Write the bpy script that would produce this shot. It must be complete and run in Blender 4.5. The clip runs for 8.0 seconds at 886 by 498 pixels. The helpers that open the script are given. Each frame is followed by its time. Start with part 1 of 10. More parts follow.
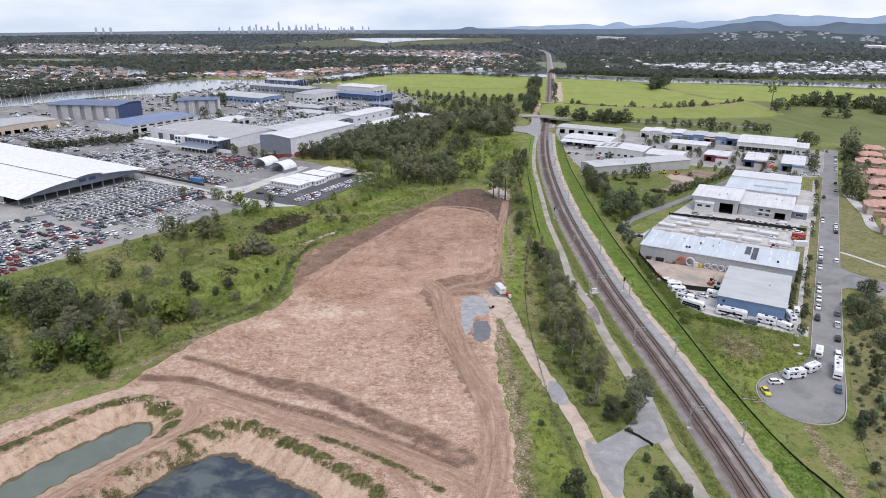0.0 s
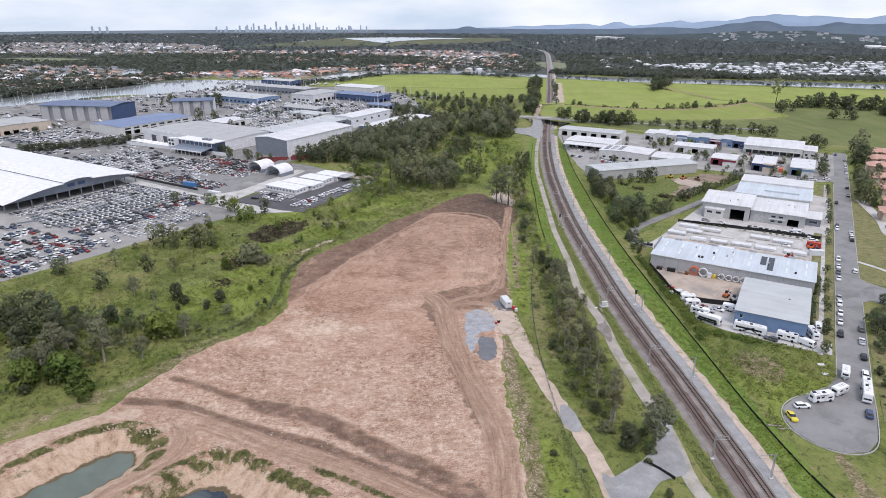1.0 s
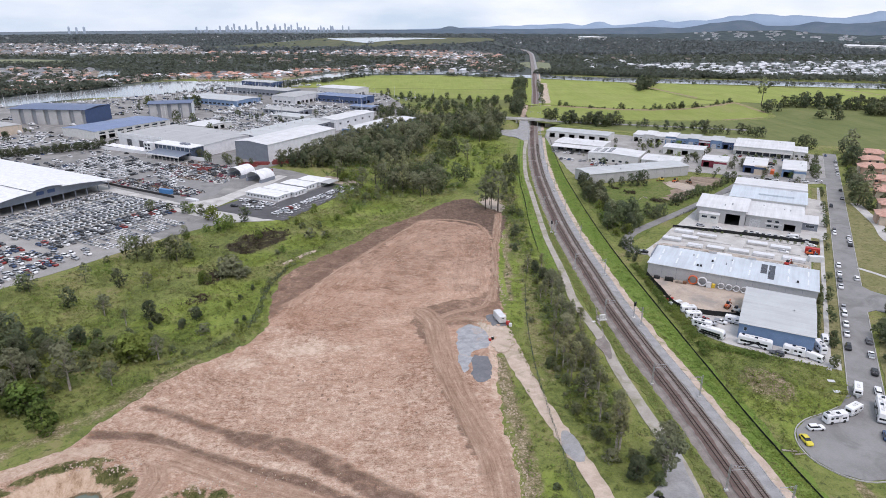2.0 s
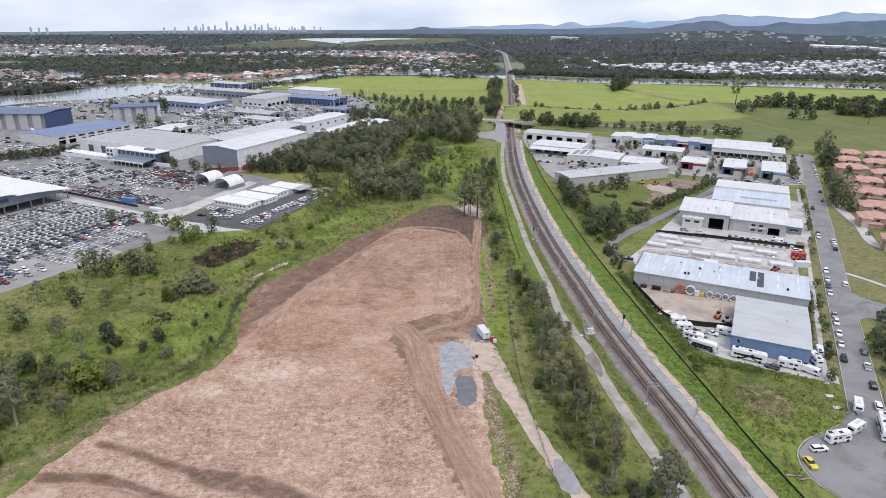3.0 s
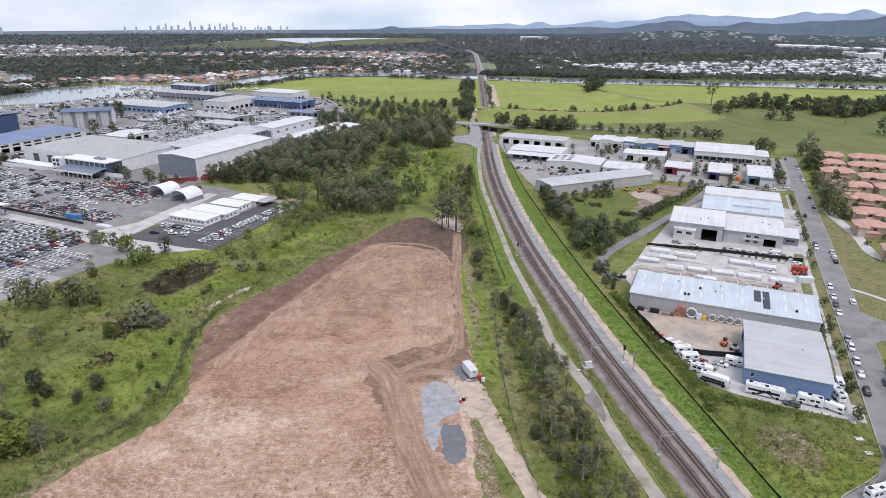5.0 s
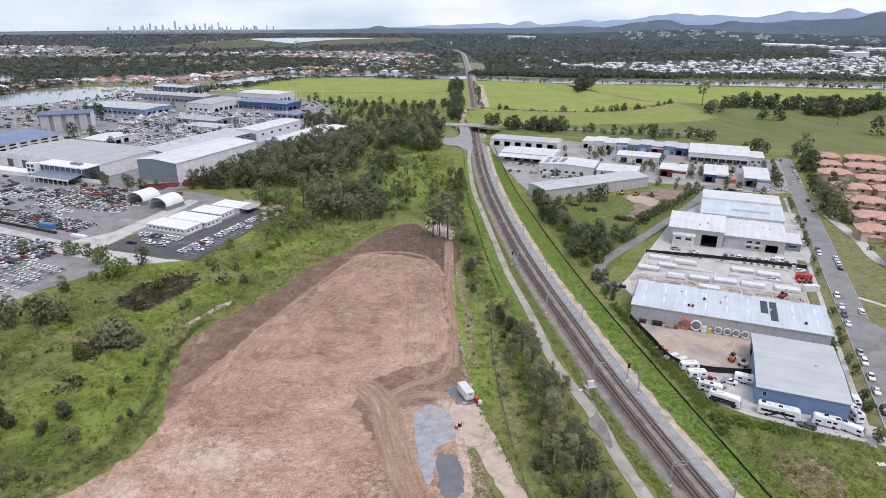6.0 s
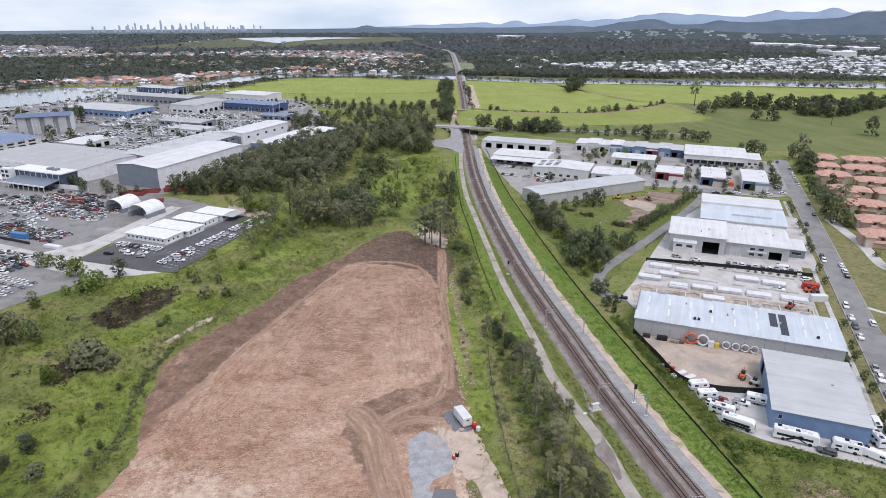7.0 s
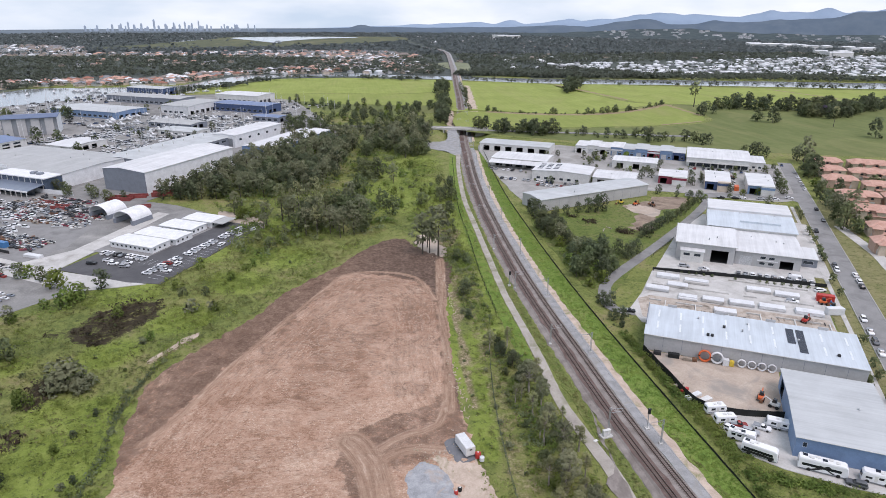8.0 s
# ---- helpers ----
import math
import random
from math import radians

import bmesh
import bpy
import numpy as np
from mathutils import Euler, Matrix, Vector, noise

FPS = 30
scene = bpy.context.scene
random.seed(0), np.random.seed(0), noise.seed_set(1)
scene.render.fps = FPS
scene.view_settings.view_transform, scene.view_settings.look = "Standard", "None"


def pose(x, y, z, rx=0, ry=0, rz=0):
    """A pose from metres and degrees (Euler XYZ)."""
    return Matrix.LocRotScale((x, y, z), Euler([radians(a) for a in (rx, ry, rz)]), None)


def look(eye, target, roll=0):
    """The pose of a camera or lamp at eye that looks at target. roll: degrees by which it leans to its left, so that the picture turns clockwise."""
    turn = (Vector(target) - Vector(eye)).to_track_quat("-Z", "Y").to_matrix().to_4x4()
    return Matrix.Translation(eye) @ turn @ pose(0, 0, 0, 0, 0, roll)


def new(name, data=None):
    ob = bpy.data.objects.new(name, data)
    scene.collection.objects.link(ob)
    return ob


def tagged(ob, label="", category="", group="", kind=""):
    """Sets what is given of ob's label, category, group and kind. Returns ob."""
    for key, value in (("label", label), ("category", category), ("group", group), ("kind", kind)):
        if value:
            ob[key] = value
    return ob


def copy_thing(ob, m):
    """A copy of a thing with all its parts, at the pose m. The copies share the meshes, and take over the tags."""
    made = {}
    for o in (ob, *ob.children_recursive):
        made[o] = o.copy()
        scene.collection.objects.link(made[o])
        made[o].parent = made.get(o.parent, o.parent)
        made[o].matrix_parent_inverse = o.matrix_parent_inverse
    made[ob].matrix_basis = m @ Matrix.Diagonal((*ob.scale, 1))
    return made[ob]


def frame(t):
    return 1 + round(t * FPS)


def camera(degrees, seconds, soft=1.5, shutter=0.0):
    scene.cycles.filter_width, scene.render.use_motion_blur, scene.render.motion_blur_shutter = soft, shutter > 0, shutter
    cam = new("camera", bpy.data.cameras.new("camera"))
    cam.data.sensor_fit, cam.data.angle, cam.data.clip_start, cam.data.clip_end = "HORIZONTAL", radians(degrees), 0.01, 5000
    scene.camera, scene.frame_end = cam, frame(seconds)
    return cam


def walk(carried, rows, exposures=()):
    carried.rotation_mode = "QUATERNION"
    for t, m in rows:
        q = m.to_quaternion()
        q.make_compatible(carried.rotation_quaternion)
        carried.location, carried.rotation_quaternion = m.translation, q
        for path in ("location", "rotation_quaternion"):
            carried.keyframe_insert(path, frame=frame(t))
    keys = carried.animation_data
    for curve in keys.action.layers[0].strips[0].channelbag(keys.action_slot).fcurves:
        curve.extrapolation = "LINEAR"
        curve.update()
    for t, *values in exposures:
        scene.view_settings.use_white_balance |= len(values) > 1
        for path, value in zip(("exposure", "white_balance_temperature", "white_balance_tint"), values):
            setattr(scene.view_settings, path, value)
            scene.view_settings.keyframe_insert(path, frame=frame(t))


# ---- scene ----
# ---- the camera and its walk ----
cam = camera(69.7, 8.0, 0.9)
PATH = [
    (0, (0.631, 0.189, 104.896), (0.612, 2.064, 104.2), 0.1),
    (0.5, (-0.407, 6.664, 104.838), (-0.423, 8.539, 104.142), 0.1),
    (1, (-1.411, 13.118, 104.801), (-1.423, 14.992, 104.104), 0.2),
    (1.5, (-2.497, 19.687, 104.857), (-2.493, 21.562, 104.159), 0.2),
    (3, (-4.56, 39.015, 104.561), (-4.446, 40.886, 103.865), 0.2),
    (3.5, (-5.085, 45.579, 104.509), (-4.943, 47.448, 103.812), 0.3),
    (4, (-5.372, 51.97, 104.408), (-5.206, 53.837, 103.71), 0.3),
    (4.5, (-5.439, 58.487, 104.218), (-5.254, 60.352, 103.521), 0.3),
    (6, (-5.203, 77.702, 103.753), (-4.966, 79.562, 103.055), 0.2),
    (6.5, (-5.109, 84.115, 103.728), (-4.854, 85.972, 103.029), 0.2),
    (7, (-4.906, 90.456, 103.611), (-4.637, 92.31, 102.912), 0.2),
    (7.5, (-4.699, 96.589, 103.59), (-4.419, 98.441, 102.89), 0.2),
    (8, (-4.514, 103.011, 103.453), (-4.23, 104.862, 102.753), 0.3),
]
walk(cam, [(t, look(eye, aim, roll)) for t, eye, aim, roll in PATH], [(0, 0.335, 6690, 25), (8, 0.335, 6690, 25)])

# ---- world, sun, exposure ----
world = bpy.data.worlds.new("overcast_sky")
scene.world = world
world.use_nodes = True
wt = world.node_tree
wt.nodes.clear()
w_out = wt.nodes.new("ShaderNodeOutputWorld")
w_sky = wt.nodes.new("ShaderNodeTexSky")
w_sky.sky_type, w_sky.sun_disc = "NISHITA", False
w_sky.sun_elevation, w_sky.sun_rotation = radians(60), radians(152)
w_bg = wt.nodes.new("ShaderNodeBackground")
w_bg.inputs[1].default_value = 0.10
wt.links.new(w_sky.outputs[0], w_bg.inputs[0])
w_tc = wt.nodes.new("ShaderNodeTexCoord")
w_map = wt.nodes.new("ShaderNodeMapping")
w_map.inputs["Scale"].default_value = (1.0, 1.0, 3.6)
wt.links.new(w_tc.outputs["Generated"], w_map.inputs[0])
w_noise = wt.nodes.new("ShaderNodeTexNoise")
w_noise.inputs["Scale"].default_value, w_noise.inputs["Detail"].default_value = 5.5, 7
wt.links.new(w_map.outputs[0], w_noise.inputs["Vector"])
w_ramp = wt.nodes.new("ShaderNodeValToRGB")
w_ramp.color_ramp.elements[0].position, w_ramp.color_ramp.elements[1].position = 0.30, 0.66
w_ramp.color_ramp.elements[0].color = (0.50, 0.68, 0.81, 1)
w_ramp.color_ramp.elements[1].color = (0.80, 0.935, 0.985, 1)
wt.links.new(w_noise.outputs["Fac"], w_ramp.inputs[0])
w_cloud = wt.nodes.new("ShaderNodeBackground")
w_cloud.inputs[1].default_value = 0.95
wt.links.new(w_ramp.outputs[0], w_cloud.inputs[0])
w_mix = wt.nodes.new("ShaderNodeMixShader")
w_mix.inputs[0].default_value = 0.86
wt.links.new(w_bg.outputs[0], w_mix.inputs[1])
wt.links.new(w_cloud.outputs[0], w_mix.inputs[2])
wt.links.new(w_mix.outputs[0], w_out.inputs[0])

sun_data = bpy.data.lights.new("sun", "SUN")
sun_data.energy, sun_data.angle, sun_data.color = 1.4, radians(28), (1.0, 0.97, 0.94)
sun_ob = new("sun", sun_data)
sun_ob.matrix_world = look((110, -210, 420), (0, 0, 0))

# ---- materials ----
EST_ANGLE = -29.33
EST = pose(121, 188, 0, 0, 0, EST_ANGLE)


def est(u, v, z=0.0):
    """A place in the grid of the industrial estate: u across its street, v along it."""
    return EST @ Vector((u, v, z))


def base_mat(name, rough=0.8, metal=0.0, spec=0.3):
    m = bpy.data.materials.new(name)
    m.use_nodes = True
    nt = m.node_tree
    b = nt.nodes["Principled BSDF"]
    b.inputs["Roughness"].default_value = rough
    b.inputs["Metallic"].default_value = metal
    b.inputs["Specular IOR Level"].default_value = spec
    return m, nt, b


def pos(nt, turn=0.0, scale=(1, 1, 1)):
    g = nt.nodes.new("ShaderNodeNewGeometry")
    mp = nt.nodes.new("ShaderNodeMapping")
    mp.inputs["Rotation"].default_value = (0, 0, radians(turn))
    mp.inputs["Scale"].default_value = scale
    nt.links.new(g.outputs["Position"], mp.inputs[0])
    return mp.outputs[0]


def nz(nt, vec, size, detail=5, rough=0.55, warp=0.0):
    n = nt.nodes.new("ShaderNodeTexNoise")
    n.inputs["Scale"].default_value = 1.0 / size
    n.inputs["Detail"].default_value, n.inputs["Roughness"].default_value = detail, rough
    n.inputs["Distortion"].default_value = warp
    nt.links.new(vec, n.inputs["Vector"])
    return n.outputs["Fac"]


def ramp(nt, fac, stops):
    r = nt.nodes.new("ShaderNodeValToRGB")
    while len(r.color_ramp.elements) < len(stops):
        r.color_ramp.elements.new(0.5)
    for e, (p, c) in zip(r.color_ramp.elements, stops):
        e.position, e.color = p, (*c, 1)
    nt.links.new(fac, r.inputs[0])
    return r.outputs[0]


def mix(nt, fac, a, b, mode="MIX"):
    n = nt.nodes.new("ShaderNodeMix")
    n.data_type, n.blend_type = "RGBA", mode
    for sock, val in ((n.inputs[0], fac), (n.inputs[6], a), (n.inputs[7], b)):
        if isinstance(val, (int, float)):
            sock.default_value = val
        elif isinstance(val, tuple):
            sock.default_value = (*val, 1)
        else:
            nt.links.new(val, sock)
    return n.outputs[2]


def calc(nt, op, a, b=0.0, c=0.0):
    n = nt.nodes.new("ShaderNodeMath")
    n.operation = op
    for sock, val in zip(n.inputs, (a, b, c)):
        if isinstance(val, (int, float)):
            sock.default_value = val
        else:
            nt.links.new(val, sock)
    return n.outputs[0]


def span(nt, fac, lo, hi):
    n = nt.nodes.new("ShaderNodeMapRange")
    n.inputs[1].default_value, n.inputs[2].default_value = lo, hi
    nt.links.new(fac, n.inputs[0])
    return n.outputs[0]


def bump(nt, b, height, strength, dist):
    n = nt.nodes.new("ShaderNodeBump")
    n.inputs["Strength"].default_value, n.inputs["Distance"].default_value = strength, dist
    nt.links.new(height, n.inputs["Height"])
    nt.links.new(n.outputs[0], b.inputs["Normal"])


def attr(nt, name):
    n = nt.nodes.new("ShaderNodeAttribute")
    n.attribute_name = name
    return n.outputs["Fac"]


def surf(name, dark, light, size=6.0, fine=0.5, rough=0.85, metal=0.0, relief=0.05, spec=0.3, stain=None, stain_size=15.0):
    """Two-scale mottled surface between two colours, with stains of a third."""
    m, nt, b = base_mat(name, rough, metal, spec)
    p = pos(nt)
    big, small = nz(nt, p, size, 6, 0.6, 0.4), nz(nt, p, fine, 4, 0.6)
    f = calc(nt, "ADD", calc(nt, "MULTIPLY", big, 0.65), calc(nt, "MULTIPLY", small, 0.35))
    col = ramp(nt, f, [(0.36, dark), (0.64, light)])
    if stain:
        col = mix(nt, calc(nt, "MULTIPLY", span(nt, nz(nt, p, stain_size, 7, 0.65, 0.8), 0.52, 0.66), 0.8), col, stain)
    nt.links.new(col, b.inputs["Base Color"])
    if relief:
        bump(nt, b, small, 0.6, relief)
    return m


def paint(name, col, rough=0.45, metal=0.0, vary=0.08, size=3.0, spec=0.4):
    """Painted or plain surface with faint dirt."""
    m, nt, b = base_mat(name, rough, metal, spec)
    p = pos(nt)
    d = tuple(c * (1 - vary * 2.2) for c in col)
    l = tuple(min(1, c * (1 + vary)) for c in col)
    f = calc(nt, "ADD", calc(nt, "MULTIPLY", nz(nt, p, size, 6, 0.65), 0.6), calc(nt, "MULTIPLY", nz(nt, p, size * 0.12, 3), 0.4))
    nt.links.new(ramp(nt, f, [(0.35, d), (0.6, l)]), b.inputs["Base Color"])
    return m


def sheet_metal(name, col, axis=0, rough=0.5, turn=EST_ANGLE, pitch=1.5, vary=0.07):
    """Ribbed metal roofing whose sheets differ a little, with run-off streaks along the ribs."""
    m, nt, b = base_mat(name, rough, 0.0, 0.35)
    g = nt.nodes.new("ShaderNodeNewGeometry")
    rot = nt.nodes.new("ShaderNodeVectorRotate")
    rot.rotation_type = "Z_AXIS"
    rot.inputs["Angle"].default_value = radians(-turn)
    nt.links.new(g.outputs["Position"], rot.inputs["Vector"])
    mp = nt.nodes.new("ShaderNodeMapping")
    mp.inputs["Scale"].default_value = (1 / pitch, 0.04, 0.04) if axis == 0 else (0.04, 1 / pitch, 0.04)
    nt.links.new(rot.outputs[0], mp.inputs[0])
    streak = nz(nt, mp.outputs[0], 1.0, 4, 0.7)
    patch = nz(nt, rot.outputs[0], 9.0, 5, 0.6)
    f = calc(nt, "ADD", calc(nt, "MULTIPLY", streak, 0.55), calc(nt, "MULTIPLY", patch, 0.45))
    d = tuple(c * (1 - vary * 3) for c in col)
    l = tuple(min(1, c * (1 + vary)) for c in col)
    nt.links.new(ramp(nt, f, [(0.34, d), (0.62, l)]), b.inputs["Base Color"])
    wv = nt.nodes.new("ShaderNodeTexWave")
    wv.wave_profile = "SIN"
    wv.bands_direction = "X" if axis == 0 else "Y"
    wv.inputs["Scale"].default_value = 0.42
    nt.links.new(rot.outputs[0], wv.inputs["Vector"])
    bump(nt, b, wv.outputs["Fac"], 0.5, 0.03)
    return m


def leaf_mat(name, dark, light, rough=0.65):
    """Foliage: each spray a little different, shaded with the roundness of its clump."""
    m, nt, b = base_mat(name, rough, 0, 0.2)
    g = nt.nodes.new("ShaderNodeNewGeometry")
    o = nt.nodes.new("ShaderNodeObjectInfo")
    f = calc(nt, "ADD", calc(nt, "MULTIPLY", g.outputs["Random Per Island"], 0.3), calc(nt, "MULTIPLY", o.outputs["Random"], 0.32))
    f = calc(nt, "ADD", f, calc(nt, "MULTIPLY", span(nt, nz(nt, pos(nt), 6, 3, 0.6, 0.4), 0.36, 0.64), 0.38))
    c = ramp(nt, f, [(0.1, dark), (0.85, light)])
    lump = nz(nt, pos(nt), 11, 4, 0.65, 0.6)
    hs = nt.nodes.new("ShaderNodeHueSaturation")
    nt.links.new(calc(nt, "ADD", 0.72, calc(nt, "MULTIPLY", span(nt, lump, 0.34, 0.66), 0.62)), hs.inputs["Value"])
    nt.links.new(calc(nt, "ADD", 0.48, calc(nt, "MULTIPLY", span(nt, nz(nt, pos(nt), 27, 3, 0.6), 0.35, 0.65), 0.04)), hs.inputs["Hue"])
    nt.links.new(c, hs.inputs["Color"])
    c = hs.outputs[0]
    nt.links.new(c, b.inputs["Base Color"])
    soft = nt.nodes.new("ShaderNodeAttribute")
    soft.attribute_name = "soft"
    turned = nt.nodes.new("ShaderNodeVectorTransform")
    turned.vector_type, turned.convert_from, turned.convert_to = "NORMAL", "OBJECT", "WORLD"
    nt.links.new(soft.outputs["Vector"], turned.inputs[0])
    nt.links.new(turned.outputs[0], b.inputs["Normal"])
    tr = nt.nodes.new("ShaderNodeBsdfTranslucent")
    nt.links.new(c, tr.inputs[0])
    ms = nt.nodes.new("ShaderNodeMixShader")
    ms.inputs[0].default_value = 0.38
    nt.links.new(b.outputs[0], ms.inputs[1])
    nt.links.new(tr.outputs[0], ms.inputs[2])
    nt.links.new(ms.outputs[0], nt.nodes["Material Output"].inputs[0])
    return m


def grass_mat(name, lush, mid, dry, size=14.0):
    m, nt, b = base_mat(name, 0.9, 0, 0.15)
    p = pos(nt)
    a, c, d = nz(nt, p, size, 8, 0.68, 0.9), nz(nt, p, size * 0.16, 6, 0.7, 0.5), nz(nt, p, 0.7, 4, 0.7)
    f = calc(nt, "ADD", calc(nt, "MULTIPLY", a, 0.5), calc(nt, "ADD", calc(nt, "MULTIPLY", c, 0.3), calc(nt, "MULTIPLY", d, 0.2)))
    col = ramp(nt, f, [(0.36, lush), (0.5, mid), (0.66, dry)])
    col = mix(nt, span(nt, nz(nt, p, 2.2, 5, 0.75, 0.6), 0.36, 0.5), tuple(x * 0.72 for x in lush), col)
    nt.links.new(col, b.inputs["Base Color"])
    bump(nt, b, calc(nt, "ADD", c, d), 0.9, 0.35)
    return m


def field_mat(name, a, b_, turn, size=30.0, row=3.0, dry=(0.30, 0.26, 0.13), dry_amount=0.32):
    """Crop or pasture with faint rows, broad patches and dry stretches."""
    m, nt, b = base_mat(name, 0.95, 0, 0.1)
    p = pos(nt, turn, (1.0 / row, 0.02, 1))
    q = pos(nt)
    f = calc(nt, "ADD", calc(nt, "MULTIPLY", nz(nt, p, 1.0, 3), 0.3), calc(nt, "ADD", calc(nt, "MULTIPLY", nz(nt, q, size, 6, 0.6, 0.6), 0.45), calc(nt, "MULTIPLY", nz(nt, q, size * 0.12, 4, 0.7), 0.25)))
    col = ramp(nt, f, [(0.38, a), (0.60, b_)])
    col = mix(nt, calc(nt, "MULTIPLY", span(nt, nz(nt, pos(nt, turn, (1, 0.35, 1)), size * 1.6, 7, 0.66, 1.0), 0.50, 0.68), dry_amount), col, dry)
    nt.links.new(col, b.inputs["Base Color"])
    return m


GRASS = grass_mat("rough_grass", (0.105, 0.15, 0.034), (0.155, 0.185, 0.055), (0.22, 0.19, 0.095))
VERGE = grass_mat("verge_grass", (0.114, 0.190, 0.036), (0.154, 0.230, 0.047), (0.235, 0.228, 0.085), 9.0)
LUSH = grass_mat("lush_grass", (0.095, 0.138, 0.034), (0.140, 0.176, 0.048), (0.205, 0.175, 0.090), 12.0)
CHURNED = surf("churned_soil", (0.17, 0.125, 0.095), (0.34, 0.265, 0.205), 5, 0.5, 0.95, relief=0.08, stain=(0.115, 0.085, 0.065), stain_size=9)
LAWN = grass_mat("dry_lawn", (0.15, 0.162, 0.062), (0.215, 0.205, 0.095), (0.30, 0.26, 0.15), 10.0)
CANE = field_mat("bright_field", (0.205, 0.25, 0.064), (0.282, 0.328, 0.096), 12)
CANE_B = field_mat("green_field", (0.190, 0.232, 0.062), (0.255, 0.295, 0.086), -20)
PASTURE = field_mat("pasture", (0.112, 0.138, 0.050), (0.160, 0.184, 0.072), 30, 45.0, 8.0)
MEADOW = field_mat("wetland", (0.085, 0.098, 0.062), (0.125, 0.135, 0.085), 5, 90.0, 20.0)
PALE_FIELD = field_mat("mown_field", (0.16, 0.185, 0.115), (0.23, 0.245, 0.165), 5, 60.0, 10.0)
GRAVEL_HEAP = surf("pale_heap_gravel", (0.24, 0.247, 0.258), (0.40, 0.41, 0.425), 2.2, 0.35, 0.9, relief=0.06, stain=(0.40, 0.33, 0.28), stain_size=6)
GRAVEL = surf("grey_gravel", (0.22, 0.222, 0.225), (0.37, 0.37, 0.37), 4, 0.3, 0.9, relief=0.05, stain=(0.27, 0.255, 0.23), stain_size=8)
TRACK = surf("pale_track", (0.40, 0.315, 0.25), (0.57, 0.47, 0.39), 3, 0.4, 0.95, relief=0.06, stain=(0.33, 0.285, 0.20), stain_size=5)
GREYTRACK = surf("grey_track", (0.29, 0.265, 0.235), (0.44, 0.405, 0.36), 5, 0.4, 0.95, relief=0.05, stain=(0.18, 0.185, 0.10), stain_size=9)
PILE = surf("dark_stone", (0.13, 0.135, 0.145), (0.19, 0.195, 0.21), 2, 0.3, 0.9, relief=0.06)
BALLAST = surf("ballast", (0.18, 0.155, 0.14), (0.30, 0.27, 0.25), 3.5, 0.3, 0.95, relief=0.08, stain=(0.17, 0.145, 0.13), stain_size=8)
RUSTBALLAST = surf("rust_stained_ballast", (0.095, 0.062, 0.054), (0.19, 0.135, 0.12), 3.5, 0.3, 0.95, relief=0.08, stain=(0.13, 0.10, 0.09), stain_size=8)
SHOULDER = surf("sandy_shoulder", (0.40, 0.31, 0.25), (0.56, 0.46, 0.38), 3, 0.4, 0.95, relief=0.05, stain=(0.17, 0.19, 0.07), stain_size=5)
ASPHALT = surf("asphalt", (0.20, 0.198, 0.195), (0.275, 0.272, 0.268), 7, 0.4, 0.9, relief=0.02, stain=(0.165, 0.163, 0.16), stain_size=11)
DARKASPHALT = surf("dark_asphalt", (0.075, 0.075, 0.08), (0.115, 0.115, 0.12), 7, 0.4, 0.9, relief=0.02)
YARD_DARK = surf("worn_yard", (0.15, 0.148, 0.143), (0.29, 0.285, 0.275), 14, 0.6, 0.9, relief=0.03, stain=(0.36, 0.35, 0.33), stain_size=24)
YARD = surf("pale_yard", (0.24, 0.235, 0.225), (0.40, 0.39, 0.37), 14, 0.6, 0.9, relief=0.03, stain=(0.25, 0.235, 0.215), stain_size=30)
CONCRETE = surf("concrete", (0.40, 0.39, 0.37), (0.56, 0.55, 0.53), 7, 0.5, 0.85, relief=0.02, stain=(0.31, 0.295, 0.27), stain_size=10)
CASTBED = surf("stained_casting_bed", (0.30, 0.25, 0.205), (0.52, 0.46, 0.40), 3, 0.5, 0.95, relief=0.04, stain=(0.17, 0.145, 0.12), stain_size=6)
SANDYARD = surf("sandy_yard", (0.36, 0.29, 0.235), (0.50, 0.42, 0.35), 6, 0.5, 0.95, relief=0.04, stain=(0.28, 0.26, 0.235), stain_size=9)
KERB = surf("kerb_concrete", (0.32, 0.315, 0.30), (0.45, 0.44, 0.42), 4, 0.4, 0.85, relief=0)
RAIL = paint("rusty_rail", (0.085, 0.05, 0.042), 0.6, 0.6)
SLEEPER = surf("sleeper_concrete", (0.10, 0.085, 0.075), (0.17, 0.15, 0.135), 2, 0.3, 0.9, relief=0)
STEEL = paint("galvanised_steel", (0.42, 0.44, 0.45), 0.45, 0.5)
BLACKMESH = paint("black_mesh", (0.012, 0.014, 0.014), 0.7)
GREENMESH = paint("weathered_fence_wire", (0.06, 0.085, 0.06), 0.7)
WHITE = paint("white_paint", (0.64, 0.65, 0.66), 0.4)
WHITEWALL = paint("white_wall_cladding", (0.72, 0.73, 0.74), 0.6)
OFFWHITE = paint("offwhite_panel", (0.62, 0.62, 0.60), 0.55)
TILTUP = paint("grey_panel", (0.43, 0.43, 0.43), 0.7, 0, 0.06, 5.0)
GREYWALL = paint("grey_cladding", (0.20, 0.222, 0.258), 0.55)
BLUEWALL = paint("blue_cladding", (0.165, 0.255, 0.40), 0.5)
NAVY = paint("navy_cladding", (0.05, 0.085, 0.18), 0.5)
MAROON = paint("maroon_panel", (0.22, 0.035, 0.055), 0.6)
CREAM = paint("cream_render", (0.56, 0.47, 0.38), 0.8)
BRICKPINK = paint("pinkish_brick_render", (0.44, 0.31, 0.245), 0.85)
# near-black for painted shade inside sheds; dark bins, vents and scrap share it
DARKIN = paint("dark_interior", (0.03, 0.031, 0.033), 0.8)
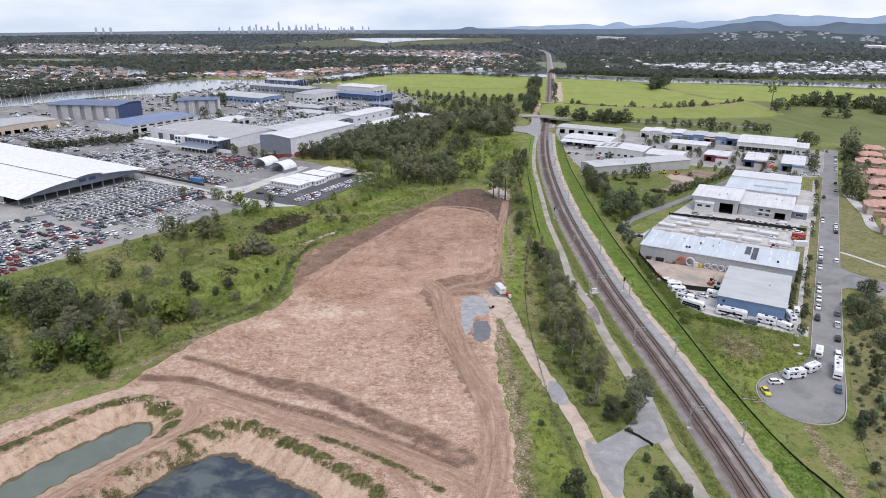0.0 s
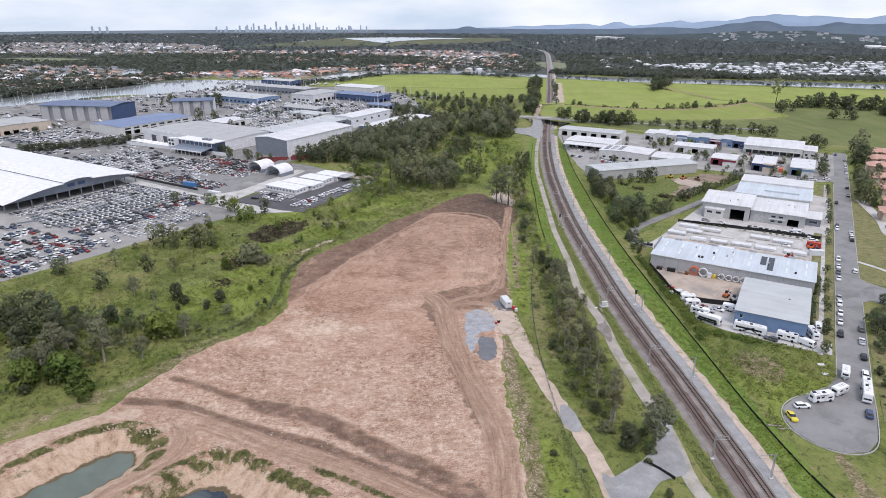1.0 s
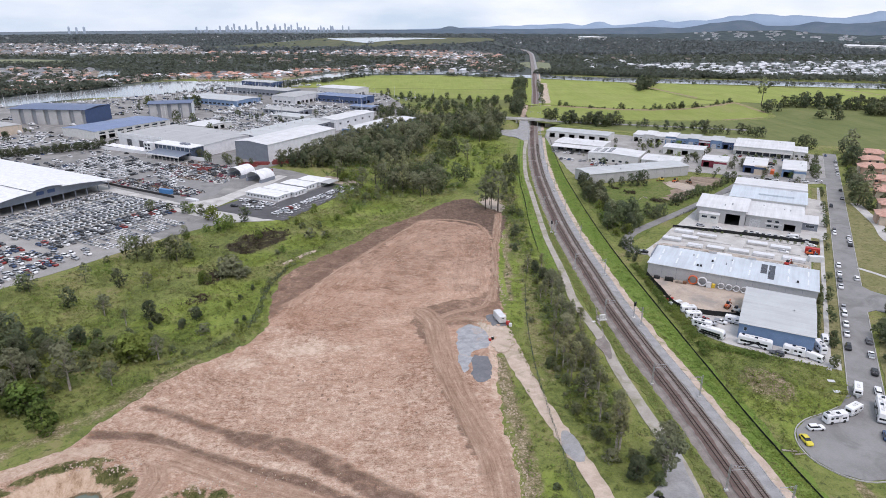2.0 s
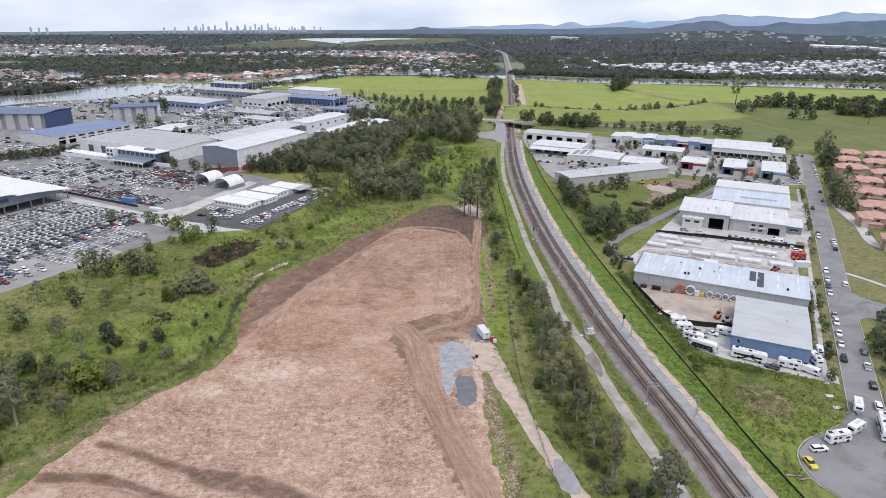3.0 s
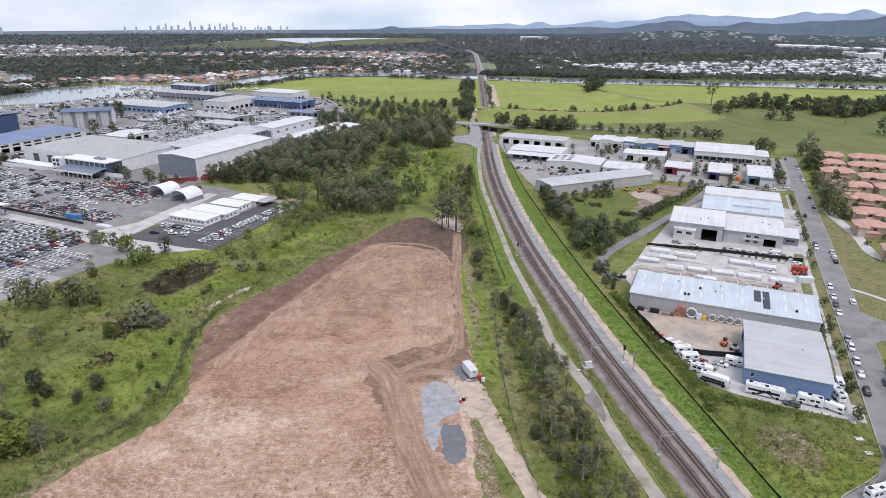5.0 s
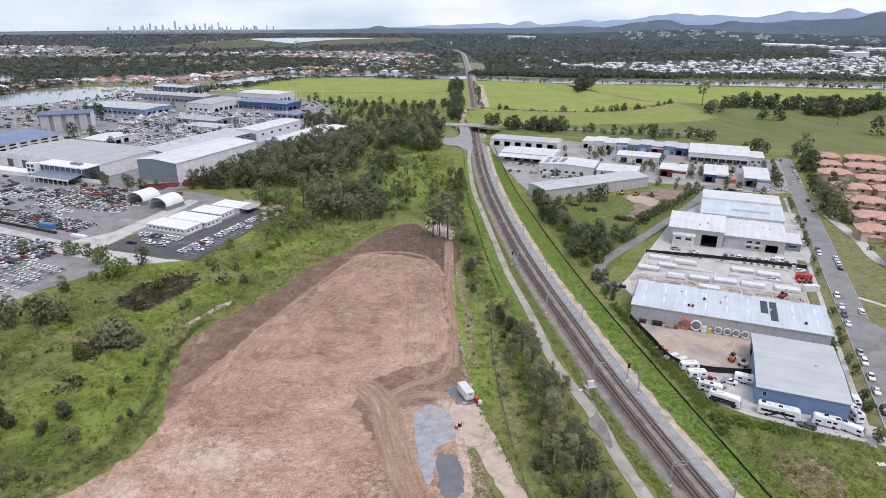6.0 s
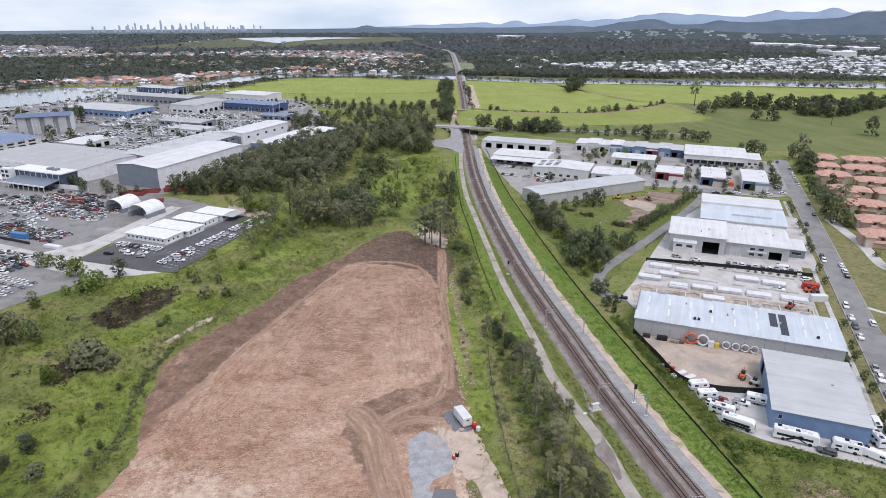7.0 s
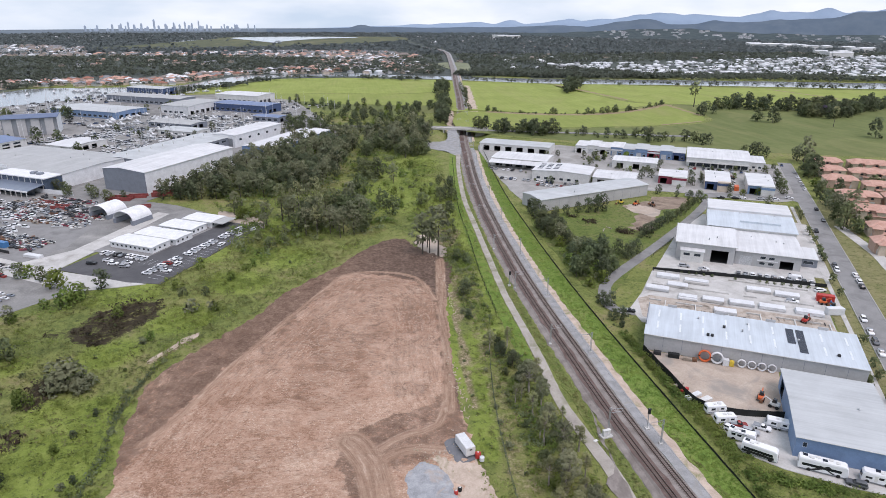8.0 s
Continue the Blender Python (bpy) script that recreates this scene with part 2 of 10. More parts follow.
ROLLER = paint("roller_door", (0.50, 0.51, 0.52), 0.5)
GREYROLLER = paint("grey_roller_door", (0.25, 0.27, 0.29), 0.5)
ROOF_WHITE = sheet_metal("white_roofing", (0.63, 0.635, 0.64), 0)
ROOF_WHITE_V = sheet_metal("white_roofing_across", (0.63, 0.635, 0.64), 1)
ROOF_GREY = sheet_metal("pale_grey_roofing", (0.47, 0.49, 0.495), 1)
ROOF_ZINC = sheet_metal("zinc_roofing", (0.52, 0.575, 0.62), 0, 0.4)
ROOF_DULL = sheet_metal("dull_grey_roofing", (0.40, 0.405, 0.40), 0)
ROOF_BLUE = sheet_metal("blue_roofing", (0.16, 0.22, 0.36), 0)
ROOF_SLATE = sheet_metal("slate_blue_roofing", (0.11, 0.15, 0.25), 0)
TILE_PINK = surf("faded_terracotta_tiles", (0.43, 0.235, 0.18), (0.57, 0.365, 0.295), 3, 0.35, 0.8, relief=0.05)
TILE_RED = surf("red_terracotta_tiles", (0.24, 0.105, 0.075), (0.36, 0.175, 0.125), 3, 0.35, 0.8, relief=0)
TILE_BROWN = surf("brown_tiles", (0.17, 0.14, 0.125), (0.30, 0.255, 0.23), 3, 0.35, 0.8, relief=0)
TILE_GREY = surf("grey_tiles", (0.15, 0.155, 0.165), (0.27, 0.275, 0.285), 3, 0.35, 0.8, relief=0)
SOLAR = paint("solar_cells", (0.012, 0.016, 0.03), 0.2, 0, 0.05, 1.0, 0.6)
SKYLIGHT = paint("skylight_sheet", (0.66, 0.70, 0.73), 0.35)
BARK = surf("pale_bark", (0.20, 0.17, 0.14), (0.45, 0.41, 0.36), 1.2, 0.2, 0.9, relief=0.02)
DARKBARK = surf("dark_bark", (0.06, 0.05, 0.04), (0.13, 0.11, 0.09), 1.2, 0.2, 0.9, relief=0.02)
LEAF_GUM = leaf_mat("gum_leaves", (0.091, 0.117, 0.051), (0.204, 0.239, 0.119))
LEAF_WISP = leaf_mat("wispy_gum_leaves", (0.180, 0.200, 0.092), (0.330, 0.345, 0.180))
LEAF_DARK = leaf_mat("dark_leaves", (0.054, 0.071, 0.040), (0.134, 0.160, 0.088))
LEAF_GREY = leaf_mat("greyish_leaves", (0.150, 0.168, 0.094), (0.280, 0.292, 0.178))
# blue-grey puts distance haze into the colour of the farthest leaves
LEAF_FAR = leaf_mat("hazed_leaves", (0.108, 0.132, 0.134), (0.142, 0.168, 0.166))
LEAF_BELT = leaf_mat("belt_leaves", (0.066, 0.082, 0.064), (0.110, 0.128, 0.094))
LEAF_LIME = leaf_mat("bright_leaves", (0.095, 0.140, 0.030), (0.205, 0.270, 0.065))
LEAF_TUFT = leaf_mat("grass_blades", (0.130, 0.175, 0.034), (0.255, 0.310, 0.078))
LEAF_VERGE = leaf_mat("verge_blades", (0.130, 0.205, 0.034), (0.225, 0.315, 0.070))
LEAF_ROUGH = leaf_mat("rough_blades", (0.130, 0.148, 0.046), (0.240, 0.250, 0.095))
LEAF_BROWN = leaf_mat("dead_scrub", (0.034, 0.026, 0.017), (0.085, 0.066, 0.042))
LEAF_PURPLE = leaf_mat("jacaranda_flowers", (0.10, 0.075, 0.14), (0.22, 0.17, 0.28))
TYRE = paint("tyre_rubber", (0.02, 0.02, 0.02), 0.85)
CARGLASS = paint("car_glass", (0.018, 0.021, 0.025), 0.12, 0, 0.02, 1.0, 0.6)
WINGLASS = paint("window_glass", (0.03, 0.04, 0.05), 0.12, 0, 0.1, 2.0, 0.6)
CAR_COLS = {
    "white": paint("white_car_paint", (0.76, 0.77, 0.78), 0.25, 0, 0.02),
    "silver": paint("silver_car_paint", (0.42, 0.43, 0.45), 0.3, 0.4, 0.02),
    "black": paint("black_car_paint", (0.02, 0.021, 0.023), 0.2, 0, 0.02),
    "red": paint("red_car_paint", (0.26, 0.035, 0.03), 0.25, 0, 0.02),
    "blue": paint("blue_car_paint", (0.05, 0.08, 0.15), 0.25, 0, 0.02),
    "grey": paint("grey_car_paint", (0.12, 0.125, 0.135), 0.25, 0.2, 0.02),
    "yellow": paint("yellow_car_paint", (0.66, 0.56, 0.06), 0.25, 0, 0.02),
}
ORANGE = paint("orange_plastic", (0.62, 0.13, 0.04), 0.5)
YELLOW = paint("yellow_plastic", (0.62, 0.45, 0.05), 0.5)
BLUEBIN = paint("blue_container_paint", (0.06, 0.20, 0.42), 0.5)
REDPAINT = paint("red_paint", (0.45, 0.04, 0.03), 0.5)
OXIDE = paint("red_oxide_paint", (0.24, 0.055, 0.05), 0.6, 0, 0.2, 2.0)
RUST = surf("rusted_metal", (0.10, 0.05, 0.03), (0.24, 0.12, 0.07), 1.5, 0.3, 0.9, relief=0.02)
TIMBER = surf("grey_timber", (0.22, 0.18, 0.14), (0.36, 0.31, 0.26), 1.5, 0.3, 0.9, relief=0.02)


def water_mat(name, col, rough, wave, mottle=None):
    m, nt, b = base_mat(name, rough, 0, 0.5)
    p = pos(nt)
    f = nz(nt, p, 12, 5, 0.6, 0.5)
    tone = ramp(nt, f, [(0.35, tuple(c * 0.75 for c in col)), (0.65, col)])
    # pale mottles put cloud reflections and algae into the water colour
    if mottle:
        tone = mix(nt, calc(nt, "MULTIPLY", span(nt, nz(nt, p, 15, 7, 0.65, 1.0), 0.46, 0.60), 0.8), tone, mottle)
    nt.links.new(tone, b.inputs["Base Color"])
    bump(nt, b, nz(nt, p, wave, 4, 0.6), 0.12, 0.05)
    return m


WATER_RIVER = water_mat("river_water", (0.30, 0.32, 0.33), 0.12, 3.0)
WATER_GREEN = water_mat("murky_green_water", (0.125, 0.155, 0.125), 0.12, 1.0)
WATER_DARK = water_mat("dark_pond_water", (0.018, 0.03, 0.05), 0.06, 1.5, (0.10, 0.125, 0.115))

# ---- building tools ----


class Geo:
    """Collects faces of one part."""

    def __init__(self):
        self.v, self.f = [], []

    def add(self, verts, faces, m=None):
        k = len(self.v)
        self.v += [tuple(m @ Vector(p)) for p in verts] if m else [tuple(p) for p in verts]
        self.f += [tuple(i + k for i in f) for f in faces]
        return self

    def box(self, x0, y0, z0, x1, y1, z1, m=None):
        v = [(x, y, z) for z in (z0, z1) for y in (y0, y1) for x in (x0, x1)]
        return self.add(v, [(0, 2, 3, 1), (4, 5, 7, 6), (0, 1, 5, 4), (2, 6, 7, 3), (0, 4, 6, 2), (1, 3, 7, 5)], m)

    def prism(self, outline, a, b, axis="y", m=None):
        """A flat outline pushed from a to b: axis y takes (x, z), x takes (y, z), z takes (x, y)."""
        put = {"y": lambda p, d: (p[0], d, p[1]), "x": lambda p, d: (d, p[0], p[1]), "z": lambda p, d: (p[0], p[1], d)}[axis]
        n = len(outline)
        v = [put(p, a) for p in outline] + [put(p, b) for p in outline]
        f = [tuple(range(n)), tuple(range(2 * n - 1, n - 1, -1))]
        f += [(i, i + n, (i + 1) % n + n, (i + 1) % n) for i in range(n)]
        return self.add(v, f, m)

    def tube(self, a, b, r0, r1=None, n=6):
        """A tapered rod from a to b."""
        a, b, r1 = Vector(a), Vector(b), r0 if r1 is None else r1
        q = (b - a).to_track_quat("Z", "Y")
        ring = [(math.cos(2 * math.pi * i / n), math.sin(2 * math.pi * i / n)) for i in range(n)]
        v = [a + q @ Vector((c * r0, s * r0, 0)) for c, s in ring] + [b + q @ Vector((c * r1, s * r1, 0)) for c, s in ring]
        f = [(i, (i + 1) % n, (i + 1) % n + n, i + n) for i in range(n)] + [tuple(range(n - 1, -1, -1)), tuple(range(n, 2 * n))]
        return self.add(v, f)

    def mesh(self, name, material=None, smooth=False):
        me = bpy.data.meshes.new(name)
        me.from_pydata(self.v, [], self.f)
        if material:
            me.materials.append(material)
        if smooth:
            me.shade_smooth()
        me.update()
        bm = bmesh.new()
        bm.from_mesh(me)
        if len(bm.faces) < 20000:
            bmesh.ops.recalc_face_normals(bm, faces=bm.faces)
            bm.to_mesh(me)
        bm.free()
        return me


def part(name, geo, material, parent, label="", smooth=False):
    """Links a Geo or a mesh as one part under a thing or a part."""
    me = geo.mesh(name, material, smooth) if isinstance(geo, Geo) else geo
    ob = new(name, me)
    ob.parent = parent
    return tagged(ob, label)


def thing(name, label, category, m=None, group="", kind=""):
    ob = new(name)
    ob.empty_display_size = 0.2
    if m is not None:
        ob.matrix_basis = m
    return tagged(ob, label, category, group, kind)


def solid(name, geo, material, label, category, m=None, group="", kind="", smooth=False):
    """A thing that is one mesh."""
    ob = new(name, geo.mesh(name, material, smooth) if isinstance(geo, Geo) else geo)
    if m is not None:
        ob.matrix_basis = m
    return tagged(ob, label, category, group, kind)


def curve(pts, step=2.0, closed=False):
    """A smooth line through the points, in even steps."""
    p = [np.array(q, float) for q in pts]
    n = len(p)
    out = []
    for i in range(n if closed else n - 1):
        if closed:
            a, b, c, d = p[i - 1], p[i], p[(i + 1) % n], p[(i + 2) % n]
        else:
            a, b, c, d = p[max(i - 1, 0)], p[i], p[i + 1], p[min(i + 2, n - 1)]
        k = max(2, int(np.linalg.norm(c - b) / step))
        for j in range(k):
            t = j / k
            out.append(0.5 * (2 * b + (c - a) * t + (2 * a - 5 * b + 4 * c - d) * t * t + (3 * b - a - 3 * c + d) * t ** 3))
    if not closed:
        out.append(p[-1])
    return np.array(out)


def sides(line):
    """Unit vectors to the right of a line at each of its points."""
    d = np.gradient(line, axis=0)
    d /= np.linalg.norm(d, axis=1)[:, None] + 1e-9
    return np.stack([d[:, 1], -d[:, 0]], 1)


def dist_line(X, Y, line):
    best = np.full(X.shape, 1e9)
    for a, b in zip(line[:-1], line[1:]):
        d = b - a
        t = np.clip(((X - a[0]) * d[0] + (Y - a[1]) * d[1]) / (d @ d + 1e-9), 0, 1)
        best = np.minimum(best, np.hypot(X - a[0] - t * d[0], Y - a[1] - t * d[1]))
    return best


def sdf(X, Y, poly):
    """Distance to a closed outline, negative inside."""
    poly = np.asarray(poly, float)
    inside = np.zeros(X.shape, bool)
    for a, b in zip(poly, np.roll(poly, -1, 0)):
        cross = (a[1] > Y) != (b[1] > Y)
        with np.errstate(divide="ignore", invalid="ignore"):
            inside ^= cross & (X < (b[0] - a[0]) * (Y - a[1]) / (b[1] - a[1]) + a[0])
    d = dist_line(X, Y, np.vstack([poly, poly[:1]]))
    return np.where(inside, -d, d)


def smoothstep(x, a, b):
    t = np.clip((x - a) / (b - a), 0, 1)
    return t * t * (3 - 2 * t)


def wobble(X, Y, size, seed=0):
    """Cheap smooth noise between -1 and 1 on arrays."""
    s = np.random.RandomState(seed)
    out = np.zeros(X.shape)
    for k in range(7):
        a, ph, f = s.uniform(0, 6.283), s.uniform(0, 6.283), s.uniform(0.6, 1.9) * 6.283 / size
        out += np.sin((X * math.cos(a) + Y * math.sin(a)) * f + ph)
    return out / 3.2


def ragged(line, amount, seed=1, closed=True):
    s = np.random.RandomState(seed)
    n = len(line)
    j = s.normal(0, amount, n)
    k = np.convolve(np.concatenate([j, j, j]), np.ones(3) / 3, "same")[n:2 * n] + s.normal(0, amount * 0.35, n)
    return line + sides(line) * k[:, None]


def plate(outline, z, depth=0.4):
    """A flat sheet with the given outline and a skirt down into the ground."""
    bm = bmesh.new()
    top = [bm.verts.new((x, y, z)) for x, y in outline]
    n = len(top)
    edges = [bm.edges.new((top[i], top[(i + 1) % n])) for i in range(n)]
    bmesh.ops.triangle_fill(bm, edges=edges, use_beauty=True)
    low = [bm.verts.new((x, y, z - depth)) for x, y in outline]
    for i in range(n):
        bm.faces.new((top[i], top[(i + 1) % n], low[(i + 1) % n], low[i]))
    bmesh.ops.recalc_face_normals(bm, faces=bm.faces)
    me = bpy.data.meshes.new("sheet")
    bm.to_mesh(me)
    bm.free()
    return me


def sheet(name, outline, z, material, label, category, rag=0.0, step=2.0, soft_corners=True, kind="structure", seed=1):
    line = curve(outline, step, True) if soft_corners else np.array(outline, float)
    if rag:
        line = ragged(line, rag, seed)
    me = plate(line, z)
    me.materials.append(material)
    return tagged(new(name, me), label, category, "", kind)


def ribbon(line, a, b, z, rag=0.0, seed=3, depth=0.5, fall=None):
    """A strip along a line between two sideways offsets, with a skirt."""
    s = np.random.RandomState(seed)
    sd = sides(line)
    n = len(line)
    a = np.broadcast_to(np.asarray(a, float), n) + s.normal(0, 1, n) * rag
    b = np.broadcast_to(np.asarray(b, float), n) + s.normal(0, 1, n) * rag
    L, R = line + sd * a[:, None], line + sd * b[:, None]
    g = Geo()
    low = fall(line[:, 1]) if fall else np.zeros(n)
    z0 = z
    for p, q, dz in zip(L, R, low):
        z = z0 + float(dz)
        g.v += [(p[0], p[1], z - depth), (p[0], p[1], z), (q[0], q[1], z), (q[0], q[1], z - depth)]
    for i in range(n - 1):
        k = 4 * i
        g.f += [(k, k + 1, k + 5, k + 4), (k + 1, k + 2, k + 6, k + 5), (k + 2, k + 3, k + 7, k + 6)]
    return g

# ---- the land ----
RAIL_LINE = curve([(74, 40), (72.3, 100), (71.2, 140), (69.1, 180), (66.6, 215), (65.2, 245), (64.9, 275), (64.6, 305), (64.9, 336), (66.0, 366), (68.2, 407),
                   (72.3, 460), (80.4, 531), (95.6, 634), (121.5, 792), (143.2, 930), (164.3, 1075), (188.6, 1240), (254, 1718), (264, 1850), (262, 1960), (236, 2060)], 2.5)
PAD = curve([(-154, 112), (-121, 144), (-105.5, 156.5), (-96, 164), (-94.5, 171), (-90, 181), (-85, 193), (-79, 202.5), (-71.4, 210), (-64.4, 219.5),
             (-62.6, 231), (-64.8, 247), (-66, 262), (-65.4, 277), (-58, 291), (-48.3, 305.5), (-40.2, 317), (-31.9, 335), (-19.6, 351.5), (-10, 363), (-1, 378), (6, 386.5), (14, 393.5), (20.5, 393),
             (25, 383), (29, 374.5), (37, 366), (37.6, 352), (33.8, 335), (30.4, 318), (28, 300), (24.9, 270), (23.4, 250), (24, 236), (22, 222), (18.5, 208), (16.5, 192), (16.3, 179), (17.1, 160),
             (18, 146), (17.8, 134), (16.6, 118), (15, 50), (-130, 50)], 3.0, True)
PIT_A = curve([(-125, 117), (-113, 132.3), (-107, 139.6), (-101, 149), (-95.9, 154.4), (-87.7, 156), (-77.8, 153.6), (-74.6, 149), (-75.3, 142.2), (-78.5, 135.8), (-82.3, 128.8), (-87, 122.3), (-91.5, 117), (-106, 100), (-125, 96)], 3.0, True)
PIT_B = curve([(-88, 108), (-79, 122), (-75, 130), (-67.6, 137.4), (-63.2, 144.6), (-58.2, 147), (-53.2, 146), (-42.5, 138.5), (-35, 133), (-26.4, 128), (-19.1, 123.2), (-11.3, 117.5), (-4, 106), (-40, 78), (-80, 88)], 3.0, True)
POND_A = curve([(-119, 106), (-107.9, 123.4), (-104.4, 129.8), (-99.8, 136.3), (-93.4, 143.3), (-89.9, 147.6), (-85.9, 149.6), (-82.1, 147.7), (-80.8, 144), (-84.2, 138.5), (-88.3, 133.4), (-92.4, 129), (-95.8, 124), (-98, 120.5), (-110, 102)], 3.0, True)
POND_B = curve([(-83, 106), (-75.6, 122.3), (-72.1, 126.1), (-67.5, 133.4), (-60.7, 136.5), (-56.4, 136.8), (-51.2, 134.2), (-43.7, 129.7), (-36.6, 125.5), (-30.1, 121.6), (-18, 110), (-40, 86), (-76, 92)], 3.0, True)
INNER = curve([(-66, 226), (-60.8, 236), (-58.6, 244), (-52, 262), (-44, 280.5), (-33, 300), (-26.1, 313), (-20.6, 324), (-12.4, 342.5), (-7.4, 351), (3.8, 349.7), (19.5, 341), (25.4, 329.3), (26.2, 316), (23.4, 291), (21.5, 262), (24, 235), (0, 200), (-60, 200)], 4.0, True)


def pits(X, Y):
    """Basins sloping from their rims down to the water and a little below it."""
    out = np.zeros(X.shape)
    for rim_line, pond_line, deep, k in ((PIT_A, POND_A, 3.75, 0), (PIT_B, POND_B, 4.55, 3)):
        o, i = sdf(X, Y, rim_line), sdf(X, Y, pond_line)
        i = i + 0.5 * wobble(X, Y, 7, 30 + k) + 0.25 * wobble(X, Y, 2.5, 31 + k)
        o = o + 0.6 * wobble(X, Y, 6, 4 + k)
        f = np.clip(-o / (-o + np.clip(i, 0, None) + 1e-6), 0, 1)
        out = np.minimum(out, np.where(o < 0, -deep * f ** 0.85 - 0.5 * smoothstep(-i, 0, 1.5), 0.0))
    return out


CUT_LINE = RAIL_LINE[(RAIL_LINE[:, 1] > 560) & (RAIL_LINE[:, 1] < 860)][::6]


def cutting(y):
    """How deep the railway runs below the fields near the road bridge."""
    return -5.0 * smoothstep(np.asarray(y, float), 575, 650) * smoothstep(-np.asarray(y, float), -830, -740)


def land(X, Y):
    """Height of the grassed land."""
    near = smoothstep(-np.hypot(X, Y - 250), -420, -300) * 0.14
    d = np.hypot(X, Y)
    return -near * np.abs(wobble(X, Y, 11, 2)) - 34.0 * (np.clip(d - 1700, 0, None) / 3100) ** 2 + cutting(Y) * smoothstep(-dist_line(X, Y, CUT_LINE), -26, -13)


def land_at(x, y):
    return float(land(np.array([float(x)]), np.array([float(y)]))[0])


def spread(lo, hi, step, far_lo, far_hi, n):
    mid = np.arange(lo, hi + step, step)
    k = np.arange(1, n + 1) / n
    return np.concatenate([(lo + (far_lo - lo) * k ** 2.6)[::-1], mid, mid[-1] + (far_hi - mid[-1]) * k ** 2.6])


def grid_mesh(name, xs, ys, Z, keep=None, attrs=None, material=None):
    nx, ny = len(xs), len(ys)
    X, Y = np.meshgrid(xs, ys)
    co = np.stack([X, Y, Z], -1).reshape(-1, 3)
    i = np.arange(nx * ny).reshape(ny, nx)
    q = np.stack([i[:-1, :-1], i[:-1, 1:], i[1:, 1:], i[1:, :-1]], -1).reshape(-1, 4)
    if keep is not None:
        k = keep.reshape(-1)
        q = q[k[q].any(1)]
        used = np.unique(q)
        re = np.full(nx * ny, -1)
        re[used] = np.arange(len(used))
        q, co = re[q], co[used]
    else:
        used = np.arange(nx * ny)
    me = bpy.data.meshes.new(name)
    me.vertices.add(len(co))
    me.vertices.foreach_set("co", co.astype(np.float32).ravel())
    me.loops.add(len(q) * 4)
    me.loops.foreach_set("vertex_index", q.astype(np.int32).ravel())
    me.polygons.add(len(q))
    me.polygons.foreach_set("loop_start", np.arange(0, len(q) * 4, 4, dtype=np.int32))
    for key, val in (attrs or {}).items():
        me.attributes.new(key, "FLOAT", "POINT").data.foreach_set("value", val.reshape(-1)[used].astype(np.float32))
    me.update(calc_edges=True)
    me.shade_smooth()
    if material:
        me.materials.append(material)
    return me


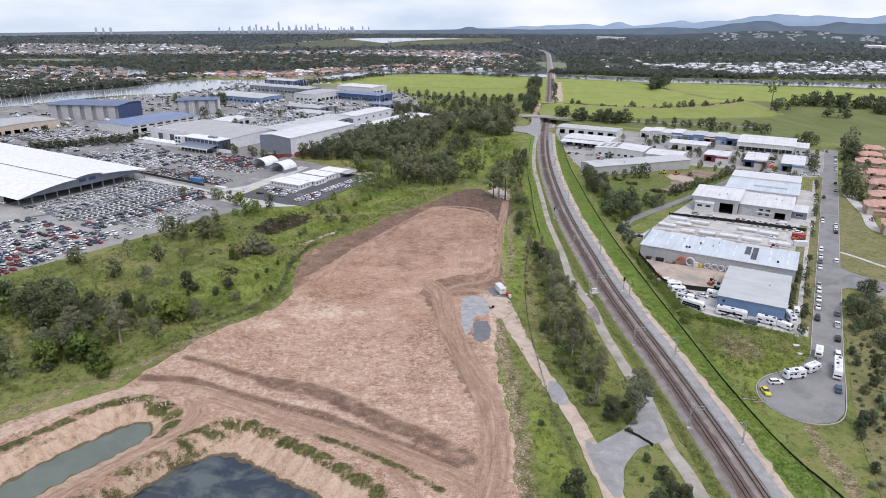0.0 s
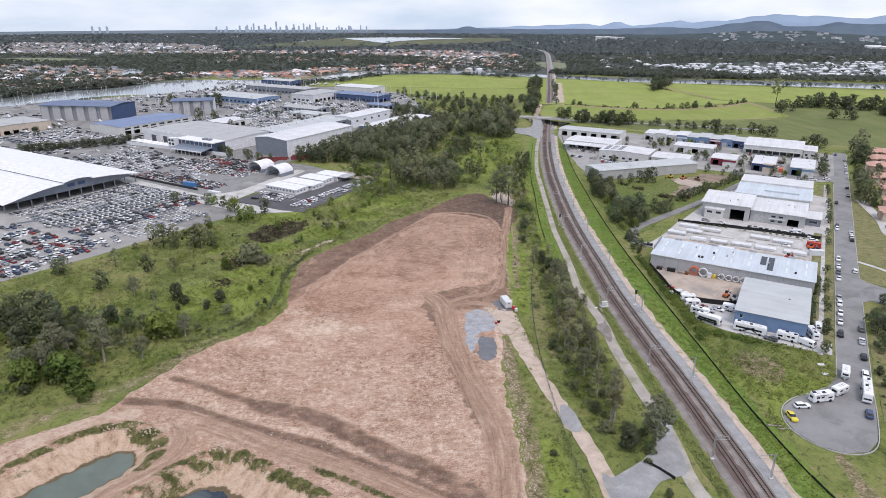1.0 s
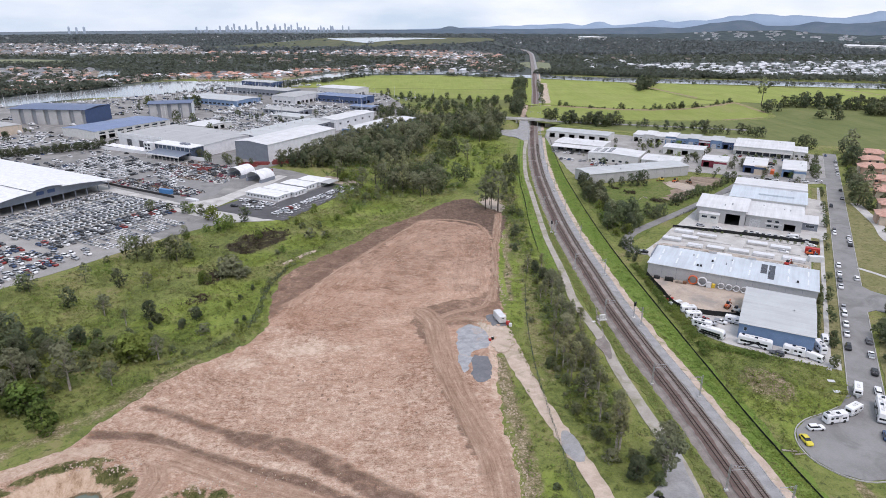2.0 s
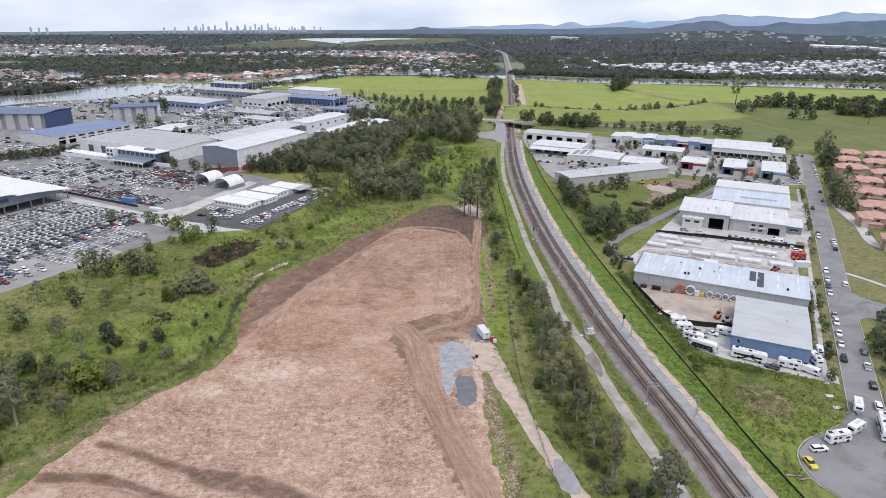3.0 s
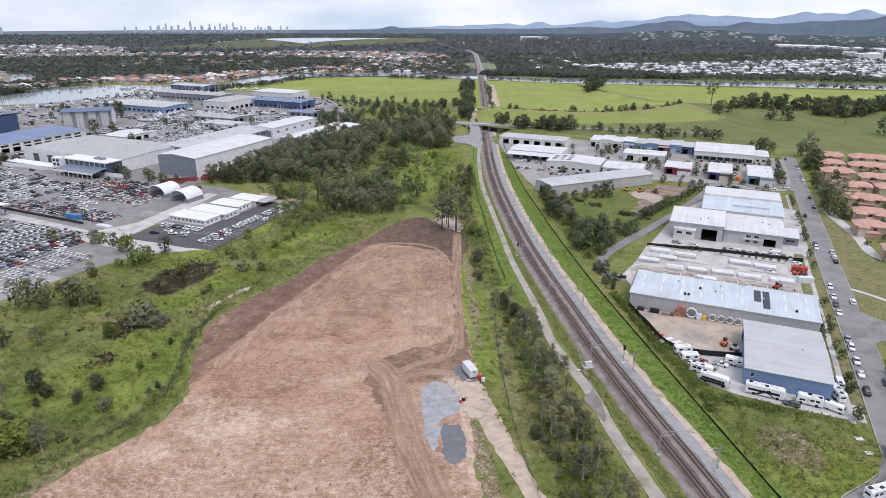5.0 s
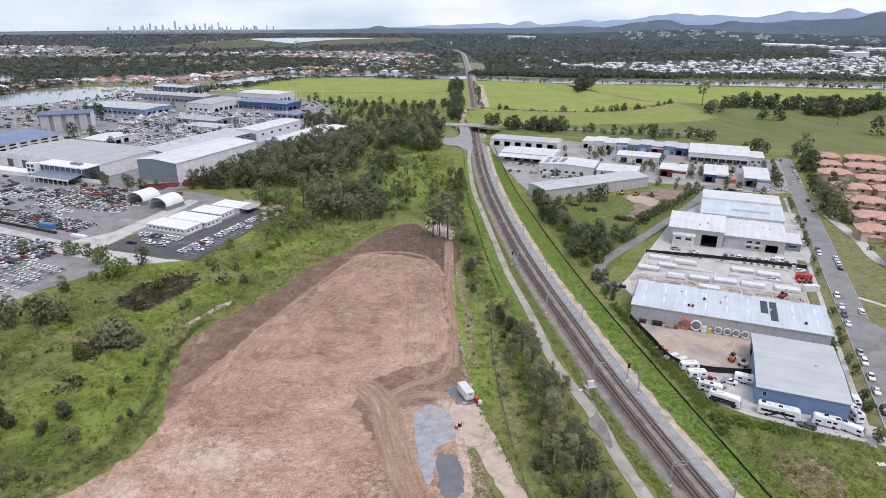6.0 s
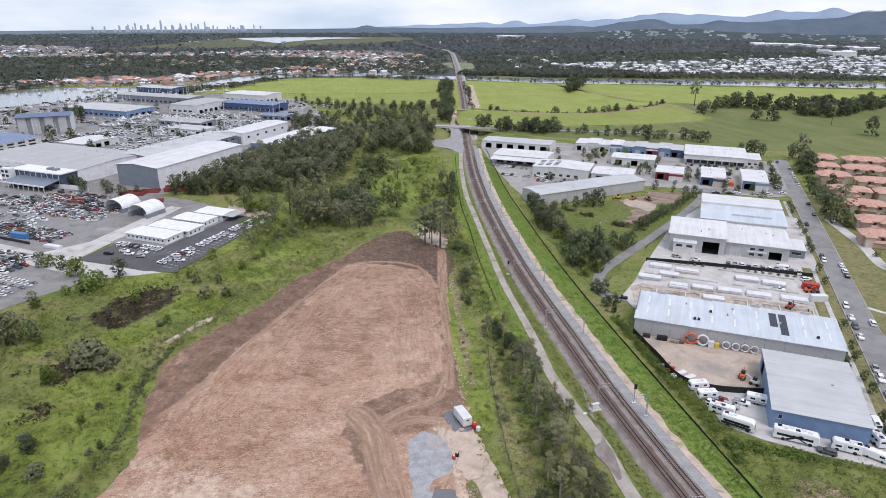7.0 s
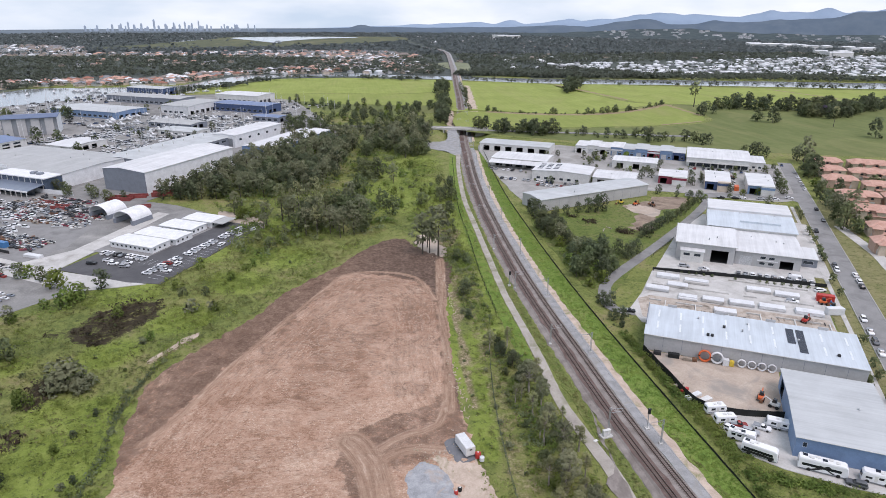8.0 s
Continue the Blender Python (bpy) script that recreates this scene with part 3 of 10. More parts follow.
def ground_mat():
    m, nt, b = base_mat("open_land", 0.92, 0, 0.15)
    p = pos(nt)
    a, c, d = nz(nt, p, 24, 8, 0.66, 1.0), nz(nt, p, 2.6, 6, 0.7, 0.5), nz(nt, p, 0.6, 4, 0.7)
    f = calc(nt, "ADD", calc(nt, "MULTIPLY", a, 0.55), calc(nt, "ADD", calc(nt, "MULTIPLY", c, 0.27), calc(nt, "MULTIPLY", d, 0.18)))
    dull = ramp(nt, f, [(0.38, (0.090, 0.114, 0.034)), (0.45, (0.148, 0.178, 0.052)), (0.51, (0.198, 0.224, 0.068)), (0.56, (0.235, 0.226, 0.092)), (0.62, (0.270, 0.232, 0.125))])
    rich = ramp(nt, f, [(0.38, (0.092, 0.124, 0.030)), (0.46, (0.168, 0.220, 0.044)), (0.54, (0.228, 0.280, 0.066)), (0.62, (0.270, 0.280, 0.094))])
    edge = calc(nt, "ADD", calc(nt, "MULTIPLY", c, 0.7), calc(nt, "MULTIPLY", nz(nt, p, 7, 6, 0.7, 1.0), 0.7))
    col = mix(nt, span(nt, calc(nt, "ADD", attr(nt, "lush"), edge), 0.86, 1.22), dull, rich)
    # dark green flecks put the shade between grass clumps into the colour
    col = mix(nt, calc(nt, "MULTIPLY", span(nt, nz(nt, p, 1.9, 6, 0.75, 0.6), 0.47, 0.36), 0.8), col, (0.05, 0.066, 0.024))
    # dark marshy ground
    col = mix(nt, span(nt, calc(nt, "ADD", calc(nt, "MULTIPLY", attr(nt, "marsh"), 0.8), calc(nt, "MULTIPLY", nz(nt, p, 5, 7, 0.75, 1.2), 2.2)), 1.55, 1.85), col, (0.05, 0.04, 0.025))
    # worn, drier ground
    col = mix(nt, span(nt, calc(nt, "ADD", attr(nt, "worn"), calc(nt, "MULTIPLY", nz(nt, p, 5, 7, 0.7), 0.9)), 0.88, 1.1), col, ramp(nt, calc(nt, "ADD", calc(nt, "MULTIPLY", c, 0.5), calc(nt, "MULTIPLY", d, 0.5)), [(0.38, (0.085, 0.09, 0.03)), (0.47, (0.17, 0.15, 0.075)), (0.54, (0.29, 0.235, 0.15)), (0.62, (0.48, 0.39, 0.29))]))
    # woods and gardens of the far country, distance haze mixed into their blue-grey
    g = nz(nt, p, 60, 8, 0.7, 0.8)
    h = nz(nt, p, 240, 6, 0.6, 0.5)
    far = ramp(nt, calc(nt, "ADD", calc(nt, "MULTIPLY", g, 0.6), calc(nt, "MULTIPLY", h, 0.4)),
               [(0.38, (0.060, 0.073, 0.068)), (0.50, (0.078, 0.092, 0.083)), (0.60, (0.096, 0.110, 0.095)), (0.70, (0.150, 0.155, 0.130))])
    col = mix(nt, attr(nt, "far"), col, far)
    nt.links.new(col, b.inputs["Base Color"])
    bump(nt, b, calc(nt, "ADD", c, d), 0.9, 0.4)
    return m


MARSH = [np.array(p, float) for p in ([(-97, 329), (-87, 336), (-77, 336), (-73, 323), (-79, 313), (-87, 300), (-95, 303), (-103, 311)], [(-101, 273), (-99, 283), (-92, 286), (-90, 276), (-92, 267), (-97, 267)],
                                      [(-115, 269.5), (-106, 275), (-104, 276.5), (-108, 271.5)], [(-100, 247), (-94, 258), (-91, 257), (-92, 249)], [(-110, 312), (-104, 316), (-103, 309)])]
xs = spread(-240, 330, 2.6, -5200, 5200, 46)
ys = spread(50, 520, 2.6, -900, 4850, 60)
GX, GY = np.meshgrid(xs, ys)
pad_in = sdf(GX, GY, PAD)
gz = land(GX, GY) - 0.7 * smoothstep(-pad_in, 3, 7) + np.where(pad_in < -1, pits(GX, GY) * 1.15, 0)
marsh = np.zeros(GX.shape)
for poly in MARSH:
    marsh = np.maximum(marsh, smoothstep(-sdf(GX, GY, poly), -3.0, 2.5))
lush = np.zeros(GX.shape)
for cx, cy, r, k in ((-78, 244, 13, 1.0), (-86, 230, 11, 0.9), (-76, 262, 9, 0.9), (-83, 296, 9, 1.0), (-92, 345, 14, 0.7), (-66, 318, 12, 0.75), (-88, 264, 8, 0.7), (-110, 292, 8, 0.45), (-50, 350, 14, 0.6), (-36, 376, 16, 0.6),
                     (-100, 246, 9, 0.55), (-104, 232, 8, 0.6), (-120, 238, 10, 0.4), (20, 470, 36, 0.9), (30, 540, 26, 0.8), (-30, 470, 20, 0.7), (36, 610, 26, 0.6), (-40, 420, 20, 0.6), (-70, 385, 14, 0.6), (-150, 215, 30, 0.3), (97, 182, 12, 0.9), (101, 162, 12, 0.9), (110, 174, 9, 0.8), (40, 560, 22, 0.9), (34, 500, 20, 0.9)):
    lush = np.maximum(lush, k * smoothstep(-np.hypot(GX - cx, GY - cy), -r * 1.5, -r * 0.4))
for pts, w, k in (([(24.5, 262), (27.5, 300), (32, 330)], 3.5, 0.8), ([(27, 230), (29, 250), (34, 290)], 3.0, 0.8), ([(40, 290), (44, 330), (49, 390), (55, 440), (64, 500)], 5.0, 0.7), ([(24, 150), (27, 130), (33, 112)], 4.0, 0.6)):
    lush = np.maximum(lush, k * smoothstep(-dist_line(GX, GY, np.array(pts, float)), -w * 1.6, -w * 0.4))
worn = np.maximum.reduce([
    smoothstep(-dist_line(GX, GY, np.array([(-150, 125), (-120, 152), (-97, 175), (-80, 206)], float)), -7, -1) * 0.6,
    smoothstep(-dist_line(GX, GY, np.array([(19, 118), (20.5, 150), (19.5, 185), (18.5, 205)], float)), -5, -1) * 0.75,
    smoothstep(-dist_line(GX, GY, np.array([(-68, 290), (-58, 305)], float)), -3, -1) * 0.9,
    smoothstep(-dist_line(GX, GY, np.array([(38, 385), (44, 400)], float)), -9, -3),
    smoothstep(-dist_line(GX, GY, np.array([(33, 196), (34, 230), (38, 290), (44, 350)], float)), -8, -3) * 0.5,
    smoothstep(-np.hypot(GX - 98, (GY - 190) * 0.8), -15, -3) * 0.75,
    smoothstep(-dist_line(GX, GY, np.array([(98, 146), (96, 120)], float)), -3, -1),
    smoothstep(-dist_line(GX, GY, np.array([(27, 250), (31, 300), (37, 345)], float)), -3, -1) * 0.7])
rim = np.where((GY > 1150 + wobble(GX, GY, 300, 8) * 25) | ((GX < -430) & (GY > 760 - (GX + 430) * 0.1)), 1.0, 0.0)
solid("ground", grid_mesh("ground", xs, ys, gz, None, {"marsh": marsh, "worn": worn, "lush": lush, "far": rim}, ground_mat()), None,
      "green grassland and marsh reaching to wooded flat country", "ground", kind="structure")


def flow(nt, u, v, su, sv, detail=6, rough=0.75):
    """Noise drawn out along a coordinate that follows a track or a bank."""
    n = nt.nodes.new("ShaderNodeCombineXYZ")
    nt.links.new(calc(nt, "MULTIPLY", attr(nt, u), su), n.inputs[0])
    nt.links.new(calc(nt, "MULTIPLY", attr(nt, v), sv), n.inputs[1])
    return nz(nt, n.outputs[0], 1.0, detail, rough, 0.25)


def earth_mat():
    m, nt, b = base_mat("bare_earth", 0.95, 0, 0.12)
    p = pos(nt)
    big, mid, small, fine = nz(nt, p, 34, 6, 0.6, 0.8), nz(nt, p, 5.5, 7, 0.72, 0.6), nz(nt, p, 1.5, 5, 0.75, 0.4), nz(nt, p, 0.45, 3, 0.7)

    def blend(*pairs):
        out = None
        for n, w in pairs:
            k = calc(nt, "MULTIPLY", n, w)
            out = k if out is None else calc(nt, "ADD", out, k)
        return out

    f = blend((big, 0.30), (mid, 0.20), (small, 0.25), (fine, 0.25))
    col = ramp(nt, f, [(0.42, (0.270, 0.152, 0.099)), (0.47, (0.410, 0.248, 0.172)), (0.53, (0.496, 0.320, 0.230)), (0.58, (0.625, 0.448, 0.342))])
    # broken dark and pale dashes left by the grader, in patches
    for turn, size, lo, tone, k, patch in ((7, (0.42, 1.15, 1), 0.56, (0.160, 0.10, 0.07), 0.55, (8, 0.49, 0.58)), (-3, (0.55, 1.2, 1), 0.55, (0.608, 0.462, 0.355), 0.6, (14, 0.45, 0.56)),
                                           (64, (0.45, 1.1, 1), 0.56, (0.182, 0.112, 0.0777), 0.6, (19, 0.49, 0.6))):
        d = span(nt, nz(nt, pos(nt, turn, size), 1.0, 3, 0.6, 1.4), lo, lo + 0.07)
        d = calc(nt, "MULTIPLY", d, span(nt, nz(nt, pos(nt, turn * 3), patch[0], 4, 0.7, 0.8), patch[1], patch[2]))
        col = mix(nt, calc(nt, "MULTIPLY", d, k), col, tone)
    # fine ridges left by the grader blade: across the pad, and along its rim
    def lines(gap, length, across, seed):
        n = nt.nodes.new("ShaderNodeCombineXYZ")
        nt.links.new(calc(nt, "DIVIDE", attr(nt, across), gap), n.inputs[0])
        sx = nt.nodes.new("ShaderNodeSeparateXYZ")
        nt.links.new(p, sx.inputs[0])
        nt.links.new(calc(nt, "DIVIDE", sx.outputs[0], length), n.inputs[1])
        nt.links.new(calc(nt, "DIVIDE", calc(nt, "ADD", sx.outputs[1], seed), length * 1.6), n.inputs[2])
        return nz(nt, n.outputs[0], 1.0, 4, 0.7, 0.5)

    near_rim = attr(nt, "rim")
    broad = mix(nt, near_rim, lines(2.6, 9, "across", 3.0), lines(2.2, 11, "inset", 5.0))
    thin = mix(nt, near_rim, lines(0.75, 2.4, "across", 9.0), lines(0.7, 3.0, "inset", 7.0))
    col = mix(nt, calc(nt, "MULTIPLY", span(nt, broad, 0.52, 0.62), 0.28), col, (0.235, 0.150, 0.104))
    col = mix(nt, calc(nt, "MULTIPLY", span(nt, broad, 0.47, 0.38), 0.28), col, (0.560, 0.415, 0.318))
    col = mix(nt, calc(nt, "MULTIPLY", span(nt, thin, 0.55, 0.63), 0.36), col, (0.200, 0.126, 0.088))
    col = mix(nt, calc(nt, "MULTIPLY", span(nt, thin, 0.45, 0.36), 0.36), col, (0.640, 0.500, 0.395))
    clod = nt.nodes.new("ShaderNodeTexVoronoi")
    clod.inputs["Scale"].default_value = 1.25
    nt.links.new(p, clod.inputs["Vector"])
    patchy = span(nt, nz(nt, p, 11, 5, 0.7, 0.8), 0.46, 0.60)
    col = mix(nt, calc(nt, "MULTIPLY", calc(nt, "MULTIPLY", span(nt, clod.outputs["Distance"], 0.32, 0.16), patchy), 0.7), col, (0.66, 0.53, 0.43))
    # short dark pits left by tracked machines
    pit = nt.nodes.new("ShaderNodeTexVoronoi")
    pit.inputs["Scale"].default_value = 1.0
    nt.links.new(pos(nt, 8, (0.42, 0.20, 1)), pit.inputs["Vector"])
    col = mix(nt, calc(nt, "MULTIPLY", calc(nt, "MULTIPLY", span(nt, calc(nt, "ADD", pit.outputs["Distance"], calc(nt, "MULTIPLY", fine, 0.12)), 0.24, 0.15), attr(nt, "pitted")), 0.8), col, (0.150, 0.095, 0.068))
    edge = calc(nt, "SUBTRACT", blend((nz(nt, p, 7, 7, 0.75, 1.2), 0.9), (small, 1.0), (fine, 0.7)), 1.3)
    pale = ramp(nt, blend((mid, 0.5), (small, 0.5)), [(0.40, (0.460, 0.315, 0.230)), (0.58, (0.720, 0.575, 0.465))])
    col = mix(nt, calc(nt, "MULTIPLY", span(nt, calc(nt, "ADD", attr(nt, "pale"), calc(nt, "MULTIPLY", edge, 1.3)), 0.40, 0.86), 0.85), col, pale)
    # moist, darker soil
    st = flow(nt, "tu", "tv", 0.07, 0.9)
    dark = ramp(nt, blend((mid, 0.4), (small, 0.35), (fine, 0.25)), [(0.38, (0.092, 0.058, 0.041)), (0.5, (0.172, 0.110, 0.080)), (0.6, (0.300, 0.204, 0.153))])
    col = mix(nt, calc(nt, "MULTIPLY", span(nt, calc(nt, "ADD", attr(nt, "dark"), edge), 0.34, 0.62), 0.90), col, dark)
    col = mix(nt, calc(nt, "MULTIPLY", span(nt, attr(nt, "dark"), 0.90, 1.0), 0.66), col, ramp(nt, small, [(0.4, (0.078, 0.055, 0.044)), (0.62, (0.18, 0.128, 0.102))]))
    # wheel tracks: long streaks that follow the way driven
    tr = ramp(nt, blend((st, 0.66), (small, 0.2), (fine, 0.14)), [(0.37, (0.22, 0.136, 0.0925)), (0.46, (0.35, 0.227, 0.161)), (0.54, (0.445, 0.302, 0.218)), (0.63, (0.608, 0.462, 0.359))])
    col = mix(nt, calc(nt, "MULTIPLY", span(nt, calc(nt, "ADD", attr(nt, "tm"), calc(nt, "ADD", calc(nt, "MULTIPLY", edge, 0.5), calc(nt, "MULTIPLY", calc(nt, "SUBTRACT", st, 0.5), 0.8))), 0.28, 0.8), 0.8), col, tr)
    # sandy banks cut by rills
    rill = flow(nt, "pu", "pd", 0.4, 0.12, 5)
    sand = ramp(nt, blend((rill, 0.5), (small, 0.3), (fine, 0.2)), [(0.38, (0.289, 0.183, 0.115)), (0.46, (0.494, 0.346, 0.24)), (0.56, (0.623, 0.473, 0.355))])
    col = mix(nt, span(nt, calc(nt, "ADD", attr(nt, "bank"), calc(nt, "MULTIPLY", edge, 0.7)), 0.35, 0.6), col, sand)
    tuft = ramp(nt, blend((mid, 0.4), (small, 0.6)), [(0.40, (0.038, 0.0462, 0.0148)), (0.50, (0.0988, 0.104, 0.037)), (0.58, (0.19, 0.171, 0.0777))])
    col = mix(nt, span(nt, calc(nt, "ADD", attr(nt, "green"), calc(nt, "MULTIPLY", edge, 1.2)), 0.42, 0.7), col, tuft)
    mud = span(nt, calc(nt, "ADD", attr(nt, "wet"), calc(nt, "MULTIPLY", edge, 0.8)), 0.45, 0.7)
    col = mix(nt, calc(nt, "MULTIPLY", mud, 0.85), col, (0.0912, 0.0745, 0.0385))
    nt.links.new(col, b.inputs["Base Color"])
    bump(nt, b, blend((mid, 0.8), (small, 1.1), (calc(nt, "MULTIPLY", st, attr(nt, "tm")), 0.6), (thin, 0.8), (fine, 0.7)), 1.0, 0.45)
    return m


def along(X, Y, pts, inner, outer):
    return smoothstep(-dist_line(X, Y, curve(pts, 4.0)), -outer, -inner)


def follow(X, Y, line):
    """Distance along and across a line for every point."""
    best, u, v, run = np.full(X.shape, 1e9), np.zeros(X.shape), np.zeros(X.shape), 0.0
    for a, b in zip(line[:-1], line[1:]):
        d = b - a
        ln = math.hypot(*d)
        t = np.clip(((X - a[0]) * d[0] + (Y - a[1]) * d[1]) / (ln * ln + 1e-9), 0, 1)
        r = np.hypot(X - a[0] - t * d[0], Y - a[1] - t * d[1])
        w = r < best
        side = np.where((X - a[0]) * d[1] - (Y - a[1]) * d[0] > 0, 1.0, -1.0)
        best, u, v = np.where(w, r, best), np.where(w, run + t * ln, u), np.where(w, r * side, v)
        run += ln
    return best, u, v


exs, eys = np.arange(-150, 46, 0.85), np.arange(52, 402, 0.85)
EX, EY = np.meshgrid(exs, eys)
e_in = sdf(EX, EY, PAD)
e_pit = -pits(EX, EY)
jag = 0.9 * wobble(EX, EY, 9, 21) + 0.5 * wobble(EX, EY, 3.5, 22)
HOOK = curve([(-11.6, 231), (-9, 242), (1, 249), (19, 258), (23, 270), (24, 240), (16, 231), (5, 229), (0, 222), (-0.5, 205), (4, 188), (10, 170), (13, 150), (8, 152), (0, 182), (-3, 200), (-6, 213)], 3.0, True)
e_dark = np.maximum.reduce([
    smoothstep(sdf(EX, EY, INNER) + jag, -0.6, 0.9) * smoothstep(EY, 228, 240) * smoothstep(-np.abs(EX - 30), -200, -5.5),
    smoothstep(EY, 200, 300) * 0.40,
    along(EX, EY, [(-84, 180), (-72, 175), (-62.4, 170), (-48.6, 164.5)], 0.2, 3.2) * 0.66,
    along(EX, EY, [(-54, 165.5), (-44, 163), (-36, 160), (-26, 153), (-16.3, 146), (-5.9, 139.5), (5, 131)], 1.4, 5.6) * (0.66 + 0.16 * jag),
    along(EX, EY, [(-93, 167.6), (-78.6, 166.5), (-62.3, 159.4), (-46.4, 153), (-33.5, 148.6), (-19.7, 140.6), (-7.3, 134), (2, 129)], 0.7, 3.4) * (0.70 + 0.14 * jag),
    smoothstep(-sdf(EX, EY, HOOK) + jag, -0.5, 1.5) * 0.56,
    smoothstep(-np.hypot((EX - 6) / 1.3, EY - 236), -13, -5) * 0.55,
    smoothstep(-np.hypot((EX - 10) / 1.2, EY - 262), -9, -3) * 0.42])
e_pale = np.maximum.reduce([
    smoothstep(-np.hypot((EX + 48) / 1.5, EY - 214), -16, -3) * 0.72,
    smoothstep(-np.hypot((EX + 45) / 1.6, EY - 212), -8, -1) * 1.05,
    smoothstep(-np.hypot((EX + 33) / 1.4, EY - 213), -4, -1) * 0.95,
    smoothstep(-np.hypot((EX + 64) / 1.5, EY - 203), -8, -2) * 0.8,
    smoothstep(-np.hypot((EX + 56) / 1.8, EY - 226), -7, -1) * 0.6,
    smoothstep(-np.hypot(EX + 28, EY - 213), -3.5, -1) * 0.7,
    along(EX, EY, [(-92, 176), (-84, 173), (-74, 169), (-64, 164)], 1.0, 4.5) * 0.75,
    along(EX, EY, [(-50, 157.5), (-40, 154.5), (-30, 149.5), (-21, 144.5)], 0.6, 2.8) * 0.75,
    along(EX, EY, [(20, 232), (17, 226), (17, 214), (16, 196), (15.5, 184)], 0.8, 2.6) * 0.9,
    along(EX, EY, [(17, 180), (16.5, 160), (17, 146), (16.5, 124)], 0.6, 2.2) * 0.8,
    smoothstep(-EY, -245, -180) * 0.50,
    along(EX, EY, [(-152, 104), (-130, 126), (-118, 139.5), (-108, 150), (-97, 158.8), (-88, 161.6)], 2.2, 3.4) * 0.9,
    smoothstep(-e_in, 2.2, 0.3) * smoothstep(-EY, -330, -240) * 0.45])
e_tu, e_tv, e_tm, e_gap = np.zeros(EX.shape), np.zeros(EX.shape), np.zeros(EX.shape), np.full(EX.shape, 1e9)
for pts, half in (([(-7, 240), (-2.6, 231), (-0.2, 212), (2.8, 194), (8.4, 172), (12.2, 157), (13.2, 144), (12, 130), (8.5, 116), (6, 100)], 4.6),
                  ([(-97, 158.5), (-88, 161.6), (-76, 161), (-66, 157.4), (-46, 148.4), (-28, 141), (-11, 132.4), (2.1, 124.5), (9, 118)], 3.6),
                  ([(-152, 104), (-130, 126), (-118, 139.5), (-108, 150), (-97, 158.8)], 2.9),
                  ([(-110, 92), (-92, 114.5), (-84, 126), (-77, 134.5), (-71, 142), (-69, 150), (-74, 159)], 3.4),
                  ([(-47, 146.6), (-31, 138.6), (-18.4, 131.2), (-9.5, 122.6), (-4, 112)], 1.8),
                  ([(20, 250), (24, 275), (26.5, 300), (29, 325), (32, 348), (34, 362)], 2.4),
                  ([(-60, 246), (-53, 257), (-43, 282), (-31, 307), (-17, 334), (-8, 350), (6, 352), (21, 344), (26, 322)], 1.5),
                  ([(-2, 208), (-3, 226), (2, 233), (10, 235), (18, 232)], 2.2),
                  ([(-4, 226), (0, 236), (8, 241), (16, 244), (21, 258)], 1.6)):
    d, u, v = follow(EX, EY, curve(pts, 4.0))
    w = d - half < e_gap
    e_tu, e_tv, e_gap = np.where(w, u + half * 37, e_tu), np.where(w, v, e_tv), np.where(w, d - half, e_gap)
    e_tm = np.maximum(e_tm, smoothstep(-d, -half - 0.9, -half + 1.6))
da, ua, va = follow(EX, EY, np.vstack([PIT_A, PIT_A[:1]]))
db, ub, vb = follow(EX, EY, np.vstack([PIT_B, PIT_B[:1]]))
e_pu, e_pd = np.where(da < db, ua, ub), np.minimum(da, db)
e_bank = smoothstep(e_pit, 0.25, 1.0)
e_wet = smoothstep(e_pit, 3.1, 3.75) * np.where(da < db, 1, 0) + smoothstep(e_pit, 3.7, 4.5) * np.where(da < db, 0, 1)
e_tm = e_tm * (1 - smoothstep(e_pit, 0.1, 0.8)) * (1 - 0.6 * along(EX, EY, [(-152, 104), (-130, 126), (-118, 139.5), (-108, 150), (-97, 158.8), (-84, 161.5), (-70, 158)], 2.0, 4.0))
e_green = np.maximum.reduce([
    along(EX, EY, [(-54, 144.5), (-51, 143.6), (-42.5, 138.6), (-35, 134), (-24.7, 127), (-16.6, 120.6), (-9, 113)], 0.9, 3.0),
    along(EX, EY, [(-34, 139.6), (-22.7, 134.6), (-14.5, 129.8), (-6.7, 124.4), (-0.8, 120)], 0.4, 2.0) * 0.95,
    along(EX, EY, [(-84, 155), (-78, 151.5), (-75, 147), (-76, 141)], 1.6, 4.0),
    along(EX, EY, [(-68, 138), (-63, 143), (-58, 145)], 1.6, 4.2) * 0.85,
    along(EX, EY, [(-86, 112), (-80, 121), (-73, 131), (-66, 138), (-61, 144), (-55, 145.5)], 2.4, 5.0) * 0.62,
    along(EX, EY, [(-122, 126), (-112, 135), (-103, 147), (-96, 154.6), (-88, 157), (-82, 156)], 0.7, 2.4),
    along(EX, EY, [(-110, 132), (-100, 145)], 0.2, 1.5) * 0.55])
e_green = e_green * (0.8 + 0.35 * wobble(EX, EY, 4, 15))
ez = 0.34 + 0.07 * wobble(EX, EY, 6, 11) + 0.03 * wobble(EX, EY, 2.3, 12) - 0.38 * np.clip(e_in + 1.2 + 0.6 * wobble(EX, EY, 7, 9) + 0.25 * wobble(EX, EY, 2.4, 10), 0, 9) - e_pit
e_inset = sdf(EX, EY, INNER) + 0.5 * wobble(EX, EY, 14, 45)
e_across = EY + 0.5 * wobble(EX, EY, 60, 46) + 0.05 * EX
e_rim = np.clip(smoothstep(e_inset, -26, -12) * smoothstep(EY, 215, 250) + smoothstep(e_inset, -3, 1), 0, 1)
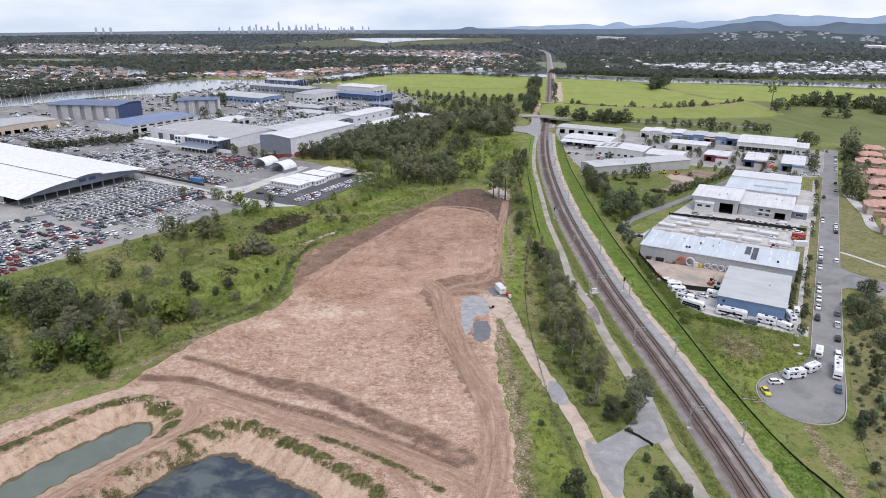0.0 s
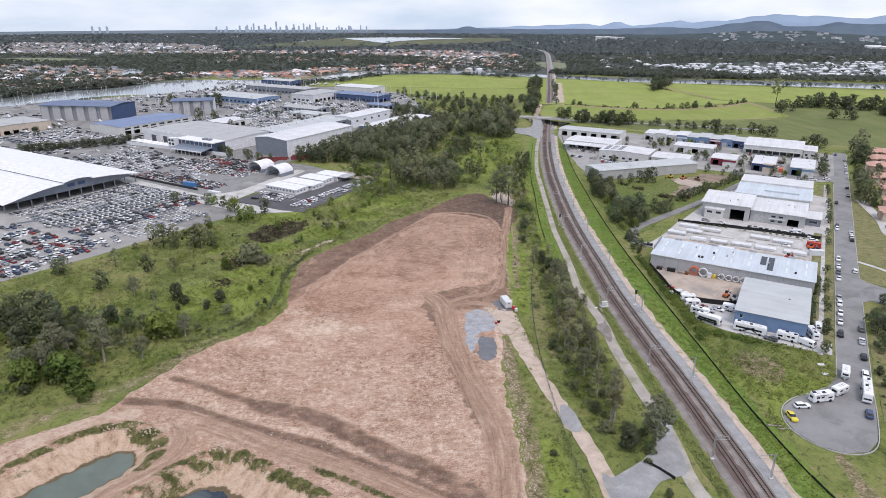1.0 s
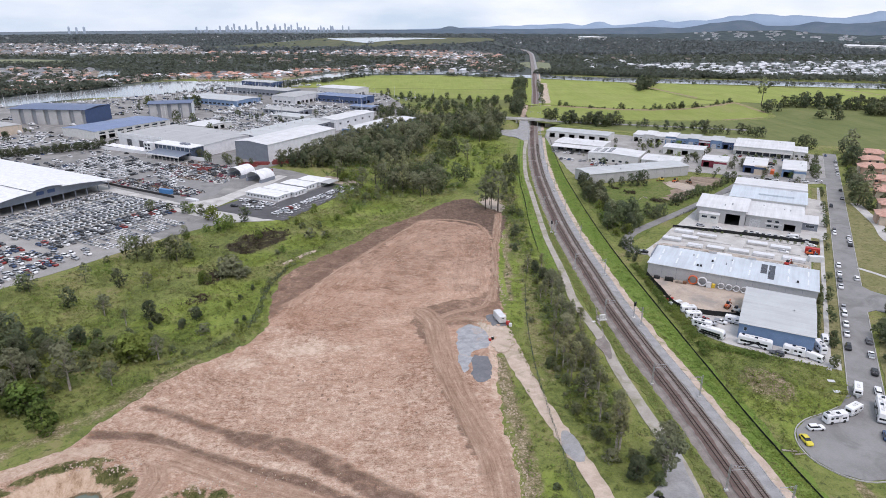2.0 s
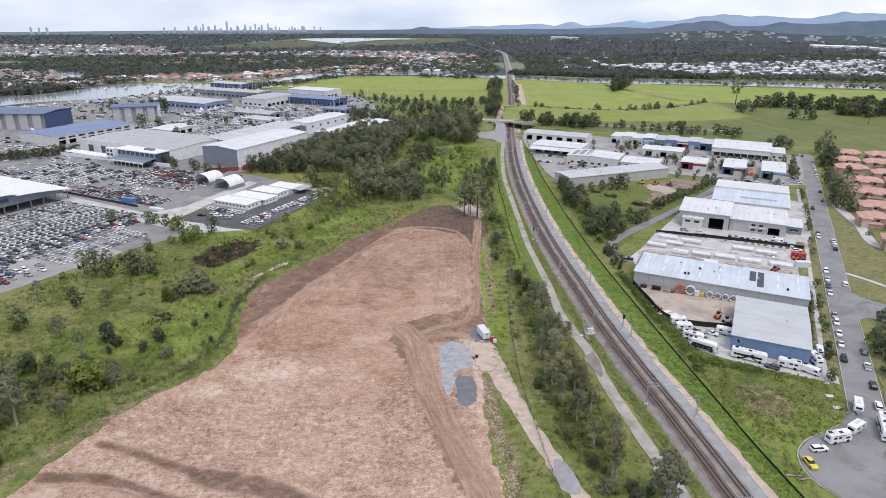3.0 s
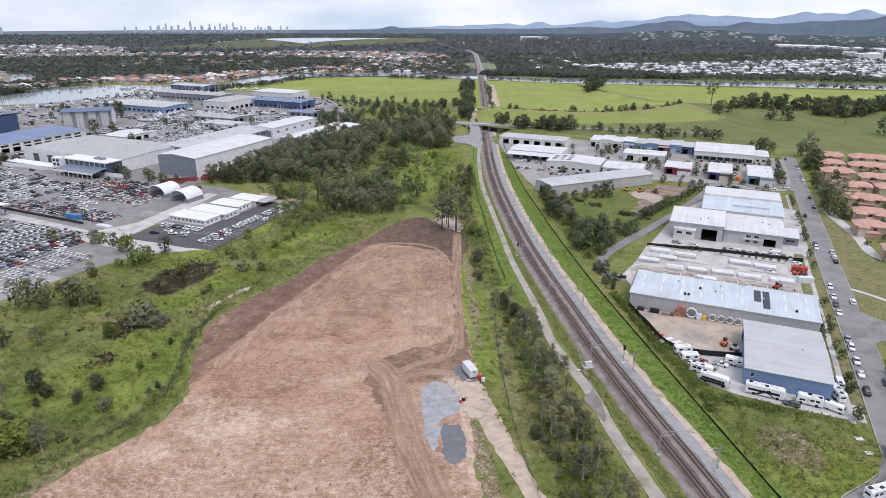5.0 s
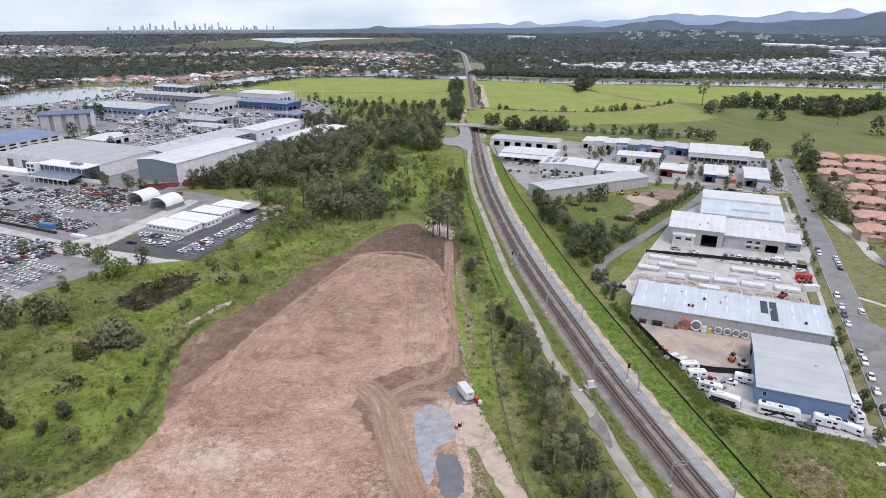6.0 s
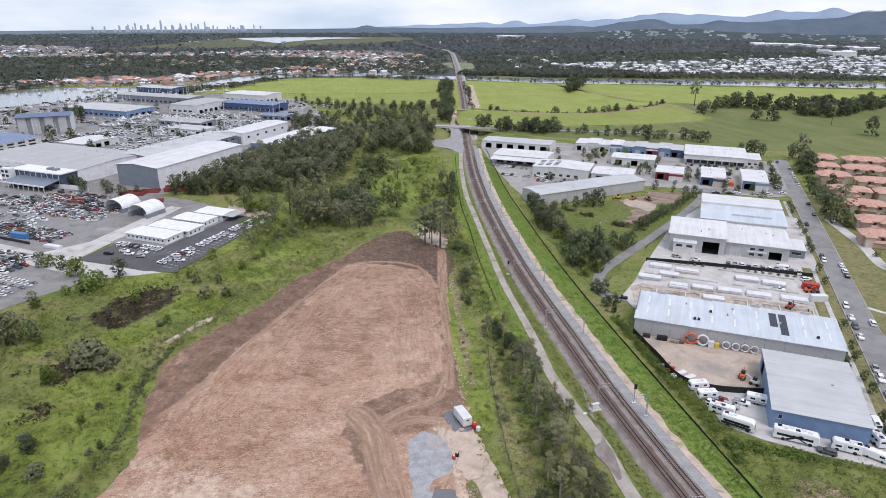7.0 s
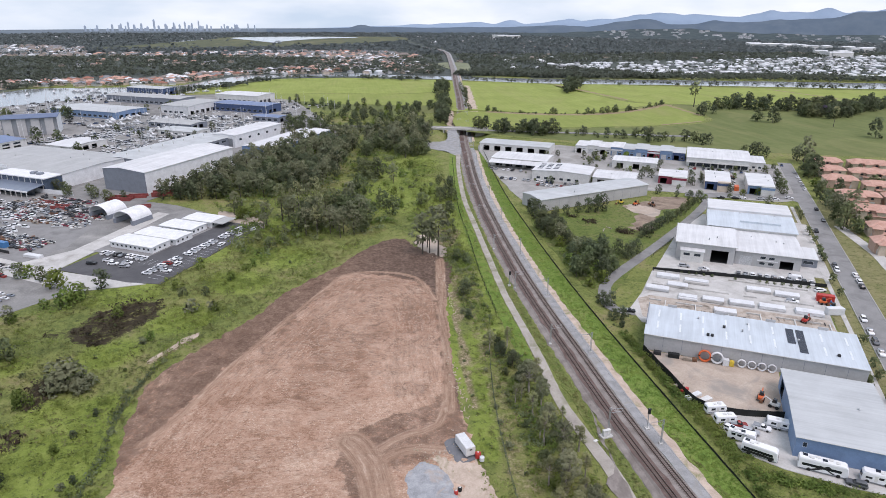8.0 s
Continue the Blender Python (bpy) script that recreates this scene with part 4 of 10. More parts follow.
e_pitted = np.maximum.reduce([smoothstep(-np.hypot((EX + 42) / 1.7, EY - 188), -24, -8), smoothstep(-np.hypot((EX + 12) / 1.3, EY - 182), -22, -8) * 0.9, smoothstep(-np.hypot((EX + 10) / 1.4, EY - 160), -12, -4) * 0.5])
solid("bare_earth", grid_mesh("bare_earth", exs, eys, ez, e_in < 2.5, {"dark": e_dark, "pale": e_pale, "tu": e_tu, "tv": e_tv, "tm": e_tm, "pu": e_pu, "pd": e_pd, "bank": e_bank, "wet": e_wet, "green": e_green, "across": e_across, "inset": e_inset, "rim": e_rim, "pitted": e_pitted}, earth_mat()), None,
      "graded pinkish-brown bare earth pad with wheel tracks", "bare earth", kind="structure")
for nm, ln, z, mt, lb in (("pond_long", PIT_A, -3.4, WATER_GREEN, "murky green water in an earth sediment basin"),
                          ("pond_round", PIT_B, -4.2, WATER_DARK, "still dark pond water below a sandy bank")):
    me = plate(ln, z, 0.3)
    me.materials.append(mt)
    tagged(new(nm.split("_")[0], me), lb, "pond", "", "structure")

sheet("bare_scar", [(-69.5, 288.5), (-65.5, 293), (-62, 299), (-58, 303), (-57, 307.5), (-61, 304), (-65, 297.5), (-69, 291.5)], 0.06, SHOULDER, "pale scraped soil in the grass", "bare soil", 0.5, 1.2)
sheet("bare_scar", [(25.5, 386), (28.5, 375), (31.5, 369.5), (37, 365.5), (38.4, 372), (37, 384), (34.5, 394), (29, 397)], 0.30, SANDYARD, "pale bare soil round two trees", "bare soil", 0.8, 1.5)
# fields and river of the middle distance
RIVER = [(-1500, 640), (-900, 690), (-640, 700), (-528, 754), (-492, 806), (-450, 865), (-365, 899), (-310, 949), (-260, 1013), (-193, 1086), (-155, 1158), (-110, 1212), (0, 1222), (110, 1175),
         (185, 1136), (308, 1074), (475, 1036), (652, 986), (1000, 880), (1700, 700), (1750, 800), (1050, 965), (705, 1058), (507, 1107), (327, 1142), (193, 1192),
         (110, 1225), (0, 1262), (-114, 1251), (-167, 1248), (-215, 1160), (-256, 1092), (-349, 1085), (-431, 1078), (-460, 1010), (-490, 947), (-544, 895), (-575, 815), (-900, 770), (-1500, 730)]
sheet("river_water", RIVER, 0.05, WATER_RIVER, "wide grey river reflecting an overcast sky", "river", 0.0, 14)
LAGOONS = ([(-430, 2840), (-319, 2600), (-226, 2420), (-205, 2540), (-129, 2690), (-50, 2790), (60, 2840), (0, 2920), (-236, 2960)], [(-640, 2640), (-545, 2700), (-500, 2660), (-557, 2585)],
           [(-640, 1262), (-585, 1272), (-536, 1150), (-556, 1128), (-600, 1190)], [(-900, 2150), (-760, 2170), (-700, 2140), (-760, 2110)], [(-60, 1262), (60, 1270), (60, 1238), (-60, 1238)])
for k, ring in enumerate(LAGOONS):
    sheet("water", ring, 0.9 if k == 0 else max(land_at(*q) for q in ring) + 0.3, WATER_RIVER, "still lagoon among the far suburbs", "water", 0.0, 20)
WETLAND = [(-790, 2060), (-660, 2230), (-570, 2500), (-480, 2760), (-440, 2960), (220, 2960), (200, 2500), (60, 2300), (-120, 2230), (-200, 2140), (-348, 2080), (-525, 2075)]
OVAL = [(-1040, 1545), (-937, 1575), (-808, 1522), (-780, 1462), (-880, 1455), (-1000, 1490)]
for ring, mt, lab in ((WETLAND, MEADOW, "dull green open wetland by a lagoon"), (OVAL, PALE_FIELD, "pale mown sports field among trees"), ([(-745, 1400), (-640, 1410), (-600, 1380), (-700, 1370)], PALE_FIELD, "pale mown sports field among trees"), ([(190, 1480), (256, 1482), (222, 1275), (206, 1262)], PALE_FIELD, "bare grassy clearing beside the railway"), ([(176, 1475), (186, 1475), (178, 1330), (170, 1330)], PALE_FIELD, "bare grassy clearing beside the railway")):
    sheet("far_field", ring, max(land_at(*q) for q in ring) + 0.5, mt, lab, "field", 0.0, 20)
sheet("far_field", [(112, 812), (150, 806), (240, 772), (320, 808), (368, 838), (334, 868), (300, 1062), (185, 1118), (150, 1112), (126, 930)], 0.06, CANE, "bright yellow-green cane field", "field", 0.6, 8)
sheet("far_field", [(378, 838), (478, 800), (640, 790), (1100, 700), (1500, 640), (1500, 730), (1000, 860), (650, 962), (475, 1015), (312, 1058), (345, 872)], 0.06, CANE, "bright yellow-green cane field", "field", 0.6, 8)
sheet("field", [(104, 694), (190, 688), (300, 690), (352, 706), (372, 742), (376, 822), (318, 798), (240, 762), (150, 796), (118, 792)], 0.06, CANE_B, "green cane field beside the railway", "field", 0.6, 8)
sheet("pasture", [(106, 686), (130, 660), (190, 622), (300, 566), (420, 520), (620, 430), (1100, 300), (1600, 500), (1500, 620), (1100, 690), (640, 780), (478, 790), (384, 826), (378, 740), (356, 700), (300, 684), (190, 681)],
      0.05, PASTURE, "green grazing pasture", "pasture", 0.6, 10)
sheet("field", [(-215, 1010), (-185, 1070), (-150, 1120), (-128, 1165), (-108, 1188), (-60, 1194), (0, 1196), (146, 1142), (132, 985), (60, 968), (-30, 985), (-110, 985)], 0.06, CANE, "bright yellow-green field by the river", "field", 0.0, 8, False)
sheet("field", [(-110, 981), (-30, 981), (60, 964), (131, 980), (112, 850), (60, 858), (-20, 885), (-85, 930)], 0.065, CANE_B, "green field with drier stretches by the river", "field", 0.0, 8, False)
sheet("pasture", [(60, 854), (111, 846), (100, 800), (40, 796), (-30, 830), (-90, 925), (-22, 880)], 0.05, PASTURE, "rough green pasture with scrub", "pasture", 0.6, 8)

HEDGE = np.array([(150 + 225 * s, 797 - 40 * math.sin(s * 3.1) + 34 * s * s) for s in np.linspace(0, 1, 60)])
DRY = surf("dry_field_margin", (0.20, 0.155, 0.085), (0.34, 0.27, 0.16), 8, 1.0, 0.95, relief=0)
solid("field_margin", ribbon(HEDGE, -5.0, 5.5, 0.085, 0.9, 71), DRY, "dry brown margin along a field hedge", "field margin", kind="structure")
for a_, b_, w_, k_ in (((347, 875), (312, 1056), 3.2, 72), ((640, 792), (600, 970), 2.6, 73), ((376, 826), (372, 742), 2.6, 74), ((352, 706), (300, 690), 2.0, 75)):
    line = np.array([np.array(a_) + (np.array(b_) - np.array(a_)) * s for s in np.linspace(0, 1, 24)])
    solid("field_margin", ribbon(line, -w_, w_, 0.09, 0.5, k_), DRY, "dry brown track between two fields", "field margin", kind="structure")

# ---- railway ----
near_rail = RAIL_LINE[RAIL_LINE[:, 1] < 1250]
bed = thing("railway", "twin-track railway on brown stone ballast", "railway", kind="structure")
g = Geo()
sd = sides(near_rail)
prof = [(-6.2, -0.1), (-5.6, 0.10), (-4.3, 0.20), (-3.7, 0.55), (3.0, 0.55), (3.7, 0.15), (3.9, -0.1)]
rs = np.random.RandomState(5)
for q, s in zip(near_rail, sd):
    for k, (o, z) in enumerate(prof):
        o2 = o + rs.normal(0, 0.22 if k in (0, 1) else 0.06)
        g.v.append((q[0] + s[0] * o2, q[1] + s[1] * o2, z + float(cutting(q[1]))))
n = len(prof)
for i in range(len(near_rail) - 1):
    for k in range(n - 1):
        g.f.append((i * n + k, i * n + k + 1, (i + 1) * n + k + 1, (i + 1) * n + k))
part("ballast_bed", g, BALLAST, bed)
part("stained_ballast", ribbon(near_rail, -3.75, -0.35, 0.575, 0.15, 61, 0.03, cutting), RUSTBALLAST, bed, "rust-brown stained ballast")
part("stained_ballast", ribbon(near_rail, 1.15, 2.95, 0.572, 0.10, 62, 0.03, cutting), surf("brownish_ballast", (0.15, 0.115, 0.10), (0.26, 0.215, 0.195), 3.5, 0.3, 0.95, relief=0.08), bed, "brownish stained ballast")
for track in (-2.05, 2.05):
    for gauge in (-0.55, 0.55):
        gr = Geo()
        o = track + gauge
        for q, s in zip(near_rail, sd):
            for w, z in ((-0.045, 0.60), (-0.045, 0.80), (0.045, 0.80), (0.045, 0.60)):
                gr.v.append((q[0] + s[0] * (o + w), q[1] + s[1] * (o + w), z + float(cutting(q[1]))))
        for i in range(len(near_rail) - 1):
            for k in range(3):
                gr.f.append((i * 4 + k, i * 4 + k + 1, (i + 1) * 4 + k + 1, (i + 1) * 4 + k))
        part("rail", gr, RAIL, bed, "rusty brown steel rail")
# sleepers, one every 0.7 m along each track
fine = curve(near_rail[near_rail[:, 1] < 560][::4], 0.685)
fs = sides(fine)
gs = Geo()
for q, s in zip(fine, fs):
    d = (-s[1], s[0])
    for track in (-2.05, 2.05):
        c = q + s * track
        v = []
        for z in (0.5, 0.635):
            for a, b in ((-1.05, -0.12), (1.05, -0.12), (1.05, 0.12), (-1.05, 0.12)):
                v.append((c[0] + s[0] * a + d[0] * b, c[1] + s[1] * a + d[1] * b, z))
        gs.add(v, [(4, 5, 6, 7), (0, 1, 5, 4), (1, 2, 6, 5), (2, 3, 7, 6), (3, 0, 4, 7)])
tagged(part("sleepers", gs, SLEEPER, bed, "concrete sleepers across the tracks"), kind="stuff")

far_rail = RAIL_LINE[RAIL_LINE[:, 1] > 1235]
FAR_BALLAST = surf("distant_ballast", (0.17, 0.145, 0.135), (0.27, 0.25, 0.235), 6, 0.5, 0.95, relief=0)


def rise(y):
    """The far track on its embankment, a little above the falling country."""
    y = np.asarray(y, float)
    return 3.0 * smoothstep(y, 1230, 1300) - 34.0 * (np.clip(y * 1.01 - 1700, 0, None) / 3100) ** 2


far_line = thing("far_railway", "railway line running on through distant woods", "railway", kind="structure")
part("ballast", ribbon(far_rail, -5.6, 2.0, 0.55, 0.2, 63, 4.0, rise), FAR_BALLAST, far_line)
part("service_road", ribbon(far_rail, 2.05, 6.4, 0.50, 0.3, 64, 4.0, rise), GRAVEL, far_line)
bank_line = near_rail[(near_rail[:, 1] > 690) & (near_rail[:, 1] < 1120)]
for a_, b_, k_, sel in ((-16, -9.8, 65, bank_line[:, 1] < 820), (9.0, 17.5, 66, bank_line[:, 1] < 1060)):
    solid("embankment", ribbon(bank_line[sel], a_, b_, 0.14, 1.0, k_, 0.4, lambda y: cutting(y) * 0.75), SHOULDER, "sandy bare side of the railway cutting", "embankment", kind="structure")
tagged(solid("service_road", ribbon(near_rail, 3.8, 7.0, 0.10, 0.10, 6, fall=cutting), GRAVEL, "grey gravel service road beside the tracks", "road", kind="structure"))
tagged(solid("shoulder", ribbon(near_rail, 6.4, 9.2, 0.07, 0.3, 7, fall=cutting), SHOULDER, "sandy pinkish shoulder of the service road", "shoulder", kind="structure"))
tagged(solid("verge", ribbon(near_rail[near_rail[:, 1] < 640], 8.9, np.interp(near_rail[near_rail[:, 1] < 640][:, 1], [40, 120, 240, 430, 566, 640], [19, 17.0, 17.5, 17.5, 12.5, 10]), 0.05, 0.4, 8, fall=cutting), VERGE,
             "bright green grass verge", "grass verge", kind="structure"))
tagged(solid("verge", ribbon(near_rail[near_rail[:, 1] < 640], -9.8, -6.6, 0.04, 0.35, 9, fall=cutting), GRASS, "grass strip between track and railway", "grass verge", kind="structure"))
PATH_E = curve([(60, 50), (59.4, 118), (57.4, 137), (58, 155), (56.0, 180), (54.8, 201), (55, 218), (52.9, 238), (52.0, 252), (53.2, 278), (53.6, 318), (54.4, 335), (56.4, 368), (59.0, 408), (62.6, 460), (72.0, 532), (78.5, 570), (84, 600)], 2.5)
E_HALF = np.interp(PATH_E[:, 1], [60, 220, 300, 560, 600], [1.9, 1.8, 1.35, 1.35, 2.6])
tagged(solid("verge", ribbon(PATH_E[PATH_E[:, 1] > 270], -6.5, -1.8, 0.03, 0.3, 10), VERGE, "bright grass beside the service track", "grass verge", kind="structure"))
solid("service_track", ribbon(PATH_E, -E_HALF, E_HALF, 0.09, 0.05, 11, fall=lambda y: cutting(y) * 0.6), GREYTRACK, "grey gravel service track with worn wheel lines", "track", kind="structure")
sheet("gravel_apron", [(80, 575), (72, 596), (66, 600), (58, 616), (64, 632), (80, 640), (90, 690), (97, 690), (92, 640), (86, 600)], 0.04, GRAVEL, "grey gravel apron below the bridge", "gravel", 0.4, 3)
PATH_W = curve([(39, 60), (39, 118), (37.8, 128), (37, 139), (35, 152), (32, 163), (27.6, 183), (22.8, 206), (20, 219), (19, 230)], 2.0)
solid("dirt_track", ribbon(PATH_W, -2.3, np.interp(PATH_W[:, 1], [60, 186, 204, 216, 230], [2.2, 2.2, 4.0, 5.0, 4.6]), 0.11, 0.22, 12), TRACK, "pale sandy vehicle track", "track", kind="structure")
sheet("gravel_apron", [(36.5, 140), (38.5, 137.5), (48, 144.5), (54, 152), (55, 163), (60.5, 164), (58.5, 150), (57.5, 140), (50, 136.5), (44, 128), (40.5, 118), (37, 124)], 0.13, GRAVEL, "spilled grey gravel at a track junction", "gravel", 0.35, 2)
sheet("gravel_apron", [(31.5, 168), (30, 161), (33, 155), (35.5, 158), (34, 166)], 0.14, GRAVEL, "grey gravel patch on the dirt track", "gravel", 0.25, 1.5)
sheet("gravel_apron", [(56, 222), (58.6, 240), (60, 250), (57, 232), (56, 212), (54, 205), (52, 216)], 0.12, BALLAST, "dark spilled ballast by the track", "gravel", 0.4, 2)

# heaps of stone on the pad
def heap(name, outline, height, material, label, seed):
    line = ragged(curve(outline, 1.2, True), 0.55, seed)
    x0, y0 = line.min(0) - 1
    x1, y1 = line.max(0) + 1
    hx, hy = np.arange(x0, x1, 0.5), np.arange(y0, y1, 0.5)
    X, Y = np.meshgrid(hx, hy)
    d = sdf(X, Y, line)
    z = 0.30 + height * smoothstep(-d, -0.6, 2.2) * (0.74 + 0.2 * wobble(X * 1.6, Y * 0.5, 3, seed)) - 0.3 * np.clip(d, 0, 3)
    solid(name, grid_mesh(name, hx, hy, z, d < 0.8, None, material), None, label, "stone heap")


heap("gravel_mound", [(5, 218), (6, 225), (9.6, 229.6), (14.2, 227.4), (16.6, 220), (14, 212), (10, 209), (8.6, 200), (6.8, 196), (5.4, 200), (5.2, 210)], 0.42, GRAVEL_HEAP, "low spread heap of pale grey gravel on bare earth", 21)
sheet("rubble_apron", [(13, 231), (19, 228), (23.5, 226), (25, 219), (23, 213), (19.5, 210), (16.5, 213), (17, 219), (13.5, 226.5)], 0.42, TRACK, "pale sandy rubble beside a trailer", "rubble", 0.9, 0.8)
heap("stone_mound", [(9.8, 206.4), (12, 207.2), (14.8, 206.4), (15.3, 199), (14.6, 194), (11.5, 190.8), (9.6, 193), (9.0, 198)], 0.7, PILE, "dark grey heap of crushed stone on bare earth", 22)


# ---- overhead gantries, signals ----
def mast(x, y, arm, label):
    t = thing("catenary_mast", label, "railway mast", pose(x, y, 0.05 + float(cutting(y)), 0, 0, 0), "masts along the railway")
    g = Geo()
    for dx in (-0.16, 0.16):
        g.box(dx - 0.05, -0.09, 0, dx + 0.05, 0.09, 7.4)
    for k in range(9):
        g.tube((-0.16, 0, 0.4 + k * 0.75), (0.16, 0, 1.1 + k * 0.75), 0.025, None, 4)
    part("post", g, STEEL, t)
    g = Geo().box(-0.45, -0.45, -0.1, 0.45, 0.45, 0.35)
    part("footing", g, CONCRETE, t)
    g = Geo()
    g.tube((0, 0, 6.6), (arm, 0, 6.9), 0.06).tube((0, 0, 5.7), (arm, 0, 6.0), 0.05).tube((arm, 0, 6.9), (arm, 0, 5.8), 0.04).tube((0, 0, 7.2), (arm * 0.7, 0, 6.85), 0.03)
    part("cantilever", g, STEEL, t)
    for q in (0.25, 0.45):
        part("insulator", Geo().tube((arm * q, 0, 6.62 + 0.3 * q), (arm * q + 0.25, 0, 6.62 + 0.3 * q), 0.12), paint_brown, t)
    return t


paint_brown = paint("brown_porcelain", (0.12, 0.05, 0.03), 0.3)
lens = np.concatenate([[0], np.cumsum(np.linalg.norm(np.diff(near_rail, axis=0), axis=1))])
for s in np.arange(96, 1180, 46.0):
    i = int(np.searchsorted(lens, s))
    if i < len(near_rail):
        q, r = near_rail[i], sd[i]
        a = q + r * 5.4
        b = q - r * 5.6
        mast(a[0], a[1], -3.4, "galvanised steel overhead-wire mast beside the tracks")
        j = min(i + 3, len(near_rail) - 1)
        mast(b[0] + (near_rail[j] - q)[0], b[1] + (near_rail[j] - q)[1], 3.4, "galvanised steel overhead-wire mast beside the tracks")
for track in (-2.05, 2.05):
    cu = bpy.data.curves.new("overhead_wire", "CURVE")
    cu.dimensions, cu.bevel_depth = "3D", 0.012
    sp = cu.splines.new("POLY")
    pts = (near_rail + sd * track)[::8]
    sp.points.add(len(pts) - 1)
    for k, q in enumerate(pts):
        sp.points[k].co = (q[0], q[1], 5.75 + float(cutting(q[1])), 1)
    cu.materials.append(BLACKMESH)
    tagged(new("overhead_wire", cu), "thin black overhead contact wire above the track", "wire")


def signal(x, y):
    t = thing("railway_signal", "dark railway signal post with ladder on a concrete foot", "signal", pose(x, y, 0.08))
    part("post", Geo().tube((0, 0, 0), (0, 0, 6.4), 0.11, None, 8), STEEL, t)
    part("signal_head", Geo().box(-0.35, -0.25, 4.7, 0.35, 0.1, 6.3).box(-0.42, -0.5, 6.2, 0.42, 0.1, 6.32), BLACKMESH, t, "black signal head")
    g = Geo()
    g.tube((-0.22, 0.5, 0), (-0.22, 0.2, 5.2), 0.03).tube((0.22, 0.5, 0), (0.22, 0.2, 5.2), 0.03)
    for k in range(13):
        g.tube((-0.22, 0.49 - k * 0.022, 0.4 + k * 0.36), (0.22, 0.49 - k * 0.022, 0.4 + k * 0.36), 0.02)
    part("ladder", g, STEEL, t)
    part("footing", Geo().box(-0.6, -0.6, 0, 0.6, 0.6, 0.35), CONCRETE, t)


signal(70.6, 234.5)
signal(57.6, 331)


def relay_cabinet(x, y, turn):
    t = thing("relay_cabinet", "grey steel relay cabinet on a railed concrete platform", "equipment cabinet", pose(x, y, 0.1, 0, 0, turn))
    part("platform", Geo().box(-1.6, -1.0, 0, 1.6, 1.0, 0.3), CONCRETE, t)
    part("cabinet", Geo().box(-1.0, -0.35, 0.3, -0.05, 0.35, 1.9).box(0.05, -0.35, 0.3, 1.0, 0.35, 1.9).box(-1.1, -0.42, 1.9, 1.1, 0.42, 2.0), OFFWHITE, t)
    g = Geo()
    for a, b in (((-1.5, -0.9), (1.5, -0.9)), ((-1.5, -0.9), (-1.5, 0.9)), ((1.5, -0.9), (1.5, 0.9))):
        for z in (0.8, 1.3):
            g.tube((*a, z), (*b, z), 0.03, None, 5)
        g.tube((*a, 0.3), (*a, 1.3), 0.03, None, 5).tube((*b, 0.3), (*b, 1.3), 0.03, None, 5)
    part("guard_rail", g, STEEL, t)


relay_cabinet(58.6, 233.0, 12)
solid("pit_lid", Geo().box(-0.6, -0.35, 0, 0.6, 0.35, 0.18), OFFWHITE, "white cable pit lid beside the railway", "pit lid", pose(55.2, 231.5, 0.1, 0, 0, 25))

# ---- bridge over the railway ----
bt = thing("road_bridge", "concrete road bridge over the railway with pale parapets", "bridge", pose(97, 690, 0, 0, 0, -17), kind="structure")
part("deck", Geo().box(-30, -4.6, 0.3, 30, 4.6, 1.2), CONCRETE, bt)
for s in (-1, 1):
    part("parapet", Geo().box(-30, s * 4.42 - 0.18, 1.2, 30, s * 4.42 + 0.18, 2.1), CONCRETE, bt)
for x in (-11, 11):
    part("pier", Geo().box(x - 0.6, -4.2, -5.2, x + 0.6, 4.2, 0.3), CONCRETE, bt)
for s in (-1, 1):
    part("abutment", Geo().box(min(s * 19, s * 30), -4.6, -5.2, max(s * 19, s * 30), 4.6, 0.296), CONCRETE, bt)
for a, b_ in ((-190, -30.02), (30.02, 210)):
    solid("bridge_road", Geo().box(a, -3.4, -0.4, b_, 3.4, 0.35), ASPHALT, "grey asphalt road running to the bridge", "road", pose(97, 690, 0, 0, 0, -17), kind="structure")


# ---- fences ----
def fence(name, pts, bay, height, material, label, solid_panel):
    line = curve(pts, bay)
    t = thing(name, label, "fence", kind="structure")
    proto_post, proto = None, {}
    for i, q in enumerate(line):
        z = land_at(q[0], q[1]) - 0.1
        if proto_post is None:
            proto_post = Geo().tube((0, 0, 0), (0, 0, height + 0.15), 0.05, None, 6).mesh("post", material)
        ob = part("post", proto_post, None, t)
        ob.location = (q[0], q[1], z)
        if i + 1 == len(line):
            break
        d = line[i + 1] - q
        L = round(float(np.linalg.norm(d)), 1)
        if L not in proto:
            g = Geo()
            if solid_panel:
                g.box(0, -0.02, 0.15, L, 0.02, height).tube((0, 0, height), (L, 0, height), 0.05, None, 5)
            else:
                for k in range(7):
                    g.tube((0, 0, 0.2 + k * height / 6.2), (L, 0, 0.2 + k * height / 6.2), 0.014, None, 3)
                for k in range(int(L / 0.35)):
                    g.tube((k * 0.35, 0, 0.2), (k * 0.35 + 0.2, 0, height), 0.008, None, 3)
            proto[L] = g.mesh("panel", material)
        ob = part("panel", proto[L], None, t)
        ob.matrix_basis = pose(q[0], q[1], z, 0, 0, math.degrees(math.atan2(d[1], d[0])))
    return t


fence("boundary_fence", [(97, 92), (91.6, 119), (87.4, 135), (84.6, 164), (83.4, 204), (82.6, 240), (82, 283), (82.2, 320), (83.4, 362), (85.4, 405), (88.4, 458), (95, 527), (100.5, 575), (106, 630)], 4.0, 0.8, BLACKMESH, "black mesh boundary fence along the railway", True)
